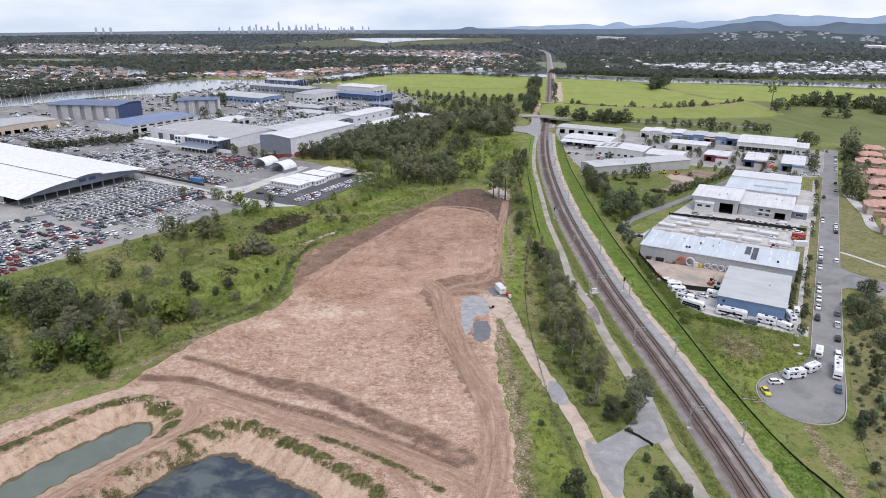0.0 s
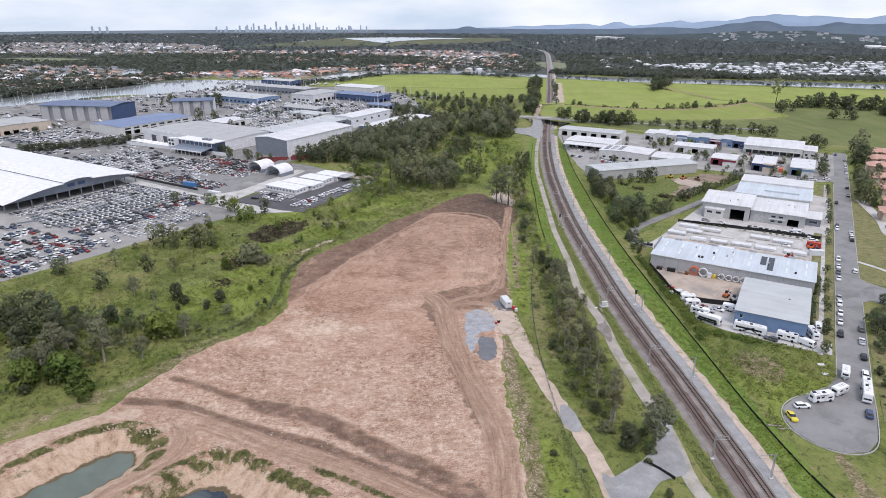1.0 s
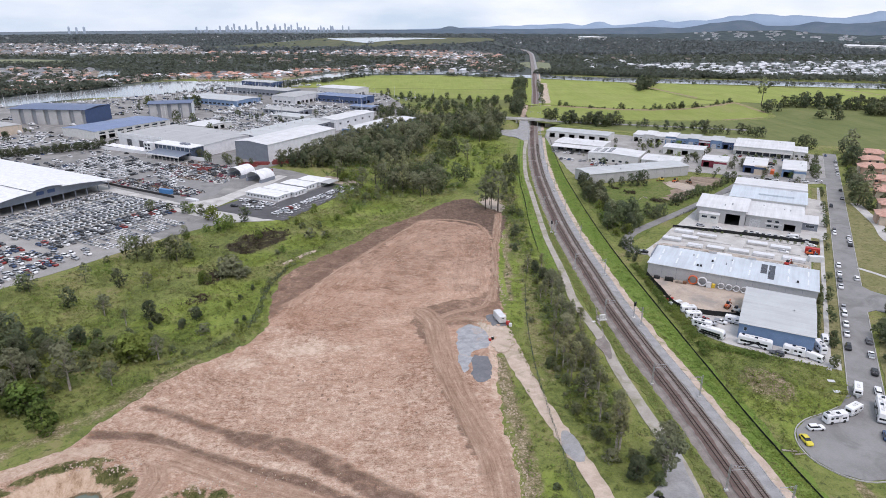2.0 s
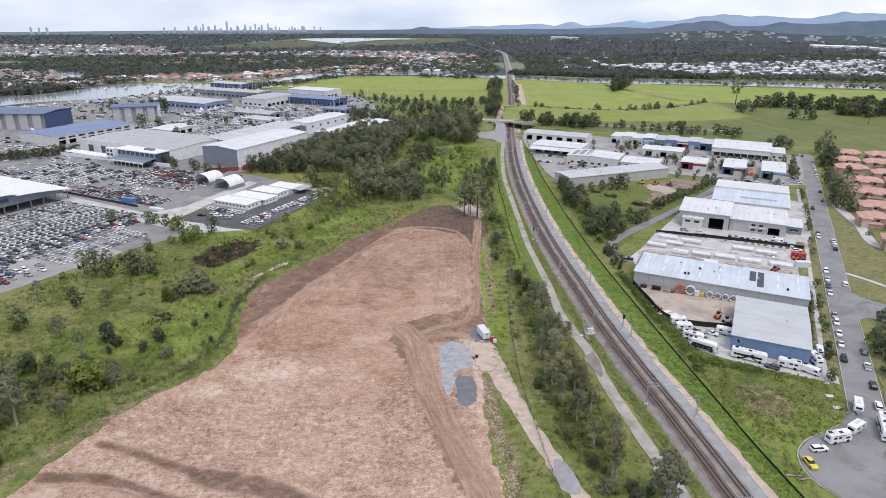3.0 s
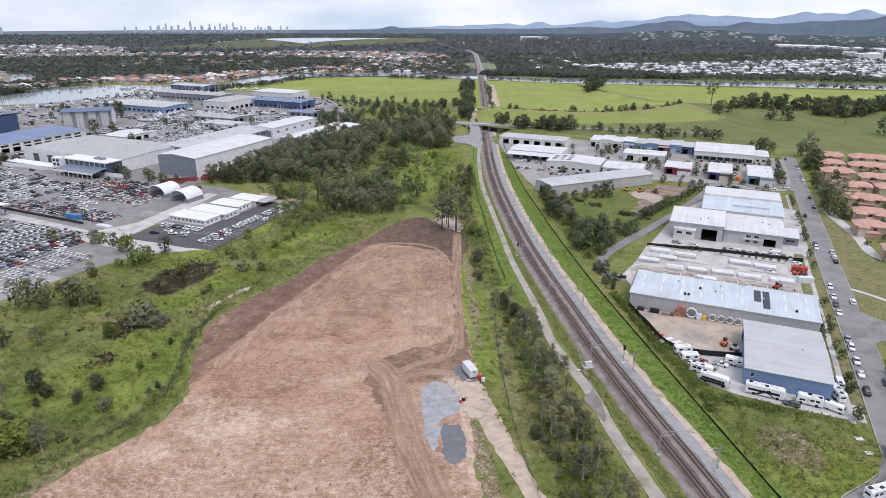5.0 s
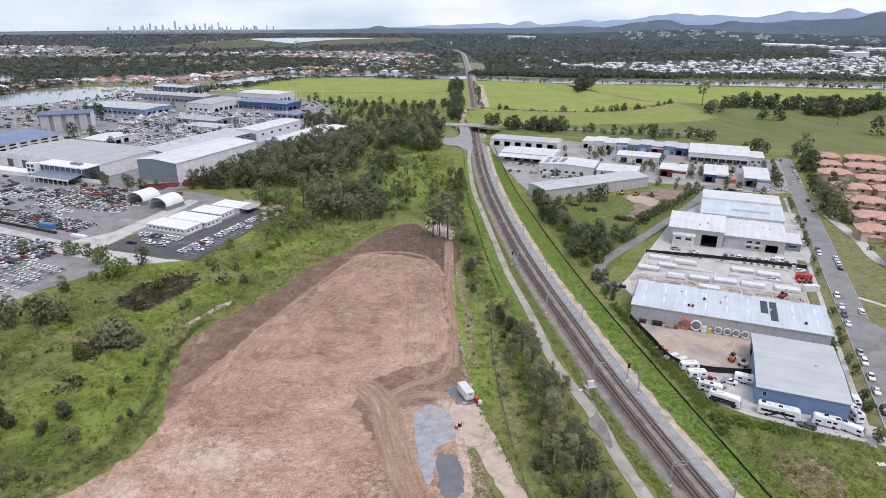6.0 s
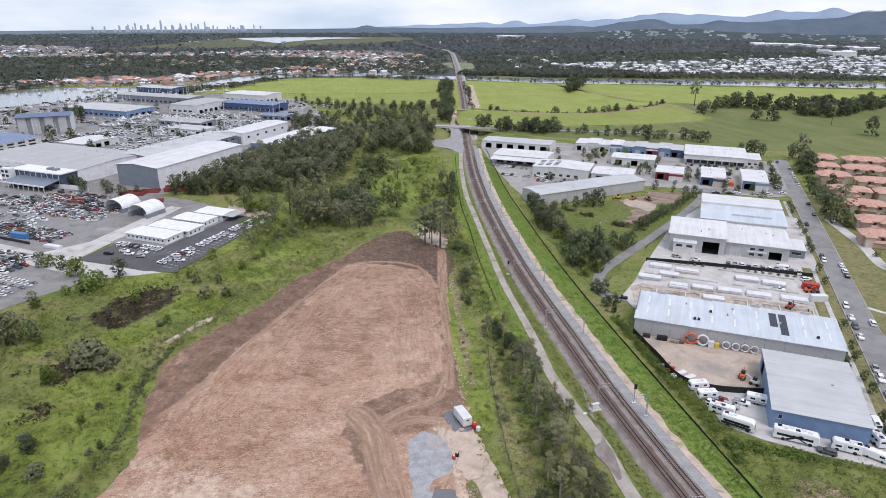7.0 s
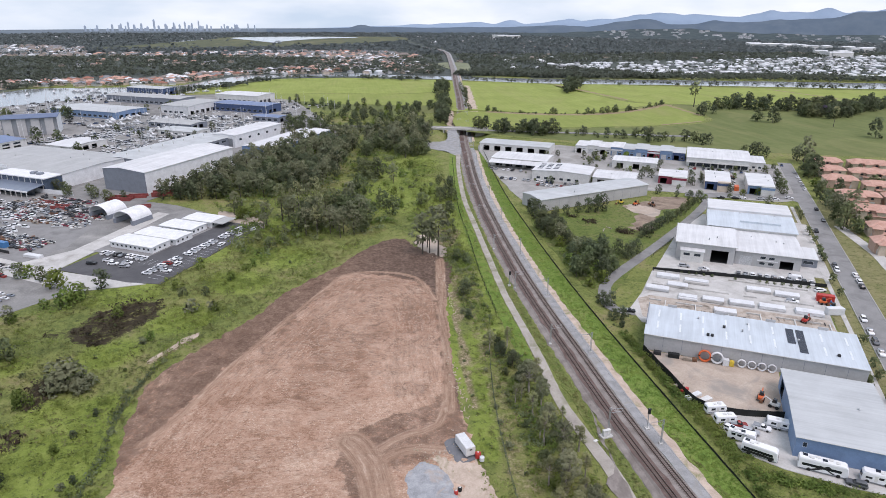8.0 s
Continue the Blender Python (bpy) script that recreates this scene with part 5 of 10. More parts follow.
fence("wire_fence", [(35, 100), (33, 122), (30.4, 146), (29.2, 180), (29.6, 212), (33, 250), (39, 285), (44, 306)], 4.0, 1.8, GREENMESH, "weathered wire fence in long grass", False)
fence("boundary_fence", [(46.6, 306), (48.2, 342), (52, 390), (54.6, 429), (60, 474), (68.4, 533), (73, 565)], 4.0, 1.9, BLACKMESH, "dark wire-mesh fence beside the service track", False)
fence("wire_fence", [(-67.4, 226), (-68.6, 244), (-68.5, 262), (-66, 285)], 4.0, 1.8, GREENMESH, "weathered wire fence in long grass", False)
fence("boundary_fence", [(48.5, 143), (51, 140.5), (53.5, 137)], 2.5, 1.1, BLACKMESH, "short dark gate fence at the gravel junction", True)

# ---- estate streets ----
def est_poly(pts):
    return [tuple(est(u, v).xy) for u, v in pts]


sheet("street", est_poly([(0, -4), (0, 60), (0, 272), (-4, 276), (-56, 262), (-62, 262), (-62, 270), (-4, 288), (0, 292), (0, 384), (9, 384), (9, 90), (12, 86), (70, 60), (70, 50), (12, 66), (9, 62), (9.6, -26),
                          (9.2, -36), (7, -42), (2, -45.5), (-4, -45.4), (-9.5, -42.2), (-12.6, -37), (-13.2, -31), (-11, -25), (-6, -18.5), (-2.5, -13.5)]), 0.10, ASPHALT, "grey asphalt street ending in a turning circle", "street", 0.0, 4, False)
kg = Geo()
for line in (curve([est(-2.6, -13).xy, est(-6.2, -18.3).xy, est(-11.2, -24.8).xy, est(-13.4, -31).xy, est(-12.8, -37.2).xy, est(-9.6, -42.5).xy, est(-4, -45.7).xy, est(2.2, -45.8).xy, est(7.3, -42.2).xy, est(9.5, -36).xy, est(9.8, -22).xy, est(9.4, 0).xy, est(9.2, 62).xy], 2.0),
             np.array([est(0, v).xy for v in range(-4, 270, 6)]), np.array([est(9, v).xy for v in range(90, 384, 6)]), np.array([est(0, v).xy for v in range(292, 384, 6)])):
    r = ribbon(line, -0.13, 0.13, 0.22)
    kg.add(r.v, r.f)
solid("kerb", kg, KERB, "pale concrete kerb along the street", "kerb", kind="structure")
foot = Geo()
r = ribbon(np.array([est(-4.6, v).xy for v in range(8, 262, 6)]), -0.8, 0.8, 0.16)
foot.add(r.v, r.f)
r = ribbon(curve([est(9, 112).xy, est(16, 108).xy, est(28, 100).xy, est(46, 98).xy, est(70, 104).xy], 2.0), -1.0, 1.0, 0.15)
foot.add(r.v, r.f)
r = ribbon(curve([est(14, 230).xy, est(22, 190).xy, est(26, 160).xy, est(44, 150).xy], 2.0), -2.6, 2.6, 0.14)
foot.add(r.v, r.f)
solid("footpath", foot, CONCRETE, "pale concrete footpath beside the street", "footpath", kind="structure")
sheet("lawn", est_poly([(9.4, 92), (9.4, 270), (20, 262), (22, 200), (26, 150), (70, 120), (70, 62), (14, 86)]), 0.06, LAWN, "dry grass reserve beside the street", "lawn", 0.4, 3)
sheet("lawn", est_poly([(15, 58), (70, 44), (120, -60), (60, -140), (18, -80)]), 0.06, LAWN, "dry yellowish paddock behind a hedge", "lawn", 0.4, 4)
sheet("verge", est_poly([(-0.3, 12), (-0.3, 258), (-8.5, 258), (-8.5, 100), (-7.4, 60), (-7, 12)]), 0.05, LAWN, "mown grass verge beside the street", "grass verge", 0.2, 4, False)
sheet("concrete_yard", est_poly([(-43.5, 14.5), (-34.2, 11.2), (-21, 9.6), (-1, 9.8), (-1, 18), (-8, 19), (-8, 58), (-30, 58), (-31, 34), (-45, 31), (-53, 32.5)]), 0.12, CONCRETE, "pale concrete yard full of parked vehicles", "yard", 0.15, 3, False)
sheet("sandy_yard", est_poly([(-70.5, 59.5), (-53.5, 32.8), (-44.5, 31.5), (-31, 34.6), (-31, 60)]), 0.13, SANDYARD, "sandy storage yard beside a long shed", "yard", 0.15, 2, False)
sheet("concrete_yard", est_poly([(-73, 80), (-78, 90), (-75, 106), (-72.5, 131), (-64, 148), (-40, 150), (-9, 150), (-9, 82)]), 0.11, CONCRETE, "pale concrete yard with precast slabs", "yard", 0.2, 4, False)
sheet("concrete_yard", est_poly([(-72, 132), (-64, 190), (-52, 226), (-11, 230), (-2, 226), (-2, 148), (-40, 150)]), 0.10, CONCRETE, "pale concrete forecourt round white sheds", "yard", 0.2, 4, False)
dl = curve([est(u, v).xy for u, v in ((-76, 87), (-83, 87), (-87.6, 95), (-89, 110), (-84, 129), (-74, 160), (-65, 190), (-57, 220), (-51, 246), (-50, 264))], 2.5)
solid("driveway", ribbon(dl, -2.4, 2.4, 0.12, 0.05, 14), ASPHALT, "curving grey asphalt driveway round the sheds", "driveway", kind="structure")
sheet("vacant_lot", [(88, 322), (96, 318), (118, 345), (150, 378), (196, 428), (175, 436), (120, 424), (95, 418), (88.5, 400)], 0.066, LUSH, "green overgrown vacant lot", "vacant lot", 0.6, 4)
sheet("dirt_patch", [(138, 392), (146, 388), (152, 398), (160, 409), (166, 420), (184, 427), (194, 443), (181, 447), (162, 436), (150, 430), (151, 418), (146, 404)], 0.09, CHURNED, "churned brown dirt on the vacant lot", "dirt", 2.2, 2.5)
sheet("gravel_patch", [(150, 429), (158.5, 433.6), (165.8, 420.4), (159, 409.5), (152, 418)], 0.105, SANDYARD, "pale bare pad on the vacant lot", "bare soil", 1.2, 1.5)
sheet("asphalt_yard", [(95, 460), (105, 448), (160, 462), (188, 458), (236, 430), (262, 436), (300, 500), (296, 520), (250, 546), (190, 592), (150, 616), (108, 622), (97, 560)], 0.09, YARD, "pale worn asphalt yards between small factory units", "yard", 0.4, 4)
sheet("gravel_yard", est_poly([(-312, -160), (-299, -90), (-294, -55), (-290, -5), (-283, 26), (-300, 34), (-310, 40), (-311, 66), (-300, 128), (-330, 134), (-352, 134), (-352, 260), (-345, 352), (-420, 440), (-520, 545), (-640, 560), (-760, 470), (-840, 200), (-800, -40), (-650, -170)]),
      0.08, YARD_DARK, "pale gravel and concrete yards of a boat and vehicle works", "yard", 0.3, 5, False)
sheet("gravel_yard", est_poly([(-310, -150), (-298, -90), (-293, -55), (-290, -8), (-330, -4), (-334, 28), (-352, 30), (-396, 24), (-404, -44), (-480, -46), (-480, -60), (-400, -150)]), 0.095, YARD, "pale gravel vehicle yard", "yard", 0.3, 5, False)
sheet("asphalt_yard", est_poly([(-420, 44), (-372, 40), (-330, 40), (-328, 62), (-344, 92), (-400, 118), (-480, 112), (-492, 44)]), 0.10, ASPHALT, "grey asphalt vehicle storage yard", "yard", 0.4, 4, False)
sheet("asphalt_yard", est_poly([(-313, 62), (-283.8, 62), (-283.8, 124), (-313, 124)]), 0.112, ASPHALT, "asphalt apron round the site offices", "yard", 0.1, 4, False)
sheet("car_park", est_poly([(-308, 40), (-270, 40.5), (-256.5, 44), (-259, 72), (-262, 112), (-270, 120), (-284, 120), (-284, 66), (-308, 64)]), 0.12, DARKASPHALT, "dark asphalt car park with white bay lines", "car park", 0.15, 3, False)
sheet("estate_road", est_poly([(-330, 28), (-282, 26), (-262, 42), (-308, 39), (-312, 66), (-322, 120), (-330, 120), (-322, 60), (-330, 40), (-420, 45), (-520, 46), (-520, 38), (-420, 37)]), 0.11, CONCRETE, "pale concrete road between storage yards", "road", 0.1, 3, False)
sheet("dirt_patch", est_poly([(-284, 120), (-262, 113), (-262, 122), (-276, 132), (-300, 134)]), 0.10, SANDYARD, "bare brown dirt beside site offices", "dirt", 0.4, 2)

# ---- buildings ----
def wall_geo(length, height, thick, openings):
    """A wall along x from 0, its outside on y = 0, with openings (x0, x1, z0, z1) through it, in one skin."""
    cx = sorted({0.0, length, *[min(max(x, 0.0), length) for o in openings for x in o[:2]]})
    cz = sorted({0.0, height, *[z for o in openings for z in o[2:]]})
    full = {(i, k): not any(o[0] < cx[i + 1] - 1e-6 and o[1] > cx[i] + 1e-6 and o[2] < cz[k + 1] - 1e-6 and o[3] > cz[k] + 1e-6 for o in openings)
            for i in range(len(cx) - 1) for k in range(len(cz) - 1)}
    g, ids = Geo(), {}

    def at(i, j, k):
        if (i, j, k) not in ids:
            ids[i, j, k] = len(g.v)
            g.v.append((cx[i], j * thick, cz[k]))
        return ids[i, j, k]

    for (i, k), on in full.items():
        if not on:
            continue
        for j in (0, 1):
            g.f.append((at(i, j, k), at(i + 1, j, k), at(i + 1, j, k + 1), at(i, j, k + 1)))
        if not full.get((i - 1, k)):
            g.f.append((at(i, 0, k), at(i, 1, k), at(i, 1, k + 1), at(i, 0, k + 1)))
        if not full.get((i + 1, k)):
            g.f.append((at(i + 1, 0, k), at(i + 1, 1, k), at(i + 1, 1, k + 1), at(i + 1, 0, k + 1)))
        if not full.get((i, k - 1)):
            g.f.append((at(i, 0, k), at(i + 1, 0, k), at(i + 1, 1, k), at(i, 1, k)))
        if not full.get((i, k + 1)):
            g.f.append((at(i, 0, k + 1), at(i + 1, 0, k + 1), at(i + 1, 1, k + 1), at(i, 1, k + 1)))
    return g


def door_geo(w, h):
    """A roller door of horizontal slats."""
    g = Geo()
    n = max(4, int(h / 0.35))
    for k in range(n):
        g.box(0, 0.0, k * h / n + 0.02, w, 0.05, (k + 1) * h / n - 0.015)
    return g


SIDE = {"s": lambda L, W: pose(0, 0, 0), "e": lambda L, W: pose(L, 0, 0, 0, 0, 90), "n": lambda L, W: pose(L, W, 0, 0, 0, 180), "w": lambda L, W: pose(0, W, 0, 0, 0, -90)}


def building(name, m, L, W, h, walls, roof_mat, label, rise=0.8, ridge="x", ridge_at=0.5, doors=(), windows=(), holes=(), skylights=0, parapet=0.0, eave=0.35, category="warehouse", vents=0, door_mat=None, frame_mat=None, wall_mats=None):
    """A shed on a footprint L x W whose walls, roof, doors and windows are parts. doors and windows: (side, x, width, sill, height)."""
    t = thing(name, label, category, m)
    cutters = {k: [] for k in SIDE}
    for group in (doors, windows, holes):
        for s, x, w, z, hh in group:
            cutters[s].append((x, x + w, z, z + hh))
    thick = 0.22
    for s, at in SIDE.items():
        along_ = L if s in "sn" else W
        if s in "ew":
            ob = part("wall", wall_geo(along_ - 2 * thick - 0.006, h, thick, [(a - thick, b - thick, c, d) for a, b, c, d in cutters[s]]), (wall_mats or {}).get(s, walls), t)
            ob.matrix_basis = at(L, W) @ pose(thick + 0.003, 0, 0)
        else:
            ob = part("wall", wall_geo(along_, h, thick, cutters[s]), (wall_mats or {}).get(s, walls), t)
            ob.matrix_basis = at(L, W)
    # near-black floor and ceiling put the interior shade into the colour
    part("floor", Geo().box(thick, thick, 0.02, L - thick, W - thick, 0.14), DARKIN, t)
    part("ceiling", Geo().box(thick, thick, h - 0.1, L - thick, W - thick, h - 0.02), DARKIN, t)
    for s, x, w, z, hh in doors:
        ob = part("roller_door", door_geo(w, hh), door_mat or ROLLER, t)
        ob.matrix_basis = SIDE[s](L, W) @ pose(x, 0.12, z)
    for s, x, w, z, hh in windows:
        ob = part("window", Geo().box(0, 0.1, 0, w, 0.14, hh), WINGLASS, t)
        ob.matrix_basis = SIDE[s](L, W) @ pose(x, 0, z)
        fr = Geo().box(0, 0.04, 0, w, 0.12, 0.07).box(0, 0.04, hh - 0.07, w, 0.12, hh).box(0, 0.04, 0.07, 0.07, 0.12, hh - 0.07).box(w - 0.07, 0.04, 0.07, w, 0.12, hh - 0.07)
        part("window_frame", fr, frame_mat or WHITE, ob)
    e = eave
    S, R = (W, L) if ridge == "x" else (L, W)
    mid = S * ridge_at
    z0 = h + 0.03
    prof_ = [(-e, z0), (mid, z0 + rise), (S + e, z0)] if 0.02 < ridge_at < 0.98 else ([(-e, z0), (S + e, z0 + rise)] if ridge_at >= 0.98 else [(-e, z0 + rise), (S + e, z0)])
    lo = [(a, b - 0.14) for a, b in prof_][::-1]
    axis = "x" if ridge == "x" else "y"
    part("roof", Geo().prism(prof_ + lo, -e, R + e, axis), roof_mat, t)
    if rise > 0.3:
        # gables fill under the roof slope
        ga = [(0.02, z0 - 0.05)] + [(min(max(a, 0.02), S - 0.02), b - 0.16) for a, b in prof_] + [(S - 0.02, z0 - 0.05)]
        for d in (0.004, R - 0.2):
            part("gable", Geo().prism(ga, d, d + 0.19, axis), walls, t)
    if 0.02 < ridge_at < 0.98:
        part("ridge_cap", Geo().prism([(mid - 0.35, z0 + rise - 0.02), (mid, z0 + rise + 0.07), (mid + 0.35, z0 + rise - 0.02)], -e, R + e, axis), roof_mat, t)
    for a, b in ((prof_[0], -1), (prof_[-1], 1)):
        o = [(a[0], a[1] - 0.22), (a[0] + b * 0.16, a[1] - 0.22), (a[0] + b * 0.16, a[1] - 0.03), (a[0], a[1] - 0.03)]
        part("gutter", Geo().prism(o, -e, R + e, axis), OFFWHITE, t)
    rs_ = np.random.RandomState(int(L * 10 + W))
    for k in range(skylights):
        x = (k + 0.5) * R / skylights
        for a0, a1, za, zb in ([(mid * 0.25, mid * 0.75, 0.25, 0.75), (mid + (S - mid) * 0.25, mid + (S - mid) * 0.75, 0.75, 0.25)] if 0.02 < ridge_at < 0.98 else [(S * 0.2, S * 0.45, 0.2, 0.45), (S * 0.6, S * 0.85, 0.6, 0.85)]):
            if ridge_at < 0.02:
                za, zb = 1 - za, 1 - zb
            o = [(a0, z0 + rise * za + 0.01), (a1, z0 + rise * zb + 0.01), (a1, z0 + rise * zb + 0.05), (a0, z0 + rise * za + 0.05)]
            part("skylight", Geo().prism(o, x - 0.3, x + 0.3, axis), SKYLIGHT, t)
    for k in range(vents):
        x, y = rs_.uniform(0.15, 0.85) * L, rs_.uniform(0.2, 0.8) * W
        zz = z0 + rise * 0.9
        ob = part("roof_vent", Geo().tube((0, 0, -0.4), (0, 0, 0.35), 0.28, None, 8).tube((0, 0, 0.35), (0, 0, 0.6), 0.42, 0.1, 8), STEEL, t)
        ob.location = (x, y, zz)
    if parapet:
        for d in (0, R - 0.25):
            o = [(-0.02, h + 0.05), (S + 0.02, h + 0.05), (S + 0.02, z0 + rise + parapet), (-0.02, z0 + rise + parapet)]
            part("parapet", Geo().prism(o, d - 0.03, d + 0.28, axis), walls, t)
    return t


def at_est(u, v, turn=0.0):
    return EST @ pose(u, v, 0.05, 0, 0, turn)


# right side of the railway
b = building("blue_shed", at_est(-32, 17.5), 22.8, 33.5, 6.0, BLUEWALL, ROOF_GREY, "blue clad shed with a pale grey metal roof", 0.9, "x", 0.5, doors=(("e", 4, 5, 0.1, 4.6), ("e", 14, 5, 0.1, 4.6)),
             windows=(("s", 1.6, 1.0, 3.2, 1.4),), holes=(("w", 3, 5.5, 0.1, 4.8),), skylights=0, vents=1)
b = building("long_shed", at_est(-71, 60), 63.2, 21.0, 5.8, TILTUP, ROOF_ZINC, "long grey tilt-panel shed with a pale bluish metal roof", 1.0, "x", 1.0, doors=(("n", 8, 5, 0.1, 4.4), ("n", 26, 5, 0.1, 4.4), ("n", 44, 5, 0.1, 4.4)), skylights=9, vents=4)
for k in range(1, 11):
    part("panel_joint", Geo().box(k * 5.8 - 0.05, -0.03, 0.1, k * 5.8 + 0.05, -0.004, 5.6), GREYWALL, b)
part("parapet", Geo().box(-0.3, 6, 0.0, -0.03, 21, 7.6), GREYWALL, b)
for k in range(4):
    part("parapet", Geo().box(6 + k * 15.5, 21.02, 5.9, 9 + k * 15.5, 21.3, 7.7), TILTUP, b)
for i in range(2):
    for j in range(9):
        if not (i == 0 and j < 3):
            ob = part("solar_panel", Geo().box(0, 0, 0.06, 2.3, 1.5, 0.1), SOLAR, b)
            ob.matrix_basis = pose(42.5 + i * 2.9, 3.6 + j * 1.62, 5.85 + (3.6 + j * 1.62) * 0.046, 2.65)
for x, y in ((19, 5), (20.3, 5), (24, 12), (56, 5)):
    ob = part("roof_vent", Geo().box(-0.4, -0.4, 0, 0.4, 0.4, 0.7), DARKIN, b)
    ob.location = (x, y, 5.85 + y * 0.046)

b = building("white_shed", at_est(-64, 151), 24, 24, 8.2, GREYWALL, ROOF_WHITE, "grey walled workshop with a broad white metal roof", 0.8, "x", 1.0, holes=(("s", 14.5, 7, 0.1, 5.6),), skylights=0, vents=2, eave=0.7, wall_mats={"s": TILTUP})
ob = part("office_annex", Geo().box(2.0, -3.2, 0.05, 11.5, -0.02, 5.2), OFFWHITE, b, "white two-storey office annex")
part("annex_roof", Geo().prism([(-3.6, 5.2), (0.0, 5.5), (0.0, 5.7), (-3.6, 5.4)], 1.6, 11.9, "x"), ROOF_WHITE, b)
for x in (3.2, 7.6):
    ob2 = part("annex_window", Geo().box(x, -3.26, 3.1, x + 2.6, -3.205, 4.2), WINGLASS, b)
b = building("white_shed", at_est(-39.7, 153), 26, 29, 6.4, GREYWALL, ROOF_WHITE, "grey workshop with white metal roof and roller doors", 0.9, "x", 0.6, doors=(("s", 2, 5, 0.1, 4.2),), windows=(("s", 10, 2.2, 1, 1.3), ("s", 13.5, 2.2, 1, 1.3), ("s", 10, 2.2, 3.6, 1.2), ("s", 13.5, 2.2, 3.6, 1.2)),
             holes=(("s", 18, 5.2, 0.1, 3.6),), vents=3, eave=0.6, wall_mats={"s": TILTUP})
part("fascia", Geo().box(9, -0.8, 2.9, 17, -0.03, 3.2), WHITE, b)
b = building("white_warehouse", at_est(-50.5, 182.5), 38, 43, 7.6, OFFWHITE, ROOF_WHITE, "large white-roofed warehouse behind the workshops", 1.0, "x", 0.55, doors=(("e", 8, 5, 0.1, 4.4), ("w", 10, 5, 0.1, 4.4)), windows=(("e", 20, 6, 1, 1.4), ("e", 28, 6, 1, 1.4)), vents=2, eave=0.5)
part("upper_roof", Geo().prism([(24, 8.3), (43.3, 8.9), (43.3, 9.3), (24, 9.6)], -0.4, 38.4, "x"), ROOF_WHITE_V, b)
part("lower_roof", Geo().prism([(-0.7, 7.66), (23.2, 8.68), (23.2, 8.76), (-0.7, 7.74)], -0.7, 38.7, "x"), ROOF_ZINC, b, "bluish-grey front roof sheeting")
part("roof_parapet", Geo().box(14, 8, 8.0, 32, 8.3, 9.0), ROOF_ZINC, b)
b = building("office_wing", at_est(-13.4, 160), 7, 14, 4.0, GREYWALL, ROOF_WHITE, "low office wing with a white roof", 0.3, "x", 1.0, windows=(("e", 2, 4, 1.4, 1.4), ("e", 8, 4, 1.4, 1.4), ("s", 1.5, 4, 1.4, 1.4)), category="office")

b = building("long_shed", pose(99, 426.7, 0.05, 0, 0, 18.2), 78, 17.5, 6.8, TILTUP, ROOF_GREY, "long grey shed with a pale metal roof", 0.9, "x", 0.55, holes=(("w", 5, 4, 0.1, 4),), vents=1)
for k in range(1, 12):
    part("panel_joint", Geo().box(k * 6.5 - 0.05, -0.03, 0.1, k * 6.5 + 0.05, -0.004, 6.6), GREYWALL, b)

# row of factory units with coloured parapets
for k in range(9):
    u = -145 + k * 9.0
    hh = 6.0 + (0.8 if k % 2 else 0.0)
    wm = BLUEWALL if k in (3, 4, 5, 7) else (MAROON if k == 6 else (NAVY if k == 8 else OFFWHITE))
    b = building("factory_unit", at_est(u, 363), 8.8, 19.5, hh, OFFWHITE if k < 3 else wm, ROOF_WHITE if k < 4 else ROOF_GREY, "small factory unit with %s front and roller door" % ("a white" if k < 3 else "a coloured"), 0.4, "x", 1.0,
                 doors=(("s", 1.0, 3.6, 0.1, 3.6),) if k % 2 else (), holes=(("s", 1.0, 3.6, 0.1, 3.6),) if k % 2 == 0 else (), windows=(("s", 5.6, 2.2, 0.9, 1.6), ("s", 5.6, 2.2, 3.4, 1.2)), category="factory unit")
    part("fascia", Geo().box(-0.05, -0.25, 3.9, 8.75, -0.03, 5.0), wm if k % 3 else WHITE, b)
b = building("showroom", at_est(-63, 347), 42, 39, 6.6, OFFWHITE, ROOF_WHITE, "broad white-roofed showroom with a shaded glazed front", 1.0, "x", 0.6, windows=tuple(("s", 2 + k * 4.9, 4.2, 0.3, 3.0) for k in range(8)), doors=(("e", 4, 4, 0.1, 4),), vents=2)
part("awning", Geo().box(0, -3.0, 3.5, 41, -0.03, 3.75), ROOF_DULL, b)
b = building("annex", at_est(-20.5, 352), 9, 22, 5.2, OFFWHITE, ROOF_WHITE, "white flat-roofed office annex beside a showroom", 0.4, "x", 1.0, windows=(("s", 1, 2, 1, 1.5), ("s", 5, 2, 1, 1.5), ("e", 3, 3, 1, 1.5)), category="office")
for u0, v0, L, W, hh, wm, sm in ((-79, 288, 17, 20, 5.2, OFFWHITE, MAROON), (-51, 283, 14.5, 31, 5.4, CREAM, NAVY), (-26.7, 281, 14.5, 34, 5.6, OFFWHITE, BLUEWALL)):
    b = building("small_factory", at_est(u0, v0), L, W, hh, wm, ROOF_WHITE_V, "small white-roofed factory with coloured street front", 0.6, "x", 0.5, doors=(("w", 6, 4, 0.1, 3.8),), windows=(("s", 8.4, 2, 1, 1.4), ("s", 8.4, 2, 3.4, 1.2)), wall_mats={"s": sm}, holes=(("s", 1.2, 4, 0.1, 3.6),), vents=2, category="factory")
    part("office_block", Geo().box(L * 0.5, -3.0, 0.05, L, -0.03, hh + 0.6), wm, b)
    part("fascia", Geo().box(L * 0.5 - 0.1, -3.2, hh - 1.6, L + 0.1, -3.02, hh - 0.2), sm, b)
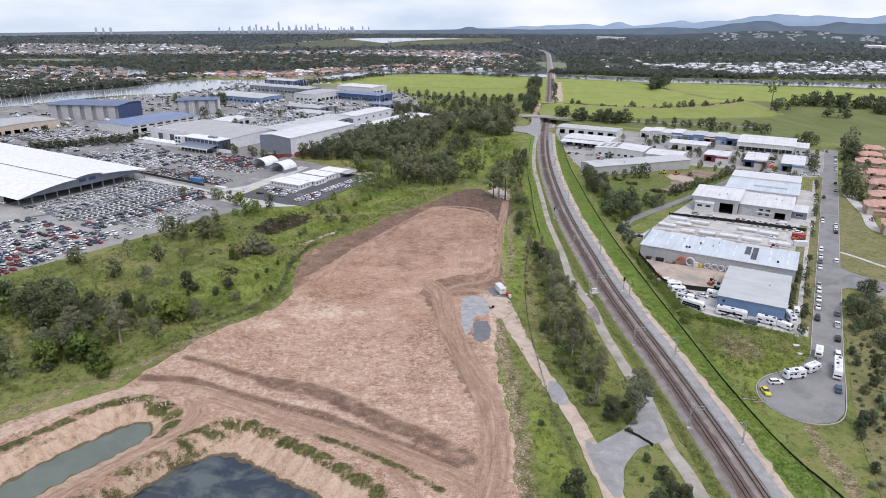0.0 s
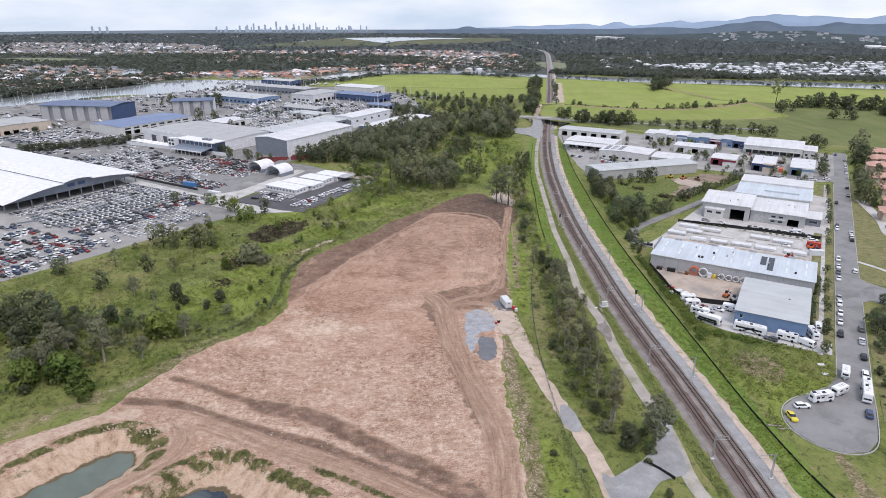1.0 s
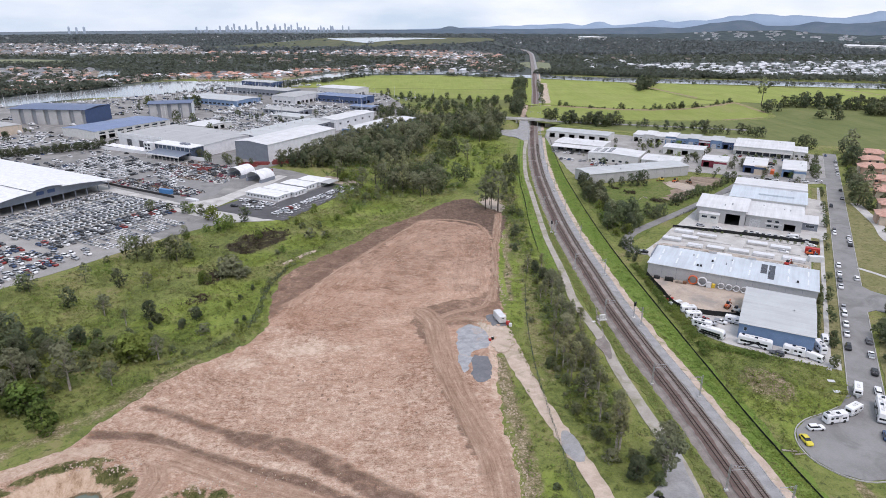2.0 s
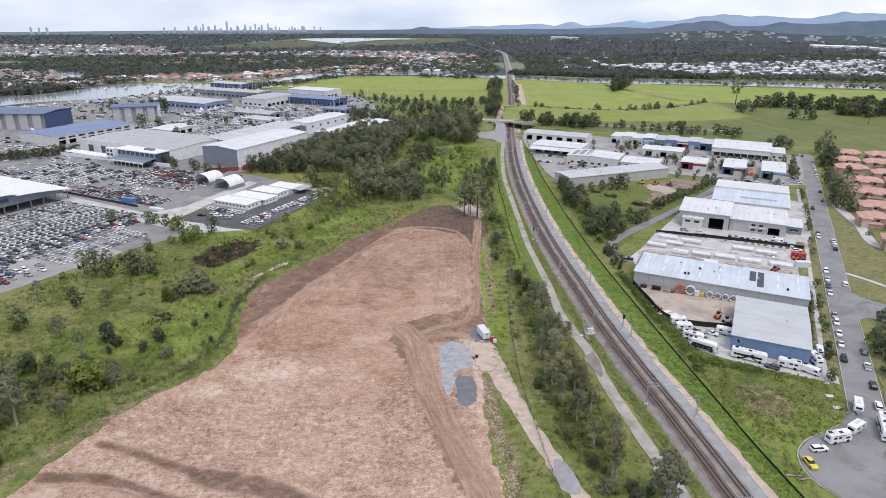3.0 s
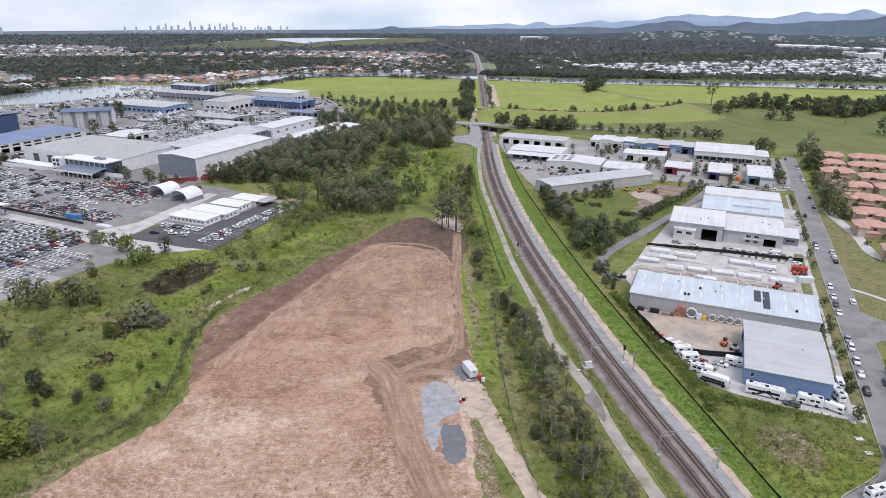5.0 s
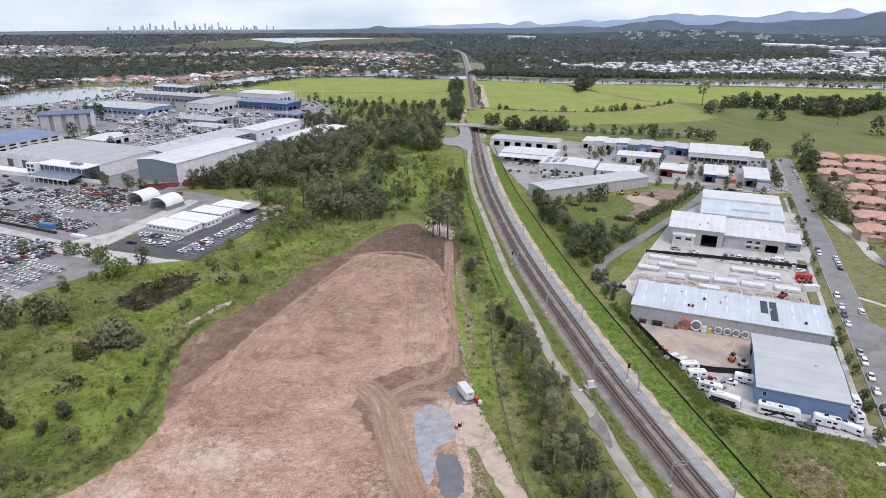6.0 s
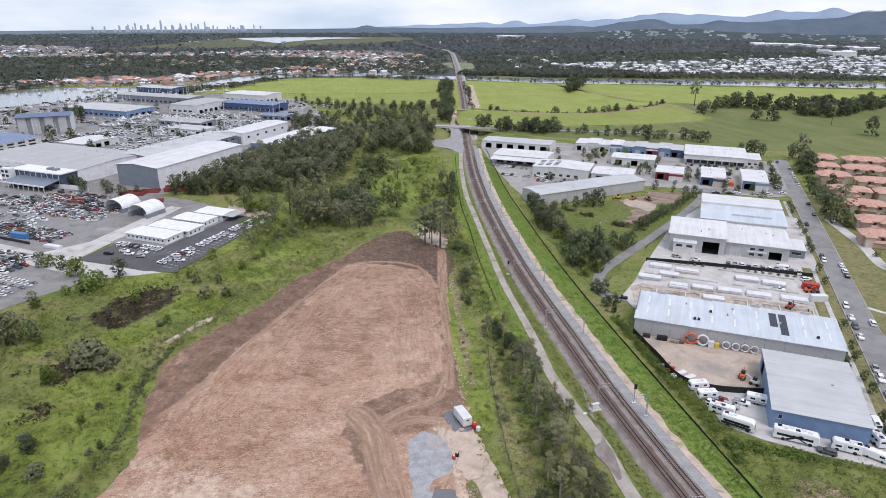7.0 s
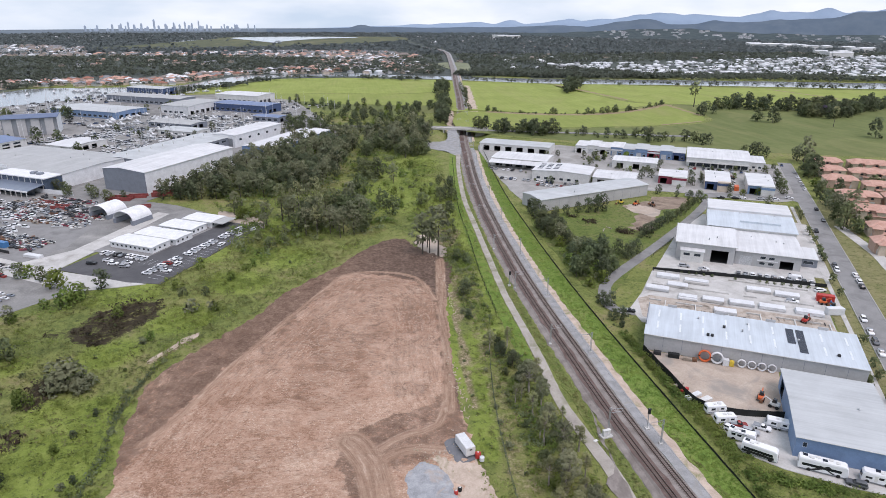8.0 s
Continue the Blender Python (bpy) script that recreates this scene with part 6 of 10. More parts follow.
b = building("small_factory", at_est(-218, 346), 56, 20, 5.8, OFFWHITE, ROOF_GREY, "long low factory with pale metal roof", 0.8, "x", 0.5, holes=tuple(("s", 3 + 9 * k, 5, 0.1, 3.8) for k in range(6)), vents=2, category="factory")
b = building("small_factory", at_est(-194, 298), 40, 24, 5.6, OFFWHITE, ROOF_WHITE, "white-roofed factory with open bays", 0.7, "x", 0.5, holes=tuple(("s", 3 + 7.4 * k, 5, 0.1, 3.4) for k in range(5)), vents=2, category="factory")
part("lean_to", Geo().prism([(-8, 3.6), (0, 4.8), (0, 5.0), (-8, 3.8)], 0, 40, "x"), ROOF_WHITE, b)
for k in range(6):
    part("post", Geo().box(k * 7.8 + 0.2, -7.8, 0, k * 7.8 + 0.45, -7.55, 3.6), GREYWALL, b)
b = building("small_factory", at_est(-157, 267), 37, 24, 6.4, OFFWHITE, ROOF_WHITE_V, "white factory with rows of solar panels on its roof", 1.0, "y", 0.5, windows=tuple(("s", 3 + 5 * k, 2.4, 1, 1.6) for k in range(6)), doors=(("w", 4, 4, 0.1, 4),), category="factory")
for i in range(3):
    for j in range(4):
        ob = part("solar_panel", Geo().box(0, 0, 0.08, 3.4, 2.2, 0.12), SOLAR, b)
        ob.matrix_basis = pose(2.2 + i * 5.2, 5 + j * 4.2, 6.45 + (2.2 + i * 5.2) * 0.054, 0, -3.1)
b = building("small_factory", at_est(-118, 268), 26, 22, 5.2, OFFWHITE, ROOF_WHITE, "white-roofed factory unit with open loading bays", 0.6, "x", 0.5, holes=(("s", 3, 4.5, 0.1, 3.6), ("s", 12, 4.5, 0.1, 3.6)), vents=1, category="factory")
b = building("small_factory", at_est(-112, 322), 30, 18, 5.4, OFFWHITE, ROOF_WHITE, "white-roofed factory unit with open loading bays", 0.6, "x", 0.5, holes=(("s", 3, 4.5, 0.1, 3.6), ("s", 14, 4.5, 0.1, 3.6)), vents=1, category="factory")

# left side: boat works and storage
b = building("tall_shed", at_est(-395, 146), 32.5, 81, 13.2, WHITEWALL, ROOF_WHITE, "tall shed with grey front, white side and white metal roof", 1.4, "y", 0.42, holes=(("e", 14, 3, 0.2, 3.4), ("e", 52, 3, 0.2, 3.4)), vents=0, wall_mats={"s": GREYWALL, "w": GREYWALL})
part("gable_front", Geo().prism([(0.02, 13.2), (13.6, 14.5), (32.4, 13.2)], -0.06, -0.004, "y"), GREYWALL, b)
b = building("boat_shed", at_est(-440, 186), 33, 100, 8.4, GREYWALL, ROOF_GREY, "long boat shed with pale grey roof", 1.2, "y", 0.5, windows=tuple(("e", 4 + k * 8, 5, 5, 1.6) for k in range(11)), vents=0)
for k in range(9):
    part("roof_fin", Geo().box(16.2, 6 + k * 11, 9.7, 16.8, 6.4 + k * 11, 11.4), OFFWHITE, b)
b = building("white_hall", at_est(-423, 278), 22, 64, 10, WHITEWALL, ROOF_WHITE, "tall white hall with two grey roller doors", 0.9, "y", 0.5, doors=(("s", 1.5, 8, 0.1, 7.2), ("s", 12, 8, 0.1, 7.2)), windows=tuple(("e", 6 + k * 12, 3, 5, 1.8) for k in range(5)), door_mat=GREYROLLER)
b = building("low_hall", at_est(-382, 262), 27, 86, 6.4, BLUEWALL, ROOF_WHITE, "low hall with white roof and blue front", 0.8, "y", 0.5, windows=tuple(("e", 4 + k * 9, 4, 2, 1.6) for k in range(9)))
b = building("white_workshop", at_est(-520, 138), 100, 58, 8.6, WHITEWALL, ROOF_DULL, "white workshop with grey roof, roller doors and glazed office wing", 1.0, "x", 0.5, doors=tuple(("s", x, 6, 0.1, 5.6) for x in (10, 25, 33.5, 42)), door_mat=paint("dark_roller_door", (0.11, 0.115, 0.125), 0.5), vents=4)
part("front_parapet", Geo().box(-0.3, -0.32, 5.9, 53, -0.01, 10.4), WHITEWALL, b, "white parapet over the doors")
for x in (23, 31.4, 39.9, 48.4):
    part("pier", Geo().box(x, -0.5, 0.05, x + 1.7, -0.01, 5.9), WHITEWALL, b)
TINT = paint("tinted_glass_wall", (0.085, 0.115, 0.165), 0.2, 0, 0.2, 3.0, 0.5)
part("office_wing", Geo().box(57, -12, 0.05, 99.5, -0.03, 8.4), TINT, b, "blue-grey glazed office wing")
part("office_roof", Geo().box(56.4, -12.8, 8.4, 100.2, 0.2, 9.0), WHITEWALL, b)
for k in range(9):
    part("mullion", Geo().box(58.5 + k * 4.9, -12.2, 0.1, 58.9 + k * 4.9, -12.005, 8.35), OFFWHITE, b)
part("spandrel", Geo().box(57, -12.16, 4.1, 99.5, -12.003, 4.9), GREYWALL, b)
for k in range(2):
    part("plant_box", Geo().box(82 + k * 5, -7, 9.0, 85.5 + k * 5, -4, 10.3), GREYWALL, b)
part("stair_tower", Geo().box(52.6, -16.5, 0.05, 60.5, -12.3, 9.6), WHITEWALL, b, "white stair tower with dark windows")
for z in (1.2, 4.2, 7.0):
    for x in (53.6, 57.2):
        part("tower_window", Geo().box(x, -16.58, z, x + 2.4, -16.505, z + 1.7), WINGLASS, b)
part("awning", Geo().prism([(-24, 3.6), (-12.3, 5.2), (-12.3, 5.5), (-24, 3.9)], 64, 99.5, "x"), paint("canopy_glass", (0.16, 0.195, 0.25), 0.3), b, "tinted sloping canopy")
part("awning_rim", Geo().box(63.6, -24.5, 3.2, 99.9, -24.02, 4.0), WHITEWALL, b)
for k in range(9):
    part("awning_post", Geo().box(64.2 + k * 4.35, -24.4, 0.05, 64.5 + k * 4.35, -24.1, 3.2), OFFWHITE, b)
part("shopfront", Geo().box(64, -19.2, 0.05, 99, -18.9, 3.4), WINGLASS, b, "dark glazed shopfront under the canopy")
for k in range(8):
    sg = Geo().add([(k * 7, -9, 2.6), (k * 7 + 6.8, -9, 2.6), (k * 7 + 6.8, -17, 2.6), (k * 7, -17, 2.6), (k * 7 + 3.4, -13, 4.4)], [(0, 1, 4), (1, 2, 4), (2, 3, 4), (3, 0, 4), (3, 2, 1, 0)])
    part("shade_sail", sg, WHITEWALL, b, "white peaked shade sail")


def boat_store(u, v, L, W, h, bays, roof, label, grp, turn):
    """A tall dry-stack boat store: bays of pale doors between dark gaps under one roof."""
    t = thing("boat_store", label, "boat store", at_est(u, v) @ pose(0, 0, 0, 0, 0, turn), grp)
    part("wall", Geo().box(0, 1.2, 0, L, W, h), GREYROLLER, t)
    for k in range(bays):
        w = L / bays
        part("bay_door", Geo().box(k * w + w * 0.1, 0.0, 0.1, k * w + w * 0.72, 1.15, h - 0.6), TILTUP, t)
    part("end_wall", Geo().box(L + 0.02, 0, 0, L + 0.3, W, h), WHITEWALL if L < 60 else NAVY, t)
    part("roof", Geo().prism([(-1.5, h - 0.1), (W * 0.5, h + 1.2), (W + 1, h - 0.1), (W + 1, h + 0.1), (W * 0.5, h + 1.5), (-1.5, h + 0.15)], -1, L + 1, "x"), roof, t)


boat_store(-614, 242, 42, 27, 15, 4, ROOF_SLATE, "tall dry-stack boat store with pale doors", "boat stores", 44)
boat_store(-704, 154, 78, 42, 15, 6, ROOF_SLATE, "blue-roofed boat store with tall pale doors", "boat stores", 23)
b = building("blue_hall", at_est(-598, 139), 45, 78, 7.6, OFFWHITE, ROOF_BLUE, "blue-roofed hall with open bays", 0.9, "y", 0.5, holes=tuple(("e", 4 + k * 9, 6, 0.2, 3.4) for k in range(8)), windows=tuple(("e", 4 + k * 9, 6, 4.6, 1.6) for k in range(8)))
# great curved-roof shed: two wings under a raised crest
t = thing("arched_shed", "great shed with white curved roofs, raised crest and grey gable", "warehouse", at_est(-600, -41))
L, W = 203, 82
front = [(34 * i / 8, 5.6 + 4.2 * math.sin(math.pi / 2 * i / 8)) for i in range(9)]
crest = [(34 + 17 * i / 6, 10.5 + 0.9 * math.sin(math.pi * i / 6)) for i in range(7)]
back = [(51, 9.7), (62, 9.0), (72, 7.8), (83, 6.3)]
part("front_roof", Geo().prism([(-1.5, 5.3)] + front + [(a, z - 0.3) for a, z in front[::-1]], -2, L + 3, "x"), WHITEWALL, t, "white curved roof sheeting")
part("crest_roof", Geo().prism([(33.4, 10.4)] + crest + [(51.6, 10.4)] + [(a, z - 0.3) for a, z in crest[::-1]], -2, L + 3, "x"), WHITEWALL, t)
part("back_roof", Geo().prism(back + [(a, z - 0.3) for a, z in back[::-1]], -2, L + 3, "x"), WHITEWALL, t)
part("clerestory", Geo().box(-1, 34.02, 9.55, L + 1.4, 34.3, 10.38), GREYROLLER, t, "dark strip of clerestory glazing")
part("clerestory", Geo().box(-1, 50.7, 9.8, L + 1.4, 50.98, 10.38), GREYROLLER, t)
part("gable", Geo().prism([(0.3, 4.4)] + [(a, z - 0.32) for a, z in front] + [(a, z - 0.32) for a, z in crest] + [(a, z - 0.32) for a, z in back[:-1]] + [(82, 4.4)], L - 0.3, L, "x"), GREYWALL, t)
part("wall", Geo().box(0, 0.1, 0, L - 16, 0.4, 5.2), TILTUP, t)
part("wall_door", Geo().box(L - 40, 0.0, 0.1, L - 34, 0.08, 4.0), DARKIN, t)
part("wall_door", Geo().box(L - 70, 0.0, 0.1, L - 64, 0.08, 4.0), DARKIN, t)
# near-black wall stands in for shade deep in the open bay
part("back_wall", Geo().box(L - 16, 0.5, 0, L - 15.7, W - 0.5, 5.2), DARKIN, t)
for j in range(12):
    part("column", Geo().box(L - 0.6, 0.3 + j * (W - 1) / 11, 0, L - 0.1, 0.8 + j * (W - 1) / 11, 4.4), GREYWALL, t)
for j in range(2):
    part("louvre", Geo().box(L + 0.004, 37 + j * 6.4, 6.6, L + 0.08, 41.4 + j * 6.4, 8.6), NAVY, t)
# portable site offices
for u, v, L, W in ((-310, 69.5, 25, 11), (-308, 82, 25, 11), (-306, 96, 20, 11), (-303, 109, 18, 11)):
    b = building("site_office", at_est(u, v), L, W, 3.0, WHITEWALL, WHITEWALL, "white portable site office with a row of small windows", 0.25, "x", 0.5, windows=tuple(("s", 1.2 + k * 2.6, 1.2, 1.0, 1.1) for k in range(int(L / 2.7))) + tuple(("e", 1 + k * 3, 1.2, 1.0, 1.1) for k in range(3)), category="site office")
part("veranda", Geo().box(18, 0, 2.7, 25, 11, 2.9), ROOF_DULL, b)
for u, v in ((-357, 100), (-337, 97)):
    t = thing("shelter", "white fabric arched shelter", "shelter", at_est(u, v), "fabric shelters")
    arc = [(6.5 - 6.5 * math.cos(math.pi * i / 12), 2.4 + 4.6 * math.sin(math.pi * i / 12)) for i in range(13)]
    part("canopy", Geo().prism(arc + [(a * 0.98 + 0.13, z - 0.12) for a, z in arc[::-1]], 0, 13, "y"), WHITEWALL, t)
    part("container_base", Geo().box(-0.2, 0, 0, 1.6, 13, 2.4), GREYWALL, t)
    part("container_base", Geo().box(11.4, 0, 0, 13.2, 13, 2.4), GREYWALL, t)
# marina buildings
for u, v, L, W, hh, wm, rm in ((-690, 350, 90, 40, 7, BLUEWALL, ROOF_GREY), (-590, 400, 36, 56, 9, WHITE, ROOF_DULL), (-555, 440, 70, 26, 8, NAVY, ROOF_BLUE), (-720, 450, 110, 26, 8, GREYWALL, ROOF_DULL),
                               (-600, 500, 60, 34, 9, OFFWHITE, ROOF_WHITE), (-540, 330, 50, 22, 5, GREYWALL, ROOF_DULL), (-500, 300, 40, 20, 5, OFFWHITE, ROOF_GREY), (-530, 215, 26, 34, 5, OFFWHITE, ROOF_WHITE),
                               (-690, 60, 46, 70, 8, CREAM, ROOF_DULL), (-470, 395, 30, 16, 5, GREYWALL, ROOF_BLUE), (-760, 520, 60, 24, 8, NAVY, ROOF_GREY)):
    building("marina_building", at_est(u, v), L, W, hh, wm, rm, "marina building with metal roof and glazed front", 0.8, "x", 0.5, windows=tuple(("s", 3 + k * 7, 4.5, 1.2, 2.2) for k in range(int(L / 7.5))), holes=tuple(("e", 3 + k * 8, 5, 0.2, 3.4) for k in range(int(W / 9))), category="marina building")

# ---- vehicles ----
def loft(g, lower, upper):
    """A closed block between two outlines of equal length."""
    n = len(lower)
    return g.add(list(lower) + list(upper), [tuple(range(n - 1, -1, -1)), tuple(range(n, 2 * n))] + [(i, (i + 1) % n, (i + 1) % n + n, i + n) for i in range(n)])


def rect(x0, x1, y, z, cut=0.25):
    return [(x0 + cut, -y, z), (x1 - cut, -y, z), (x1, -y + cut, z), (x1, y - cut, z), (x1 - cut, y, z), (x0 + cut, y, z), (x0, y - cut, z), (x0, -y + cut, z)]


def stack(levels):
    g = Geo()
    n = len(levels[0])
    for lv in levels:
        g.v += lv
    g.f.append(tuple(range(n - 1, -1, -1)))
    for k in range(len(levels) - 1):
        g.f += [(k * n + i, k * n + (i + 1) % n, (k + 1) * n + (i + 1) % n, (k + 1) * n + i) for i in range(n)]
    g.f.append(tuple(range((len(levels) - 1) * n, len(levels) * n)))
    return g


WHEEL = Geo().tube((0, -0.11, 0), (0, 0.11, 0), 0.33, None, 10).mesh("wheel", TYRE)
BIGWHEEL = Geo().tube((0, -0.15, 0), (0, 0.15, 0), 0.48, None, 10).mesh("wheel", TYRE)


def wheels(t, xs_, y, mesh, z):
    for x in xs_:
        for s in (-1, 1):
            ob = part("wheel", mesh, None, t)
            ob.location = (x, s * y, z)


PROTO = {}


def place(key, maker, m):
    """Builds a thing once at m, and copies it from then on."""
    if key not in PROTO:
        PROTO[key] = maker()
        PROTO[key].matrix_basis = m
        return PROTO[key]
    return copy_thing(PROTO[key], m)


def make_car(col, shape):
    t = thing("car", "%s parked %s" % (col, {"sedan": "sedan with dark windows", "wagon": "station wagon with dark windows", "ute": "utility with an open tray"}[shape]), "car", None, "parked cars")
    pm = CAR_COLS[col]
    part("body", stack([rect(-2.2, 2.2, 0.84, 0.24), rect(-2.28, 2.28, 0.9, 0.5), rect(-2.25, 2.22, 0.88, 0.8), rect(-2.15, 2.0, 0.82, 0.95)]), pm, t)
    x0, x1, a, b = {"sedan": (-1.75, 0.95, 0.55, 0.75), "wagon": (-2.1, 0.95, 0.2, 0.7), "ute": (-0.45, 1.0, 0.15, 0.6)}[shape]
    part("glasshouse", stack([rect(x0, x1, 0.8, 0.93, 0.15), rect(x0 + a, x1 - b, 0.64, 1.42, 0.15)]), CARGLASS, t)
    part("roof", stack([rect(x0 + a - 0.04, x1 - b + 0.04, 0.67, 1.425, 0.15), rect(x0 + a + 0.05, x1 - b - 0.05, 0.6, 1.48, 0.15)]), pm, t)
    if shape == "ute":
        part("tray", Geo().box(-2.2, -0.88, 0.955, -0.55, 0.88, 1.15), GREYROLLER, t)
    wheels(t, (-1.35, 1.38), 0.82, WHEEL, 0.33)
    return t


def car(m, col="white", shape="sedan"):
    return place(("car", col, shape), lambda: make_car(col, shape), m)


def make_van(kind):
    lab = {"van": "white parked delivery van", "camper": "white camper van with roof hatch", "bus": "white coach motorhome with a dark swoosh", "darkbus": "white and black motorhome bus"}[kind]
    L, W, hh = {"van": (5.4, 1.0, 2.3), "camper": (6.8, 1.12, 2.9), "bus": (10.6, 1.22, 3.3), "darkbus": (8.4, 1.2, 3.1)}[kind]
    t = thing("motorhome" if kind != "van" else "van", lab, "motorhome" if kind != "van" else "van")
    h2 = L / 2
    part("body", stack([rect(-h2, h2, W * 0.97, 0.35, 0.15), rect(-h2, h2, W, 1.2, 0.15), rect(-h2, h2 - 0.25, W, hh - 0.35, 0.2), rect(-h2 + 0.1, h2 - 0.6, W * 0.9, hh, 0.3)]), CAR_COLS["white"], t)
    band = Geo().box(-h2 * 0.85, -W - 0.015, 1.35, h2 * 0.72, W + 0.015, 2.05) if kind in ("bus", "darkbus") else Geo().box(h2 * 0.35, -W - 0.015, 1.3, h2 * 0.75, W + 0.015, 1.85)
    part("side_window", band, CARGLASS, t, "dark tinted side windows")
    part("windscreen", stack([rect(h2 - 0.35, h2 + 0.02, W * 0.86, 1.25, 0.05), rect(h2 - 0.55, h2 - 0.15, W * 0.84, 2.1, 0.05)]), CARGLASS, t)
    if kind == "bus":
        part("swoosh", Geo().prism([(-3.0, 0.5), (-1.8, 0.5), (1.6, 2.2), (1.0, 2.5)], -W - 0.03, -W - 0.012, "y"), BLACKMESH, t, "black curved stripe")
        part("swoosh", Geo().prism([(2.0, 0.6), (2.8, 0.6), (-0.4, 2.2), (-0.9, 2.2)], -W - 0.03, -W - 0.012, "y"), BLACKMESH, t, "black curved stripe")
    if kind == "darkbus":
        part("stripe", Geo().box(-h2 * 0.95, -W - 0.02, 0.6, h2 * 0.8, W + 0.02, 1.3), BLACKMESH, t, "black lower side panel")
    part("skirt", stack([rect(-h2 + 0.2, h2 - 0.15, W * 0.99, 0.28, 0.15), rect(-h2 + 0.2, h2 - 0.15, W + 0.012, 0.5, 0.15)]), GREYROLLER, t, "grey lower skirt")
    part("rear_window", Geo().box(-h2 - 0.02, -W * 0.6, 1.5, -h2 + 0.1, W * 0.6, 2.1), CARGLASS, t)
    part("bumper", Geo().box(h2 - 0.1, -W * 0.9, 0.4, h2 + 0.1, W * 0.9, 0.65), GREYROLLER, t)
    if kind == "camper":
        for x in (-2.5, -1.1):
            part("cabin_window", Geo().box(x, -W - 0.018, 1.55, x + 1.0, W + 0.018, 2.15), CARGLASS, t)
        part("door", Geo().box(0.1, -W - 0.012, 0.55, 0.75, W + 0.012, 2.3), OFFWHITE, t)
        part("awning", Geo().box(-2.6, -W - 0.16, hh - 0.42, 1.0, -W - 0.01, hh - 0.26), GREYROLLER, t, "rolled grey awning")
        part("overcab", stack([rect(h2 - 1.5, h2 - 0.25, W * 0.98, hh - 0.72, 0.2), rect(h2 - 1.5, h2 - 0.45, W * 0.94, hh + 0.03, 0.25)]), CAR_COLS["white"], t, "white over-cab moulding")
    for k in range({"van": 1, "camper": 4, "bus": 6, "darkbus": 3}[kind]):
        ob = part("roof_unit", Geo().box(-0.5, -0.4, 0, 0.5, 0.4, 0.22), SOLAR if k % 3 == 0 else OFFWHITE, t)
        ob.location = (-h2 * 0.75 + k * h2 * 0.26, 0.3 * (-1) ** k, hh - 0.02)
    wheels(t, (-h2 * 0.55, h2 * 0.62), W * 0.9, BIGWHEEL if kind != "van" else WHEEL, 0.46 if kind != "van" else 0.33)
    return t


def van(m, kind="van"):
    return place(("van", kind), lambda: make_van(kind), m)


def make_caravan():
    t = thing("caravan", "white caravan with dark window and roof hatch", "caravan", None, "parked caravans")
    part("body", stack([rect(-2.8, 2.5, 1.12, 0.55, 0.15), rect(-2.9, 2.9, 1.15, 1.4, 0.15), rect(-2.8, 2.5, 1.12, 2.6, 0.15), rect(-2.5, 2.2, 1.0, 2.75, 0.2)]), CAR_COLS["white"], t)
    part("stripe", Geo().box(-2.6, -1.165, 0.8, 2.4, 1.165, 1.05), GREYROLLER, t)
    part("side_window", Geo().box(-1.8, -1.17, 1.5, -0.6, 1.17, 2.1), CARGLASS, t)
    part("rear_window", Geo().box(-2.93, -0.7, 1.5, -2.75, 0.7, 2.1), CARGLASS, t)
    part("front_window", Geo().box(2.6, -0.75, 1.6, 2.86, 0.75, 2.15), CARGLASS, t)
    part("side_window", Geo().box(0.9, -1.17, 1.55, 1.9, 1.17, 2.1), CARGLASS, t)
    part("door", Geo().box(-0.3, -1.175, 0.75, 0.4, 1.175, 2.3), OFFWHITE, t)
    part("air_conditioner", Geo().box(0.5, -0.45, 2.72, 1.4, 0.45, 2.95), OFFWHITE, t)
    part("roof_hatch", Geo().box(-0.8, -0.35, 2.74, 0.0, 0.35, 2.9), OFFWHITE, t)
    part("drawbar", Geo().prism([(2.5, -0.5), (4.0, 0.0), (2.5, 0.5)], 0.5, 0.6, "z"), STEEL, t)
    wheels(t, (-0.5, 0.35), 1.0, WHEEL, 0.33)
    return t


def caravan(m):
    return place("caravan", make_caravan, m)


def on(u, v, turn=0.0, z=0.13):
    return EST @ pose(u, v, z, 0, 0, turn)


# vehicles of the yard south of the blue shed
van(on(-26.2, 13.6, -4), "bus")
van(on(-39.8, 14.6, -14), "darkbus")
van(on(-14.8, 13.8, 176), "camper")
van(on(-7.2, 21.0, 112), "camper")
van(on(-8.6, 13.0, -22), "van")
van(on(-5.6, 28.0, 95), "van")
van(on(-43.6, 19.6, -10), "camper")
caravan(on(-34.3, 28.6, -4))
caravan(on(-47.4, 26.0, 24))
caravan(on(-49.8, 30.2, 28))
for u, v, c, s, a in ((-44.0, 25.8, "red", "ute", 10), (-38.2, 26.6, "white", "ute", -12), (-41.2, 23.6, "silver", "wagon", -8), (-19.4, 10.9, "grey", "wagon", 172), (-45.6, 22.9, "white", "wagon", -20), (-36.2, 30.8, "white", "ute", 75)):
    car(on(u, v, a), c, s)
# the turning circle and the street
car(on(-10.9, -35.6, -62, 0.11), "yellow", "sedan")
car(on(-8.6, -28.3, 32, 0.11), "white", "wagon")
van(on(-4.0, -21.9, 40, 0.11), "camper")
caravan(on(0.6, -15.0, 58, 0.11))
caravan(on(2.2, -3.0, -92, 0.11))
van(on(7.4, -12.0, -90, 0.11), "bus")
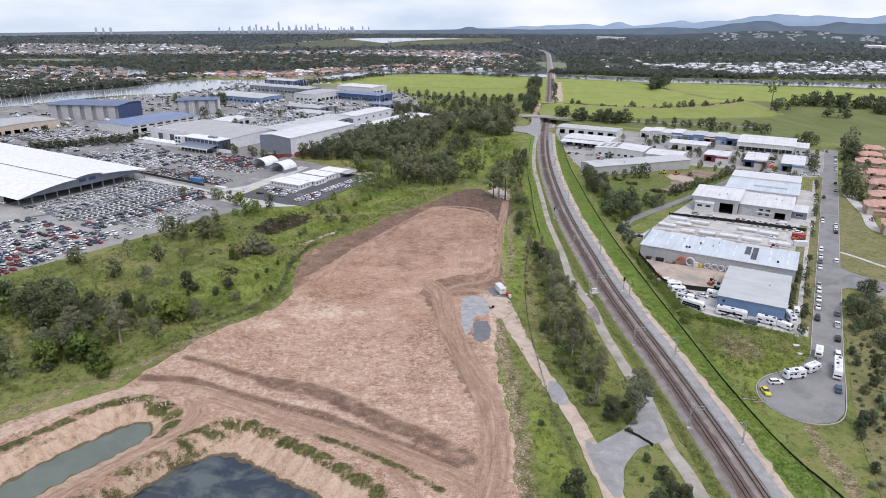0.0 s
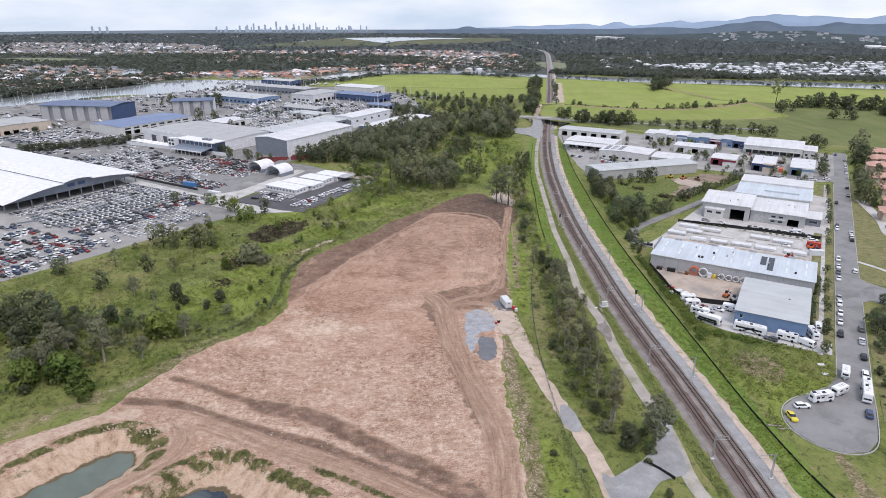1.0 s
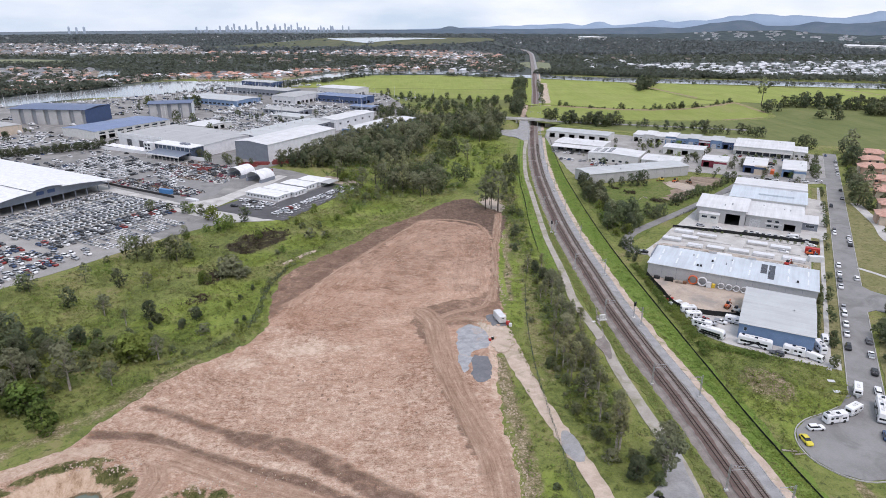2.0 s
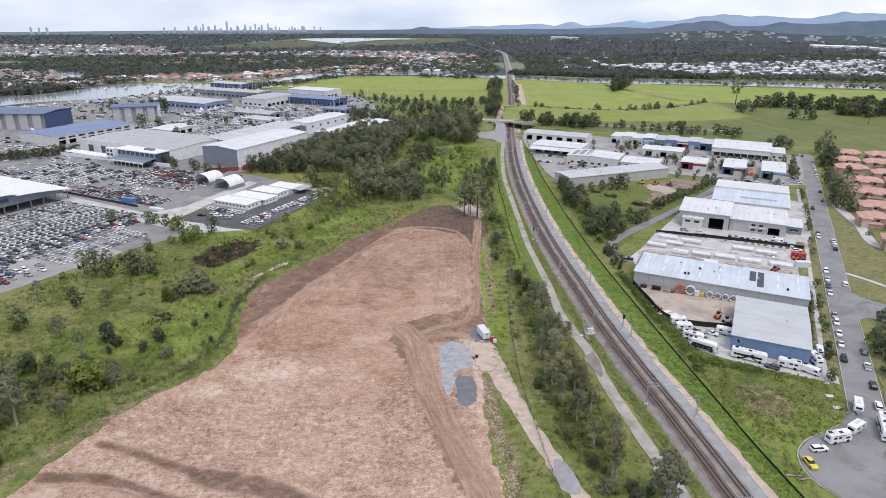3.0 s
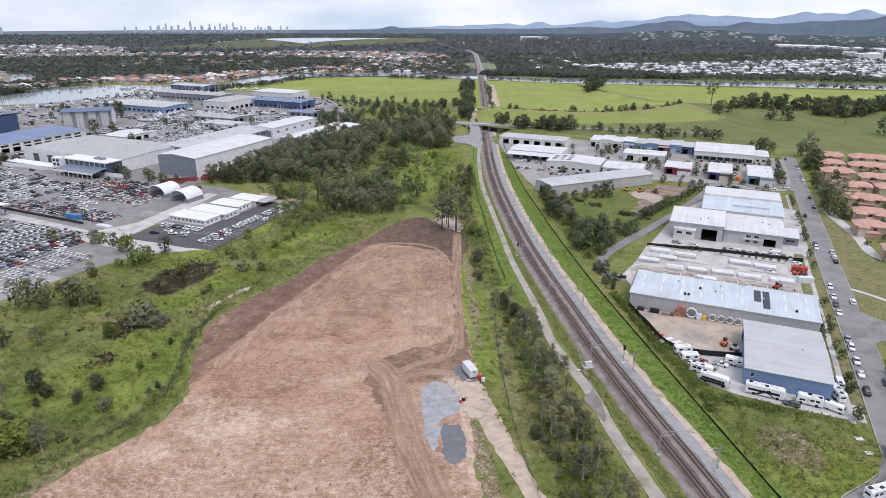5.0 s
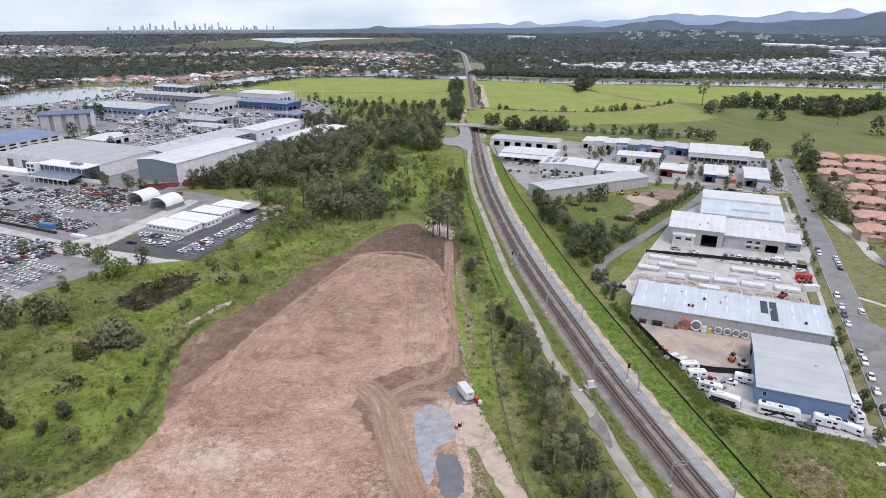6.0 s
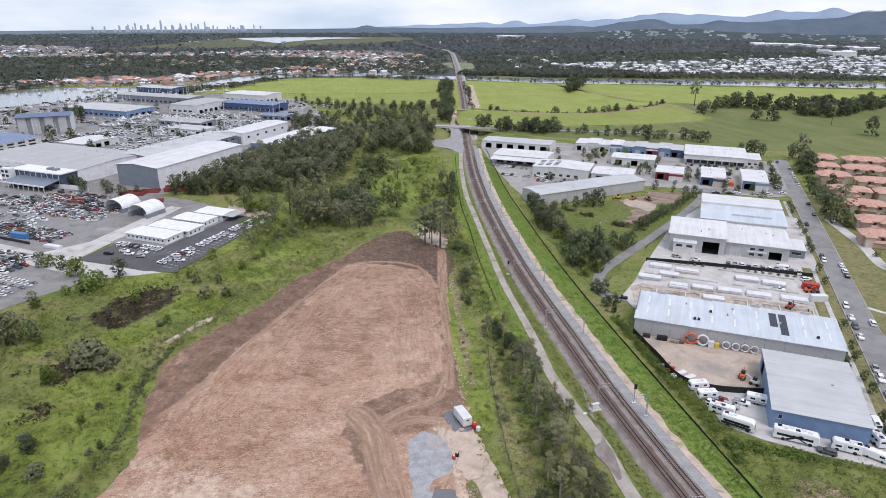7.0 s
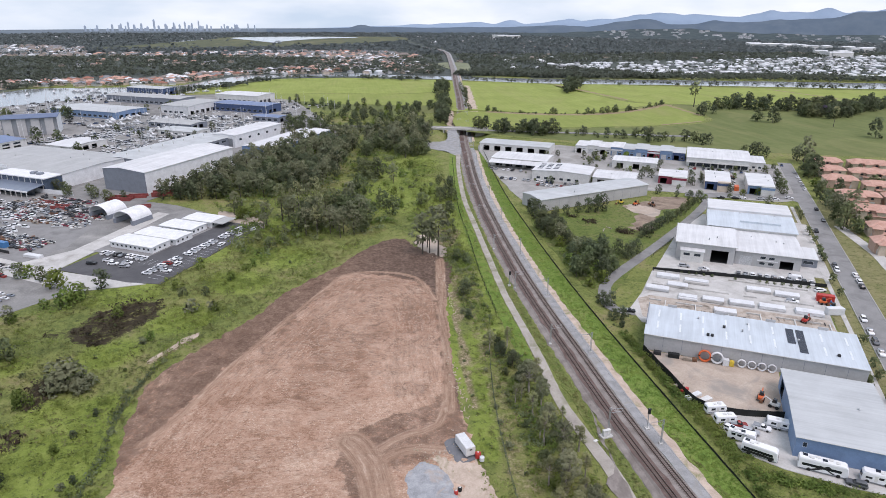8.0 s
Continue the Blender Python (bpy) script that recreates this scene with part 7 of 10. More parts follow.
for u, v, c, s in ((7.8, -23.6, "blue", "sedan"), (7.7, 0.6, "white", "wagon"), (7.8, 12.5, "black", "sedan"), (7.7, 24.5, "white", "ute"), (7.8, 35, "grey", "sedan"), (1.4, 27, "black", "wagon"), (1.4, 37.6, "white", "ute"), (1.5, 46, "white", "sedan"),
                   (1.4, 55.5, "white", "wagon"), (1.2, 61.5, "silver", "sedan"), (1.3, 84, "white", "ute"), (1.3, 92, "grey", "wagon"), (1.4, 99.5, "white", "ute"), (1.4, 110, "white", "wagon"), (7.6, 97, "white", "wagon"), (7.5, 143.5, "black", "sedan"), (7.5, 149, "white", "wagon"),
                   (7.4, 156, "white", "sedan"), (1.3, 160, "white", "wagon"), (1.3, 165, "grey", "wagon"), (1.3, 215, "black", "wagon"), (7.6, 236, "black", "ute"), (7.5, 258, "black", "sedan"), (7.6, 304, "white", "wagon"), (7.6, 313, "silver", "sedan"), (7.6, 326, "white", "sedan"), (7.6, 337, "white", "wagon"), (7.6, 352, "silver", "wagon"), (1.5, 372, "blue", "sedan")):
    car(on(u, v, 90 if u > 4 else -90, 0.11), c, s)
rc = random.Random(4)
mixed = ["white"] * 5 + ["silver"] * 2 + ["grey", "black", "red", "blue"]
for k in range(11):
    car(on(-38.5 + k * 2.75, 140.2 + rc.uniform(-0.4, 0.4), 90 + rc.uniform(-3, 3), 0.12), rc.choice(["white", "silver", "white", "grey", "black"]), rc.choice(["sedan", "wagon", "ute"]))
for u, v, c, s, a in ((-20.6, 117.6, "white", "ute", -6), (-12, 272, "white", "wagon", 12), (-20, 270, "silver", "sedan", 14), (-34, 266, "black", "sedan", 14), (-42, 264, "black", "ute", 14), (-9, 133, "white", "wagon", 30), (-8, 126, "white", "ute", 50), (-52, 140, "white", "ute", 20), (-60, 141, "silver", "wagon", 0),
                      (-30, 268, "white", "wagon", 14), (-4, 278, "white", "sedan", 5), (-78, 86.6, "black", "ute", 10), (-17, 142, "white", "van", 0)):
    if s == "van":
        van(on(u, v, a, 0.12), "van")
    else:
        car(on(u, v, a, 0.12), c, s)
# the factory units' parking
for row in ((-176, 262, 58, 0), (-190, 286, 26, 6), (-128, 350, 46, 2), (-60, 338, 38, 1), (-66, 300, 22, 80), (-34, 298, 24, 86), (-150, 254, 20, 10)):
    u, v, ln, a = row
    n = int(ln / 3.0)
    for k in range(n):
        if rc.random() < 0.72:
            dx, dy = (k * 3.0, 0) if a < 45 else (0, k * 4.6)
            if dy <= ln:
                car(on(u + dx, v + dy + rc.uniform(-0.5, 0.5), 90 + rc.uniform(-6, 6) if a < 45 else rc.uniform(-6, 6), 0.10), rc.choice(mixed), rc.choice(["sedan", "wagon", "ute"]))
# site-office car park
for k in range(22):
    v = 50 + k * 3.0
    if k not in (7, 15):
        car(on(-269.6 + rc.uniform(-0.4, 0.4), v, 180 + rc.uniform(-3, 3), 0.13), rc.choice(["white"] * 6 + ["silver", "red"]), rc.choice(["ute", "wagon", "ute"]))
for u, v, c in ((-264, 55, "white"), (-265, 63, "white"), (-263.5, 90, "white"), (-264.5, 104, "white"), (-286, 56, "white"), (-291, 53, "white"), (-300, 50, "black"), (-296, 55, "white"), (-284, 52.5, "silver"), (-305, 61.5, "white"), (-302, 62, "white"), (-298, 62, "black"), (-295, 62, "grey"), (-291.5, 62.6, "white"), (-289, 62.6, "white"), (-285.5, 62.6, "white"), (-283, 62.6, "white"), (-263, 114, "white")):
    car(on(u, v, 95 if v > 61 else 20, 0.13), c, rc.choice(["wagon", "ute", "sedan"]))
# painted bay lines
lg = Geo()
for k in range(24):
    lg.box(-266.4, 47.5 + k * 3.0, 0.125, -261.2, 47.62 + k * 3.0, 0.135, EST)
for k in range(14):
    lg.box(-305 + k * 2.8, 58.5, 0.125, -304.88 + k * 2.8, 64, 0.135, EST)
solid("bay_lines", lg, WHITE, "white painted parking bay lines", "line marking", kind="stuff")
# vehicle auction yard along the marsh
yard_cols = ["white"] * 4 + ["silver"] * 2 + ["black", "grey", "red", "red", "blue"]
n_yard = 0
for r, u in enumerate((-301.5, -308.5, -316.5, -324, -333, -341, -350)):
    v = -104 if r < 5 else -96
    end = (-42, -38, -46, -52, -60, -66, -70)[r]
    while v < end:
        v += 3.1
        if rc.random() < 0.80 and n_yard < 110:
            n_yard += 1
            car(on(u + rc.uniform(-0.5, 0.5), v, rc.choice((0, 180)) + rc.uniform(-7, 7), 0.11), rc.choice(yard_cols), rc.choice(["sedan", "wagon", "ute"]))


def stuff_blocks(name, spots, size, cabin, mats_, label, category):
    """Rows of far parked things, joined by colour."""
    by = {}
    for q, turn in spots:
        by.setdefault(rc.choice(mats_), []).append((q, turn))
    glass = Geo()
    for mt, lst in by.items():
        g = Geo()
        for q, turn in lst:
            m = Matrix.Translation(q) @ Matrix.Rotation(turn, 4, "Z")
            L, W, hh = (s * rc.uniform(0.88, 1.1) for s in size)
            levels = [(-L / 2, L / 2, W / 2, 0.12), (-L / 2, L / 2, W / 2, hh * 0.62), (-L * cabin, L * 0.22, W * 0.45, hh * 0.62), (-L * cabin * 0.7, L * 0.1, W * 0.36, hh * 0.96), (-L * cabin * 0.7, L * 0.1, W * 0.36, hh)]
            rings = [[tuple(m @ Vector(p)) for p in rect(x0, x1, y, z, 0.15)] for x0, x1, y, z in levels]
            loft(g, rings[0], rings[1])
            loft(glass, rings[2], rings[3])
            loft(g, rings[3], rings[4])
        tagged(solid(name, g, mt, label, category), kind="stuff")
    tagged(solid(name, glass, CARGLASS, label, category), kind="stuff")


spots = []
for r in range(8):
    u = -484 + r * 9.5
    for k in range(int(58 / 2.9)):
        if rc.random() < 0.82:
            spots.append((est(u + rc.uniform(-0.4, 0.4), 48 + k * 2.9, 0.11), radians(EST_ANGLE + rc.choice((0, 180)))))
for r in range(5):
    for k in range(16):
        if rc.random() < 0.5:
            spots.append((est(-400 + r * 7, 66 + k * 3, 0.11), radians(EST_ANGLE + rc.uniform(-20, 20))))
stuff_blocks("stored_cars", spots, (4.4, 1.8, 1.42), 0.4, [CAR_COLS[c] for c in ("white", "silver", "white", "grey", "white", "black", "silver", "white")], "rows of stored cars in a yard", "car")

# ---- yard things, right side ----
for k, (u, v, L) in enumerate(((-66, 126, 9), (-55, 124, 9.5), (-69.5, 111.5, 9), (-58, 106.5, 7), (-49, 107.5, 8), (-39, 108.5, 9), (-28.5, 108.5, 9), (-32, 124, 9), (-22, 123, 9), (-16, 108.8, 9.5), (-62, 117.5, 8), (-45, 98.5, 8))):
    t = thing("slab_stack", "stack of pale precast concrete slabs on bearers", "concrete slabs", on(u, v, rc.uniform(-1.5, 1.5), 0.12), "slab stacks")
    part("bearer", Geo().box(-L * 0.32, -1.9, 0, -L * 0.32 + 0.2, 1.9, 0.18), TIMBER, t)
    part("bearer", Geo().box(L * 0.32, -1.9, 0, L * 0.32 + 0.2, 1.9, 0.18), TIMBER, t)
    for j in range(3):
        x_, y_ = 0.09 * j + 0.06 * (k % 3), 2.0 - 0.10 * j - (0.9 if (j == 2 and k in (1, 3)) else 0.0)
        part("slab", Geo().box(-L / 2 + x_, -y_, 0.18 + j * 0.36, L / 2 - 0.07 * j, 2.0 - 0.06 * j, 0.50 + j * 0.36), (WHITE, CONCRETE, ROLLER)[(k + j // 2) % 3 if j < 2 else 0], t)
# low bay walls between the casting beds
for v in (131.6, 116.5, 100.6, 94.0):
    n0 = 12 if v > 100 else 13
    for k in range(n0):
        if rc.random() < 0.78:
            solid("bay_wall", Geo().box(0, -0.2, 0, 4.6, 0.2, 0.55), CONCRETE, "low pale concrete bay wall in a yard", "bay wall", on(-72 + k * 4.9, v, rc.uniform(-1, 1), 0.11), "bay walls")
sheet("casting_bed", est_poly([(-73, 84.5), (-76, 100), (-72, 104.6), (-10, 105), (-9, 94), (-12, 84.5)]), 0.125, CASTBED, "stained sandy casting beds behind the long shed", "yard", 0.3, 3, False)
for k in range(6):
    solid("bay_wall", Geo().box(-0.15, 0, 0, 0.15, 15, 0.5), OFFWHITE, "low pale concrete bay wall in a yard", "bay wall", on(-66 + k * 11, 86, rc.uniform(-1, 1), 0.13), "bay walls")
for k in range(26):
    u, v = -70 + rc.uniform(0, 60), 88 + rc.uniform(0, 15)
    solid("timber_bearer", Geo().box(-1.2, -0.12, 0, 1.2, 0.12, 0.24), TIMBER if k % 2 else DARKIN, "loose timber bearer in a casting yard", "timber", on(u, v, rc.choice((0, 90)) + rc.uniform(-12, 12), 0.13), "timber bearers")



def make_ring(mt, label):
    t = thing("pipe_coil", label, "coil", None, "coils against the shed wall")
    g = Geo()
    n = 20
    for i in range(n):
        a, b_ = 2 * math.pi * i / n, 2 * math.pi * (i + 1) / n
        for y in (-0.28, 0.0, 0.28):
            g.tube((1.15 * math.cos(a), y, 1.15 * math.sin(a)), (1.15 * math.cos(b_), y, 1.15 * math.sin(b_)), 0.17, None, 5)
    part("coil", g, mt, t)
    part("strap", Geo().box(-1.36, -0.5, -0.08, -0.94, 0.5, 0.08), BLACKMESH, t)
    return t


for k, u in enumerate((-52.4, -48.8, -41.6, -38.7, -35.9, -33.1)):
    s = 1.45 if k < 2 else 1.0
    col, lab = ((ORANGE, "large orange coiled pipe leaning on a wall"), (WHITE, "large white coiled pipe leaning on a wall"))[k] if k < 2 else (WHITE, "white ring of coiled pipe leaning on a wall")
    place(("ring", k if k < 2 else 2), lambda: make_ring(col, lab), EST @ pose(u, 58.9 - 0.2 * (k < 2), 0.13 + 1.3 * s, -12, 0, 0) @ Matrix.Scale(s, 4))
for u, v, sx, sy, sz, mt, nm, lab in ((-46.2, 58.4, 1.8, 1.6, 2.2, WHITE, "crate", "white wrapped crate beside the shed wall"), (-44.4, 58.6, 1.3, 1.3, 1.7, YELLOW, "crate", "yellow plastic crate beside the shed wall"),
                                      (-61.5, 57.6, 3.4, 1.4, 1.5, BLACKMESH, "bin", "dark waste bin beside the shed wall"), (-66.5, 57.8, 2.4, 1.4, 1.2, DARKIN, "bin", "dark low bin beside the shed wall"), (-57.5, 57.2, 2.6, 1.2, 1.0, TIMBER, "pallet_stack", "stack of grey timber pallets"), (-55.2, 57.4, 1.4, 1.2, 1.2, RUST, "scrap_bin", "rusty scrap bin beside the shed wall"),
                                      (-59.5, 41, 3.8, 1.0, 0.5, TIMBER, "timber_stack", "low stack of grey timber"), (-57.8, 38.4, 3.0, 0.9, 0.8, REDPAINT, "beam_stack", "stack of red painted beams"), (-55.4, 36, 5.5, 1.6, 0.9, WHITE, "panel_stack", "stack of white panels by the fence"), (-52.4, 34.6, 4.4, 1.8, 1.1, OFFWHITE, "panel_stack", "stack of white panels by the fence"), (-66, 50, 2, 2.5, 0.4, DARKIN, "pallet_stack", "dark stained pallets on sand")):
    t = thing(nm, lab, nm.replace("_", " "), on(u, v, rc.uniform(-6, 6) + (0 if v > 55 else 50), 0.135))
    part("body", stack([rect(-sx / 2, sx / 2, sy / 2, 0.08, 0.08), rect(-sx / 2, sx / 2, sy / 2, sz * 0.94, 0.08), rect(-sx / 2 + 0.08, sx / 2 - 0.08, sy / 2 - 0.08, sz, 0.08)]), mt, t)
    part("runner", Geo().box(-sx * 0.45, -0.1, 0, sx * 0.45, 0.1, 0.075), TIMBER, t)


def make_loader(mt, lab):
    t = thing("loader", lab, "machine")
    part("body", stack([rect(-1.4, 1.2, 0.8, 0.7, 0.2), rect(-1.4, 1.2, 0.8, 1.4, 0.2), rect(-1.2, 0.5, 0.7, 1.6, 0.2)]), mt, t)
    part("cab", stack([rect(-0.5, 0.7, 0.6, 1.55, 0.15), rect(-0.4, 0.5, 0.55, 2.6, 0.15)]), CARGLASS, t)
    part("boom", Geo().tube((0.4, 0, 1.5), (2.6, 0, 2.6), 0.18, 0.12).tube((2.6, 0, 2.6), (3.4, 0, 0.8), 0.12, 0.1), mt, t)
    part("bucket", Geo().prism([(3.0, 0.1), (3.9, 0.2), (3.7, 0.9), (3.3, 0.9)], -0.6, 0.6, "y"), RUST, t)
    wheels(t, (-0.9, 0.9), 0.85, BIGWHEEL, 0.48)
    return t


for u, v, a, mt, lab in ((-37.4, 41.5, 80, ORANGE, "orange forklift in a sandy yard"), (-34.2, 38.8, 160, OFFWHITE, "pale wheeled loader in a sandy yard"), (-18.6, 100.5, 60, REDPAINT, "red crane loader beside slab stacks"), (-10, 120, 20, ORANGE, "orange loader on concrete yard"), (-7.4, 116, 100, BLUEBIN, "blue loader on concrete yard")):
    make_loader(mt, lab).matrix_basis = on(u, v, a, 0.135)
for x, y, a, mt in ((157, 432, 30, ORANGE), (166, 429, 100, RUST), (150, 436, 200, YELLOW)):
    make_loader(mt, "weathered excavator on churned dirt").matrix_basis = pose(x, y, 0.1, 0, 0, a)
for u, v, a, mt, lab in ((-8.8, 123.6, 0, REDPAINT, "red shipping container on concrete yard"), (-7.5, 112, 20, WHITE, "white shipping container on concrete yard"), (-32.4, 288.5, 90, ORANGE, "orange shipping container beside a factory"), (-36.5, 140 + 22, 0, GREYWALL, "grey shipping container by the sheds")):
    t = thing("container", lab, "container", on(u, v, a, 0.12))
    g = Geo().box(-3, -1.2, 0, 3, 1.2, 2.55)
    part("body", g, mt, t)
    for k in range(9):
        part("rib", Geo().box(-2.7 + k * 0.64, -1.24, 0.1, -2.5 + k * 0.64, -1.203, 2.4), mt, t)
fence("yard_fence", [tuple(est(u, v).xy) for u, v in ((-71, 59), (-63, 46), (-54.6, 32.9), (-44.7, 31), (-32.2, 34.2))], 3.0, 2.2, BLACKMESH, "black shade-cloth fence round a sandy yard", True)
fence("yard_fence", [tuple(est(u, v).xy) for u, v in ((-72.5, 131.5), (-40, 136), (-6, 138))], 3.0, 1.8, BLACKMESH, "dark fence with planting between two yards", True)
fence("rail_barrier", [tuple(est(u, v).xy) for u, v in ((-74, 148), (-69, 165), (-64, 182))], 3.0, 1.6, BLACKMESH, "dark rail barrier beside the driveway", False)

# the white box trailer and its bits on the pad
t = thing("box_trailer", "white box trailer parked on bare earth", "trailer", pose(21.2, 232.4, 0.36, 0, 0, 106))
part("box", stack([rect(-3.1, 3.1, 1.28, 0.6, 0.06), rect(-3.1, 3.1, 1.28, 2.95, 0.06), rect(-3.0, 3.0, 1.2, 3.05, 0.1)]), WHITE, t)
part("chassis", Geo().box(-3.0, -1.0, 0.42, 4.0, 1.0, 0.58), STEEL, t)
part("door", Geo().box(-3.14, -1.1, 0.75, -3.105, 1.1, 2.8), OFFWHITE, t)
part("vent", Geo().box(-3.2, -0.35, 2.2, -3.145, 0.35, 2.5), DARKIN, t)
wheels(t, (-0.8, 0.2), 1.1, WHEEL, 0.34)
# dark sheet stands in for the shade under and left of the trailer
sheet("dark_mat", [(16.6, 236.2), (18.4, 228.2), (23.4, 229.2), (22.0, 236.8)], 0.40, PILE, "dark sheet laid as the shade under a box trailer", "stone pad", 0.1, 1.0)
for x, y, mt, lab, hh in ((23.9, 229.4, REDPAINT, "red plastic tank beside a trailer", 1.5), (24.6, 228.0, WHITE, "white plastic tank beside a trailer", 1.2), (16.4, 217.6, REDPAINT, "red drum on rubble", 0.9), (17.4, 218.4, BLACKMESH, "dark drum on rubble", 1.0)):
    t = thing("tank", lab, "tank", pose(x, y, 0.32))
    part("body", Geo().tube((0, 0, 0), (0, 0, hh * 0.88), 0.62 * hh / 1.2, None, 10).tube((0, 0, hh * 0.88), (0, 0, hh), 0.6 * hh / 1.2, 0.3, 10), mt, t)
    part("lid", Geo().tube((0, 0, hh), (0, 0, hh + 0.08), 0.22, None, 8), WHITE, t)
# rubble and logs
rk = Geo()
for k in range(900):
    q = rc.choice((((17.5, 203), 1.4, 9), ((18.4, 150), 1.2, 30), ((18.0, 165), 1.2, 24), ((24.6, 262), 0.9, 12), ((-84, 156), 6, 2), ((14, 231), 3, 3), ((32, 328), 0.8, 14), ((-50, 148), 12, 3)))
    x, y, r = q[0][0] + rc.gauss(0, q[1]), q[0][1] + rc.gauss(0, q[2]), rc.uniform(0.08, 0.34)
    z = 0.22 if sdf(np.array([x]), np.array([y]), PAD)[0] < -1.2 else -0.12
    ring = [(x + r * math.cos(a) * rc.uniform(0.7, 1.2), y + r * math.sin(a) * rc.uniform(0.7, 1.2), z) for a in np.linspace(0, 6.28, 6, False)]
    top = [(x + (p[0] - x) * 0.6, y + (p[1] - y) * 0.6, z + 0.12 + r * rc.uniform(0.5, 0.9)) for p in ring]
    loft(rk, ring, top)
solid("rubble", rk, SHOULDER, "pale broken rubble along the edge of the earth pad", "rubble", kind="stuff")
for x, y, a, L in ((88, 158.5, -8, 4.5), (89.5, 157.2, 5, 3.5), (122, 392, 60, 5), (130, 388, 20, 4), (98, 372, 80, 7), (126, 395, 110, 4)):
    solid("log", Geo().tube((-L / 2, 0, 0.25), (L / 2, 0, 0.22), 0.26, 0.17, 7).tube((0, 0, 0.25), (0.8, 0.7, 0.35), 0.1, 0.05, 5), BARK, "pale fallen log in the grass", "log", pose(x, y, 0.02, 0, 0, a))
for u, v in ((-4.2, 1.2), (-2.8, -4.6)):
    solid("panel", Geo().box(-1, -0.7, 0, 1, 0.7, 0.12), WHITE, "white discarded panel on the grass", "panel", on(u, v, 20, 0.08))


# ---- boats and clutter, left side ----
def make_boat(kind):
    lab = {"cruiser": "white motor cruiser on a yard stand", "tinny": "small white runabout on a trailer", "yacht": "white sailing yacht with a bare mast"}[kind]
    L, W, hh = {"cruiser": (9, 1.6, 1.6), "tinny": (5, 1.0, 0.9), "yacht": (11, 1.6, 1.5)}[kind]
    t = thing({"cruiser": "motor_cruiser", "tinny": "runabout", "yacht": "yacht"}[kind], lab, "boat", None, "boats")
    def hull(z, k, w):
        return [(-L / 2, -W * w, z), (L * 0.15, -W * w, z), (L * 0.36 * k, -W * w * 0.7, z), (L / 2 * k, 0, z), (L * 0.36 * k, W * w * 0.7, z), (L * 0.15, W * w, z), (-L / 2, W * w, z)]
    part("hull", stack([hull(0.5, 0.8, 0.35), hull(0.5 + hh * 0.5, 0.94, 0.9), hull(0.5 + hh, 1.0, 1.0)]), WHITE, t)
    part("cradle", Geo().box(-L * 0.35, -W * 0.5, 0, -L * 0.25, W * 0.5, 0.62).box(-L * 0.25, -0.1, 0.1, L * 0.25, 0.1, 0.25).box(L * 0.2, -W * 0.5, 0, L * 0.3, W * 0.5, 0.7), STEEL, t)
    part("cabin", stack([rect(-L * 0.2, L * 0.2, W * 0.7, 0.5 + hh, 0.3), rect(-L * 0.16, L * 0.08, W * 0.6, 0.5 + hh * 1.75, 0.3)]), WHITE if kind != "tinny" else CARGLASS, t)
    if kind != "tinny":
        part("cabin_window", Geo().box(-L * 0.12, -W * 0.69, 0.6 + hh * 1.2, L * 0.06, W * 0.69, 0.5 + hh * 1.5), CARGLASS, t)
    if kind == "cruiser":
        part("flybridge", stack([rect(-L * 0.14, L * 0.02, W * 0.5, 0.5 + hh * 1.75, 0.2), rect(-L * 0.14, L * 0.0, W * 0.5, 0.5 + hh * 2.2, 0.2)]), WHITE, t)
    if kind == "yacht":
        part("mast", Geo().tube((0.4, 0, 2), (0.4, 0, 15), 0.12, 0.07, 6).tube((0.4, 0, 3.2), (-4.0, 0, 3.1), 0.09, 0.07, 6), STEEL, t)
    return t


def boat(m, kind):
    return place(("boat", kind), lambda: make_boat(kind), m)


for k in range(46):
    boat(on(-470 - rc.uniform(0, 130), 196 + rc.uniform(70, 200), rc.choice((0, 90, 180)) + rc.uniform(-12, 12), 0.1), rc.choice(["cruiser", "cruiser", "yacht", "tinny"]))
for k in range(30):
    boat(on(-690 + rc.uniform(-70, 70), 90 + rc.uniform(-40, 90), rc.choice((0, 90)) + rc.uniform(-12, 12), 0.1), rc.choice(["cruiser", "yacht", "tinny"]))
# at the river pontoons
for k in range(34):
    s = k / 33
    boat(pose(-505 + 330 * s + rc.uniform(-6, 6), 770 + 250 * s + rc.uniform(-14, 10), -0.3, 0, 0, rc.uniform(0, 360)), rc.choice(["yacht", "yacht", "cruiser"]))
for k in range(12):
    boat(pose(rc.uniform(-440, -230), rc.uniform(985, 1060), -0.3, 0, 0, rc.uniform(0, 360)), rc.choice(["yacht", "cruiser"]))
masts = Geo()
for k in range(230):
    if k % 3:
        q = est(-430 - rc.uniform(0, 330), 230 + rc.uniform(0, 300), 0.1)
    else:
        s = rc.random()
        q = Vector((-540 + 350 * s + rc.gauss(0, 14), 745 + 265 * s + rc.gauss(0, 14), 0.0))
    hh = rc.uniform(9, 17)
    masts.tube(q, q + Vector((rc.uniform(-0.2, 0.2), 0, hh)), 0.16, 0.10, 4)
    masts.tube(q + Vector((-0.9, 0, hh * 0.62)), q + Vector((0.9, 0, hh * 0.62)), 0.06, 0.06, 3)
solid("yacht_masts", masts, WHITE, "bare white masts of yachts moored in the marina", "masts", kind="stuff")
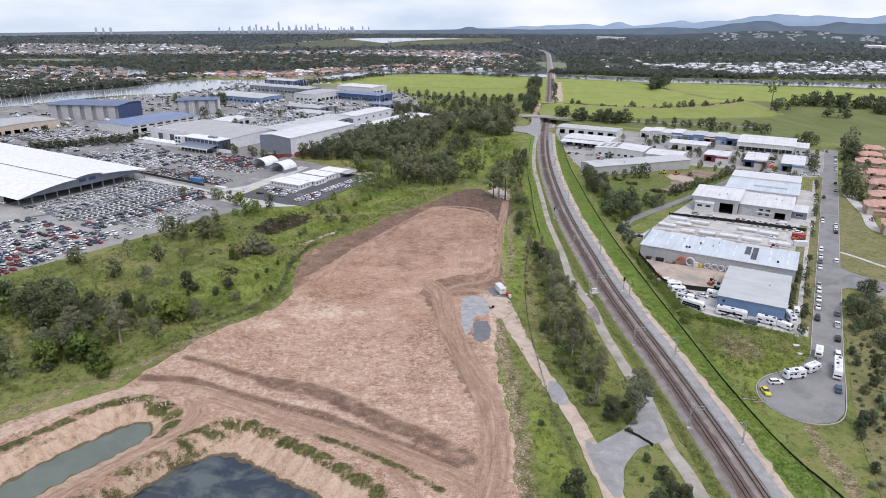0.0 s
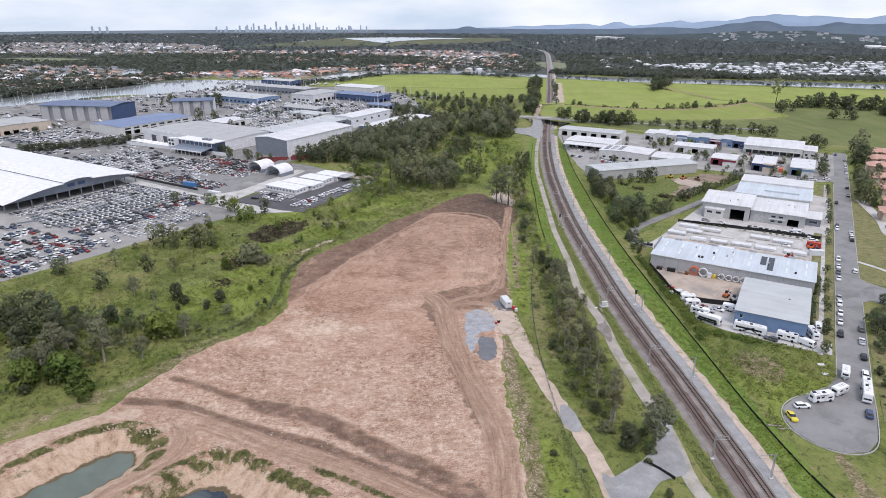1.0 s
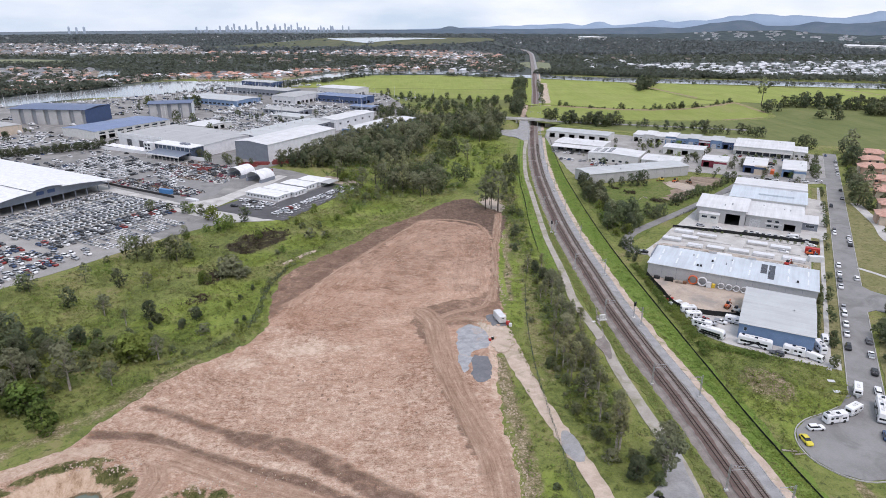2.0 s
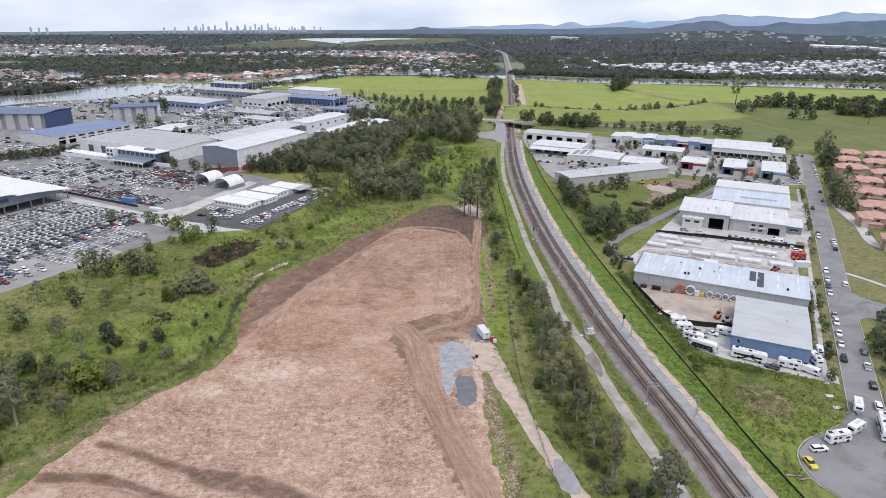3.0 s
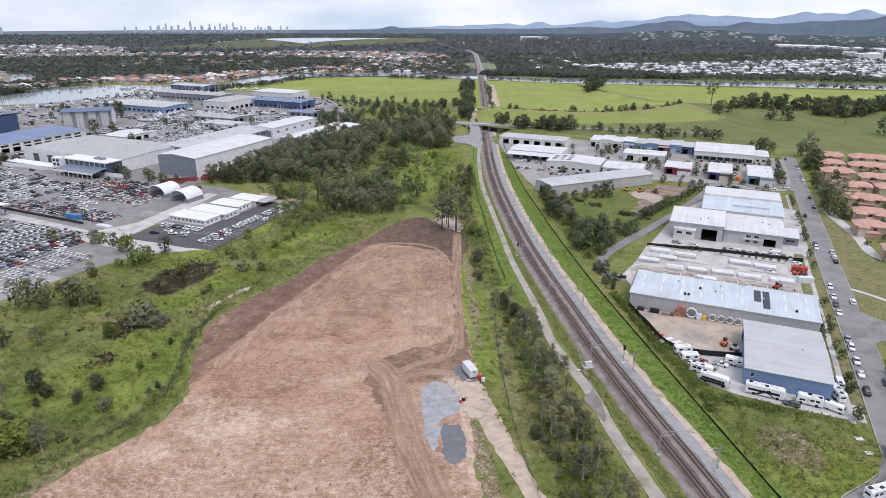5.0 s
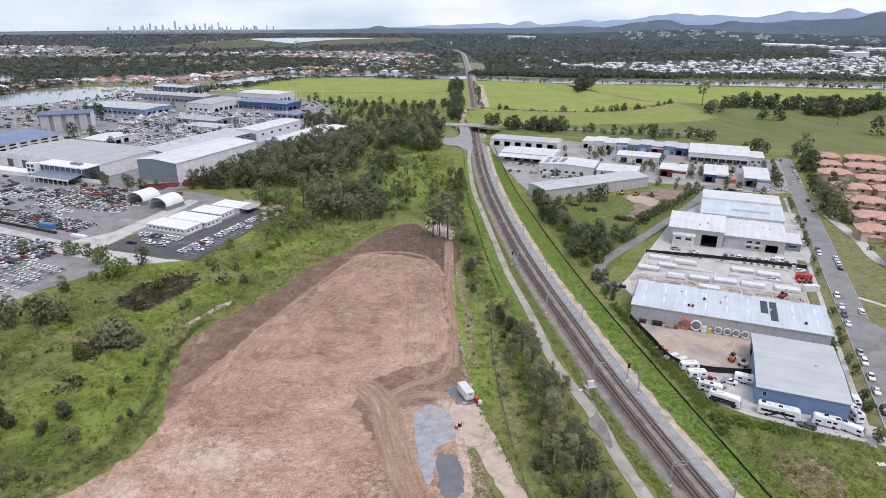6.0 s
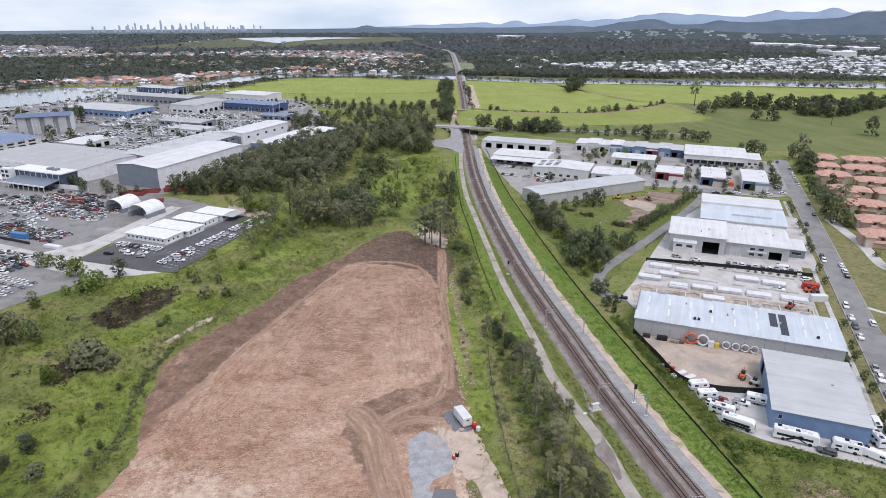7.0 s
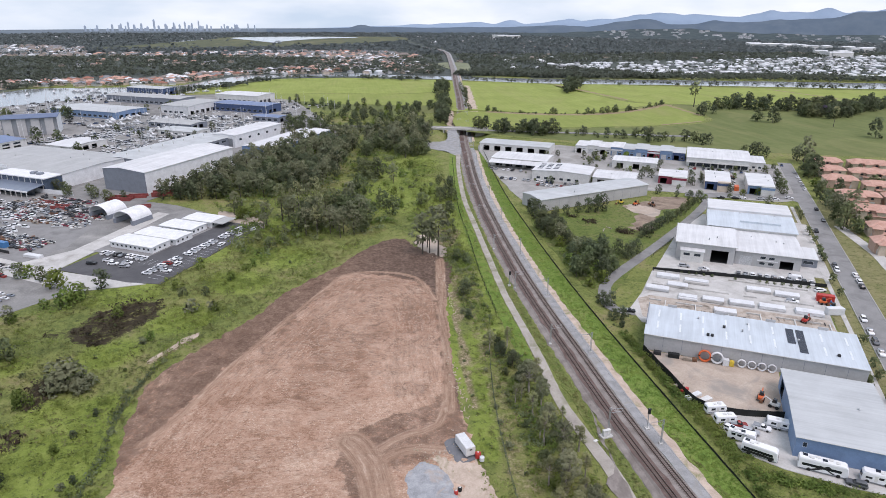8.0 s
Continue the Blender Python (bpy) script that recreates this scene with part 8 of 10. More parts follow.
# rows of small craft and trailers in front of the arched sheds
for r, (u, v0, v1) in enumerate(((-382, -42, 26), (-352, -46, 30), (-341, -40, 32))):
    v = v0
    while v < v1:
        v += rc.uniform(2.9, 3.6)
        if r or rc.random() < 0.7:
            boat(on(u + rc.uniform(-0.6, 0.6), v, 0 if r else 10, 0.1), "tinny")
sp1, sp2 = [], []
for u in (-392, -386, -376, -370, -364, -358, -347):
    for k in range(32):
        sp1.append((est(u + rc.uniform(-1, 1), -40 + k * 2.35, 0.1), radians(EST_ANGLE + rc.uniform(-15, 15))))
for k in range(60):
    sp1.append((est(-395 + rc.uniform(0, 70), 34 + rc.uniform(-2.5, 1), 0.1), radians(EST_ANGLE + rc.uniform(-20, 20))))
stuff_blocks("trailers", sp1, (5.2, 1.15, 0.9), 0.1, [ROLLER, GREYROLLER, OFFWHITE, GREYWALL, ROLLER, DARKIN], "rows of grey boat trailers and outboards", "trailers")
for k in range(300):
    sp2.append((est(-415 + rc.uniform(0, 66) + rc.gauss(0, 2), 84 + 7 * rc.randrange(6) + rc.gauss(0, 1.8), 0.1), radians(EST_ANGLE) + rc.gauss(0, 0.5)))
for k in range(190):
    sp2.append((est(-410 + rc.uniform(0, 70), 53 + 5 * rc.randrange(3) + rc.gauss(0, 1.2), 0.1), radians(EST_ANGLE) + rc.gauss(0, 0.35)))
stuff_blocks("yard_clutter", sp2, (5.0, 1.1, 1.1), 0.15, [DARKIN, MAROON, GREYWALL, OFFWHITE, TIMBER, GREYROLLER, DARKIN, ROLLER, RUST, DARKIN, OFFWHITE], "piled machinery parts and scrap in a works yard", "yard clutter")
sp3, sp4, sp5 = [], [], []
for k in range(260):
    if rc.random() < 0.8:
        sp5.append((est(-304 - 5.2 * (k % 10) - 5.0 * ((k % 10) // 2) + rc.uniform(-0.6, 0.6), -50 - 2.9 * (k // 10) + rc.uniform(-0.4, 0.4), 0.1), radians(EST_ANGLE + rc.uniform(-8, 8))))
for k in range(60):
    sp5.append((est(-410 - rc.uniform(0, 80), -52 + rc.gauss(0, 5), 0.1), radians(EST_ANGLE + rc.uniform(-12, 12))))
for k in range(70):
    sp5.append((est(-334 + 5.6 * (k % 3) + rc.uniform(-0.5, 0.5), -42 + 3.1 * (k // 3), 0.1), radians(EST_ANGLE + rc.uniform(-6, 6))))
for k in range(520):
    u, v = (rc.uniform(-760, -540), rc.uniform(30, 135)) if k % 2 else (rc.uniform(-570, -450), rc.uniform(215, 400))
    sp4.append((est(u, v, 0.1), radians(EST_ANGLE + rc.choice((0, 90)) + rc.uniform(-10, 10))))
for k in range(1200):
    sp3.append((est(-455 - rc.uniform(0, 330), 50 + rc.uniform(0, 480), 0.1), radians(EST_ANGLE + rc.choice((0, 90)) + rc.uniform(-12, 12))))
sp3 = [s for s in sp3 if not any(u0 - 3 < (EST.inverted() @ s[0]).x < u1 + 3 and v0 - 3 < (EST.inverted() @ s[0]).y < v1 + 3 for u0, v0, u1, v1 in
                                 ((-520, 120, -420, 198), (-598, 139, -553, 217), (-640, 240, -566, 300), (-720, 150, -615, 235), (-440, 186, -400, 345), (-700, 345, -560, 560), (-540, 325, -485, 356)))]
sp6 = [(est(-317 + 5.2 * (k % 4) + rc.uniform(-0.4, 0.4), -30 + 2.6 * (k // 4), 0.1), radians(EST_ANGLE + rc.uniform(-5, 5))) for k in range(72) if rc.random() < 0.85]
stuff_blocks("stored_dinghies", sp6, (3.6, 1.3, 0.8), 0.2, [WHITE, OFFWHITE, STEEL, WHITE, GREYWALL], "rows of small white dinghies on a pale gravel yard", "boat")
stuff_blocks("stored_cars", sp5, (4.5, 1.75, 1.42), 0.4, [CAR_COLS[c] for c in ("grey", "black", "silver", "grey", "white", "black", "silver", "blue", "white", "white", "silver", "red", "grey")], "rows of worn cars packed in a wrecking yard", "car")
stuff_blocks("stored_boats", [s for s in sp4 if not any(u0 - 4 < (EST.inverted() @ s[0]).x < u1 + 4 and v0 - 4 < (EST.inverted() @ s[0]).y < v1 + 4 for u0, v0, u1, v1 in ((-520, 120, -420, 198), (-598, 135, -553, 217), (-700, 55, -640, 132), (-545, 210, -500, 252), (-505, 296, -455, 324), (-545, 325, -485, 356), (-475, 390, -438, 414)))], (7.5, 2.4, 1.9), 0.5, [WHITE, WHITE, OFFWHITE, STEEL, WHITE, GREYWALL], "white boats on stands packed in a marina yard", "boat")
stuff_blocks("stored_cars", sp3, (4.6, 1.8, 1.45), 0.4, [CAR_COLS[c] for c in ("white", "grey", "silver", "grey", "black", "white", "blue", "black", "white", "silver")], "cars and small boats parked about the marina", "car")
for u, v, a in ((-358, 51, 4), (-331, 47, 2)):
    t = thing("container", "blue shipping container among scrap" if u < -340 else "white low storage bund with walls", "container", on(u, v, a, 0.12))
    part("body", Geo().box(-4.5, -1.3, 0, 4.5, 1.3, 2.6 if u < -340 else 1.2), BLUEBIN if u < -340 else WHITE, t)
for u, v, a, L, W, hh in ((-368, 131, 20, 14, 5, 2.2), (-363, 139, 28, 11, 4, 1.6), (-350, 149, 32, 17, 5, 2.6), (-344, 124, 40, 8, 3, 1.4), (-385, 106, 12, 9, 4, 1.8), (-399, 110, 8, 10, 3, 1.4)):
    t = thing("steel_frame", "red-brown painted steel framework lying in a yard", "steel frame", on(u, v, a, 0.1))
    for s in (-1, 1):
        part("beam", Geo().box(-L / 2, s * W / 2 - 0.25, 0, L / 2, s * W / 2 + 0.25, hh), OXIDE, t)
    for k in range(4):
        part("brace", Geo().box(-L / 2 + 0.6 + k * (L - 1.6) / 3, -W / 2 + 0.26, 0.1, -L / 2 + 1.1 + k * (L - 1.6) / 3, W / 2 - 0.26, hh * 0.6), OXIDE, t)
# long low walls between yards
for u0, v0, u1, v1, hh, mt in ((-420, 47.5, -345, 46, 1.4, DARKIN), (-322, 36, -405, 33.4, 1.0, CONCRETE), (-520, 118, -400, 127, 2.6, WHITEWALL), (-372, -48, -336, 34, 0.7, GREYWALL)):
    a, b_ = est(u0, v0), est(u1, v1)
    d = b_ - a
    solid("yard_wall", Geo().box(0, -0.15, 0, d.length, 0.15, hh), mt, "low wall between storage yards", "wall", pose(a.x, a.y, 0.08, 0, 0, math.degrees(math.atan2(d.y, d.x))), kind="structure")

# ---- houses ----
def hip(L, W, z0, rise, over=0.6):
    """A hipped roof with eaves."""
    a, b = -over, L + over
    c, d = -over, W + over
    r = (d - c) / 2
    top = [(a + r, W / 2, z0 + rise), (b - r, W / 2, z0 + rise)]
    low = [(a, c, z0), (b, c, z0), (b, d, z0), (a, d, z0)]
    under = [(x, y, z0 - 0.18) for x, y, z in low]
    g = Geo()
    g.add(low + top + under, [(0, 1, 5, 4), (1, 2, 5), (2, 3, 4, 5), (3, 0, 4), (6, 7, 1, 0), (7, 8, 2, 1), (8, 9, 3, 2), (9, 6, 0, 3), (9, 8, 7, 6)])
    return g


def make_town(L, tag):
    t = thing("townhouse", "two-storey townhouse row with faded terracotta tile roof", "townhouse", None, "townhouses")
    W, hh = 9.0, 5.4
    part("wall", Geo().box(0, 0, 0, L, W, hh), BRICKPINK if tag else CREAM, t)
    part("roof", hip(L, W, hh + 0.02, 2.3), TILE_PINK, t)
    n = int(L / 5)
    for k in range(n):
        x = 1.2 + k * (L - 1) / n
        part("window", Geo().box(x, -0.06, 3.4, x + 1.6, -0.004, 4.6), WINGLASS, t)
        part("garage_door", Geo().box(x - 0.2, -0.06, 0.1, x + 2.3, -0.004, 2.3), ROLLER, t)
    for k in range(max(1, int(L / 8.5))):
        x = 1.0 + k * 8.5
        for side in (0, 1):
            wing = part("wing_roof", hip(W * 0.5 + 3.2, 4.6, hh - 0.25 + 0.12 * side, 1.55, 0.45), TILE_PINK, t)
            wing.matrix_basis = pose(x + 4.6 + 1.4 * side, -2.4 + side * 5.6, 0, 0, 0, 90)
            part("wing_wall", Geo().box(x + 0.3 + 1.4 * side, (-2.3, W)[side], 0, x + 4.3 + 1.4 * side, (0, W + 1.4)[side], hh - 0.3), CREAM if tag else BRICKPINK, t)
    part("porch_roof", hip(L * 0.42, 2.4, 2.7, 0.9, 0.3), TILE_PINK, t).location = (L * 0.3, -2.45, 0)
    part("porch", Geo().box(L * 0.3 + 0.1, -2.4, 0, L * 0.72 - 0.1, -0.07, 2.5), BRICKPINK, t)
    return t


for k, (u, v, L) in enumerate(((23, 379, 17), (44, 381, 26), (22, 350, 15), (39, 350, 26), (20, 322, 19), (40, 314, 22), (62, 330, 24), (20.5, 284, 22), (45, 286, 22), (24, 253, 20), (47, 255, 20), (24, 220, 17), (44, 222, 20), (21, 194, 14), (38, 196, 20), (27, 158, 18), (50, 165, 18), (74, 360, 22), (68, 300, 20), (72, 388, 22))):
    place(("town", L), lambda: make_town(L, k % 2), on(u, v - 4, rc.uniform(-3, 3), 0.05))


def make_house(roof, wall, lab, two):
    t = thing("house", lab, "house", None, "houses across the river")
    L, W, hh = 17, 12, (5.6 if two else 3.0)
    part("wall", Geo().box(0, 0, 0, L, W, hh), wall, t)
    part("roof", hip(L, W, hh, 2.7), roof, t)
    part("wing_roof", hip(7, 6, 2.8 if two else 2.9, 1.6, 0.4), roof, t).location = (1, -5, 0)
    return t


HKINDS = [(TILE_RED, CREAM, "house with red tile roof by the river", False), (TILE_BROWN, CREAM, "house with brown tile roof by the river", False), (TILE_GREY, OFFWHITE, "house with grey roof by the river", True), (TILE_PINK, CREAM, "house with terracotta tile roof by the river", True), (WHITE, WHITE, "white house with pale roof by the river", True)]


def house(x, y, kind, turn, s=1.0):
    place(("house", kind), lambda: make_house(*HKINDS[kind]), pose(x, y, 0, 0, 0, turn) @ Matrix.Scale(s, 4))


rh = random.Random(9)
# canal-side houses beyond the river, left
bank = curve([(-690, 850), (-590, 905), (-535, 960), (-500, 1010), (-470, 1070), (-440, 1105), (-350, 1108), (-262, 1112), (-232, 1170), (-180, 1268), (-110, 1272), (-20, 1285)], 12.0)
for q, s in zip(bank, sides(bank)):
    for row in (0, 1):
        o = -10 - row * 34
        if rh.random() < 0.48:
            p = q + s * o
            house(p[0] + rh.uniform(-4, 4), p[1] + rh.uniform(-5, 5), rh.choice((0, 3, 1, 1, 2, 4)), rh.uniform(0, 360), rh.uniform(0.65, 0.9))
far_sets = {i: [] for i in range(5)}
for q, s in zip(bank, sides(bank)):
    for o in (-4, -24, -52, -70):
        if rh.random() < 0.9:
            far_sets[rh.choice((0, 3, 1, 1, 2, 4))].append((q[0] + s[0] * o + rh.uniform(-5, 5), q[1] + s[1] * o + rh.uniform(-5, 5), rh.uniform(0, 360), rh.uniform(0.7, 1.0)))
# white suburb on the far bank, right
for k in range(32):
    x = rh.uniform(480, 960)
    y = float(np.interp(x, [480, 535, 626, 775, 815, 902, 960], [1312, 1212, 1182, 1178, 1142, 1096, 1076])) + abs(rh.gauss(0, 34))
    house(x, y, rh.choice((4, 4, 4, 2, 4)), rh.uniform(0, 360), rh.uniform(0.55, 0.75))


def house_field(name, spots, roof, wall, label):
    g, w = Geo(), Geo()
    for x, y, a, s in spots:
        m = pose(x, y, land_at(x, y), 0, 0, a) @ Matrix.Scale(s, 4)
        h_ = hip(15, 11, 3.6, 2.6)
        g.add(h_.v, h_.f, m)
        w.box(0, 0, 0, 15, 11, 3.5, m)
    t = thing(name, label, "far houses", kind="stuff")
    tagged(part("far_roofs", g, roof, t), kind="stuff")
    tagged(part("far_walls", w, wall, t), kind="stuff")


def fill(poly, n, kinds, lo, hi):
    """Houses strewn over a suburb, in loose streets."""
    poly = np.array(poly, float)
    (x0, y0), (x1, y1) = poly.min(0), poly.max(0)
    q = np.array([(rh.uniform(x0, x1), rh.uniform(y0, y1)) for _ in range(n)])
    street = np.sin(q[:, 1] * 0.11 + 1.5 * np.sin(q[:, 0] * 0.012))
    for (x, y), ok_ in zip(q, (sdf(q[:, 0], q[:, 1], poly) < 0) & (street > -0.35) & (sdf(q[:, 0], q[:, 1], RIVER) > 8)):
        if ok_:
            far_sets[rh.choice(kinds)].append((x, y, rh.choice((10, 100)) + rh.uniform(-14, 14), rh.uniform(lo, hi)))


WHITE_TOWN = [(436, 1425), (593, 1460), (819, 1500), (1429, 1640), (2000, 1600), (1500, 960), (1150, 1010), (902, 1090), (815, 1136), (775, 1172), (626, 1176), (535, 1206), (470, 1318), (425, 1360)]
fill([(-1900, 1760), (-1221, 1791), (-1330, 1932), (-1560, 2398), (-973, 2330), (-742, 2149), (-594, 1757), (-952, 1700)], 3600, (1, 1, 2, 2, 1, 4, 2), 0.7, 1.0)
fill([(-1400, 1300), (-906, 1330), (-650, 1300), (-541, 1096), (-463, 1079), (-460, 1012), (-683, 990), (-1200, 900)], 1500, (1, 1, 2, 2, 1, 3, 4), 0.7, 1.0)
fill([(-520, 1120), (-500, 1180), (-404, 1215), (-317, 1200), (-290, 1210), (-255, 1260), (-194, 1310), (-136, 1385), (-60, 1390), (-60, 1345), (-150, 1290), (-230, 1190), (-290, 1120), (-380, 1096)], 520, (0, 3, 1, 1, 3, 1, 2), 0.65, 0.9)
fill([(-602, 1760), (-602, 1860), (-156, 1960), (131, 1890), (190, 1640), (5, 1602), (-295, 1740)], 1300, (1, 2, 4, 2, 1, 3), 0.65, 1.0)
fill([(-60, 1290), (-60, 1600), (150, 1620), (170, 1420), (140, 1240)], 300, (2, 4, 1, 3, 1), 0.65, 0.95)
fill([(-560, 1420), (-300, 1480), (-200, 1560), (-560, 1640)], 60, (3, 2, 1), 0.7, 1.0)
fill(WHITE_TOWN, 4200, (4, 4, 4, 2, 4), 0.5, 0.72)
fill([(260, 1290), (330, 1520), (560, 1500), (420, 1330)], 40, (4, 2, 4), 0.7, 1.2)
fill([(250, 1500), (420, 2300), (1500, 2500), (2600, 2300), (1600, 1680), (700, 1540)], 420, (4, 2, 1, 2), 0.6, 0.95)
fill([(300, 2300), (300, 3300), (1700, 3300), (2600, 2400), (1500, 2500)], 300, (4, 2, 4), 0.6, 1.0)
fill([(-2600, 2500), (-2200, 3400), (-300, 3500), (-300, 3000), (-700, 2700)], 150, (4, 2, 4), 0.6, 1.0)
for i, nm in enumerate(("red-roofed", "brown-roofed", "grey-roofed", "terracotta-roofed", "white")):
    house_field("far_suburb", far_sets[i], HKINDS[i][0], HKINDS[i][1], "distant %s houses scattered among trees" % nm)

# ---- trees ----
def leaves(blobs, count, size, seed, flat=0.6):
    """Many small leaf sprays on the skins of blobs (x, y, z, radius, squash)."""
    s = np.random.RandomState(seed)
    blobs = np.array(blobs, float)
    w = blobs[:, 3] ** 2
    k = s.choice(len(blobs), count, p=w / w.sum())
    d = s.normal(size=(count, 3))
    d[:, 2] = d[:, 2] * 0.8 + 0.25
    d /= np.linalg.norm(d, axis=1)[:, None]
    r = blobs[k, 3] * s.uniform(0.72, 1.08, count)
    c = blobs[k, :3] + d * np.stack([r, r, r * blobs[k, 4]], 1)
    nrm = d * 0.7 + s.normal(size=(count, 3)) * 0.45 + np.array([0, 0, flat])
    nrm /= np.linalg.norm(nrm, axis=1)[:, None]
    t1 = np.cross(nrm, s.normal(size=(count, 3)))
    t1 /= np.linalg.norm(t1, axis=1)[:, None] + 1e-9
    t2 = np.cross(nrm, t1)
    a = size * s.uniform(0.5, 1.25, count)
    b = a * s.uniform(0.45, 0.95, count)
    p0, p1 = c + t1 * a[:, None], c + t2 * b[:, None] + nrm * (a * 0.2)[:, None]
    p2, p3 = c - t1 * a[:, None], c - t2 * b[:, None]
    v = np.stack([p0, p1, p2, p3], 1).reshape(-1, 3)
    out = c - c.mean(0)
    out /= np.linalg.norm(out, axis=1)[:, None] + 1e-9
    soft = d * 0.75 + out * 0.55 + s.normal(size=(count, 3)) * 0.12 + np.array([0, 0, 0.5])
    soft /= np.linalg.norm(soft, axis=1)[:, None]
    return np.hstack([v, np.repeat(soft, 4, 0)])


def quads_mesh(name, vn, material):
    """Leaf quads; columns 3 to 5 hold the roundness of the clump."""
    v, n = vn[:, :3], len(vn) // 4
    me = bpy.data.meshes.new(name)
    me.vertices.add(len(v))
    me.vertices.foreach_set("co", v.astype(np.float32).ravel())
    me.loops.add(n * 4)
    me.loops.foreach_set("vertex_index", np.arange(n * 4, dtype=np.int32))
    me.polygons.add(n)
    me.polygons.foreach_set("loop_start", np.arange(0, n * 4, 4, dtype=np.int32))
    me.attributes.new("soft", "FLOAT_VECTOR", "POINT").data.foreach_set("vector", vn[:, 3:].astype(np.float32).ravel())
    me.update(calc_edges=True)
    me.materials.append(material)
    return me


TREES = {
    # height, crown radius, crown base, blobs, blob radius, leaves, leaf size, squash, leaf material, bark, label
    "gum": (16, 3.2, 0.42, 22, 1.05, 1150, 0.29, 0.75, LEAF_WISP, BARK, "tall slender eucalypt with pale trunk and wispy grey-green crown"),
    "greygum": (14, 4.2, 0.34, 22, 1.45, 1900, 0.31, 0.72, LEAF_GREY, BARK, "spreading eucalypt with greyish open crown"),
    "dark": (11.5, 3.7, 0.14, 18, 1.75, 2200, 0.34, 0.9, LEAF_DARK, DARKBARK, "dense dark green tree with a bushy crown"),
    "olive": (10, 4.2, 0.18, 20, 1.65, 2300, 0.33, 0.78, LEAF_GUM, DARKBARK, "bushy olive-green tree with uneven crown"),
    "round": (6.2, 3.0, 0.10, 15, 1.4, 1400, 0.30, 0.85, LEAF_LIME, DARKBARK, "round bright green tree"),
    "street": (4.6, 1.5, 0.3, 7, 0.95, 520, 0.28, 0.9, LEAF_GUM, DARKBARK, "small street tree with clipped crown"),
    "bush": (2.6, 1.6, 0.02, 9, 0.95, 420, 0.28, 0.8, LEAF_GUM, DARKBARK, "low green bush in rough grass"),
    "greybush": (3.4, 1.7, 0.05, 9, 1.0, 420, 0.28, 0.9, LEAF_GREY, DARKBARK, "greyish shrub in rough grass"),
    "jacaranda": (9, 4.6, 0.25, 14, 1.9, 1000, 0.45, 0.75, LEAF_PURPLE, DARKBARK, "jacaranda tree in faded purple flower"),
}
BUILT = {}


def make_blobs(kind, var):
    """The clumps of a crown, and the limbs that carry them."""
    H, R, cb, nb, br, nl, ls, sq, leaf, bark, label = TREES[kind]
    r = random.Random(hash_key(kind) + var * 17)
    lean = (r.uniform(-0.5, 0.5), r.uniform(-0.5, 0.5))
    top = (lean[0], lean[1], H * 0.72)
    mid = (lean[0] * 0.4, lean[1] * 0.4, H * max(cb, 0.12))
    tr = 0.020 * H + 0.05
    g = Geo().tube((0, 0, -0.25), mid, tr * 1.25, tr * 0.85, 7).tube(mid, top, tr * 0.85, tr * 0.3, 6)
    blobs = []
    for k in range(nb):
        f = (k + 0.5) / nb
        z = H * (cb + (0.95 - cb) * f ** 0.85)
        env = R * (math.sin(math.pi * min(0.93, 0.22 + 0.72 * f)) ** 0.7)
        a = k * 2.4 + r.uniform(-0.6, 0.6)
        d = env * r.uniform(0.35, 0.95) * (0.85 if f > 0.85 else 1)
        p = (lean[0] * f + d * math.cos(a), lean[1] * f + d * math.sin(a), z - br * 0.4)
        blobs.append((*p, br * r.uniform(0.6, 1.1), sq * r.uniform(0.8, 1.1)))
        base_z = H * (max(cb, 0.1) + (0.68 - cb) * f * 0.75)
        g.tube((lean[0] * f * 0.6, lean[1] * f * 0.6, base_z), (p[0] * 0.9, p[1] * 0.9, p[2]), tr * 0.42, tr * 0.12, 4)
    return blobs, g


def make_tree(kind, var):
    H, R, cb, nb, br, nl, ls, sq, leaf, bark, label = TREES[kind]
    t = thing("tree" if H > 4 else "shrub", label, "tree" if H > 4 else "shrub", None, "trees of the place")
    blobs, g = make_blobs(kind, var)
    part("trunk", g, bark, t)
    part("crown", quads_mesh("crown", leaves(blobs, nl, ls, hash_key(kind) + var), leaf), None, t)
    return t


def hash_key(s):
    return sum(ord(c) * (i + 3) for i, c in enumerate(s))


rt = random.Random(21)


WANTED = []


def tree(kind, x, y, s=1.0):
    var = rt.randrange(3 if kind in ("street", "jacaranda") else 4)
    s *= rt.uniform(0.85, 1.15)
    WANTED.append((kind, var, float(x), float(y), s, rt.uniform(0, 360), rt.uniform(0.9, 1.12)))


def wood(poly, spacing, kinds, lo=0.8, hi=1.15, gap=0.0, seed=1):
    """Trees over an area, at uneven distances, with clearings."""
    poly = np.array(poly, float)
    r = random.Random(seed)
    (x0, y0), (x1, y1) = poly.min(0), poly.max(0)
    n = int((x1 - x0) * (y1 - y0) / spacing ** 2 * 3)
    px = np.array([(r.uniform(x0, x1), r.uniform(y0, y1)) for _ in range(n)])
    inside, lump = sdf(px[:, 0], px[:, 1], poly) < 0, wobble(px[:, 0], px[:, 1], 38, seed)
    kept = np.zeros((0, 2))
    for q, ok_, w in zip(px, inside, lump):
        if not ok_ or (gap and (w < -0.5 or r.random() < gap)):
            continue
        if len(kept) and np.hypot(*(kept - q).T).min() < spacing * r.uniform(0.55, 1.0):
            continue
        kept = np.vstack([kept, q])
        tree(r.choice(kinds), q[0], q[1], r.uniform(lo, hi) * (1 + 0.18 * w))


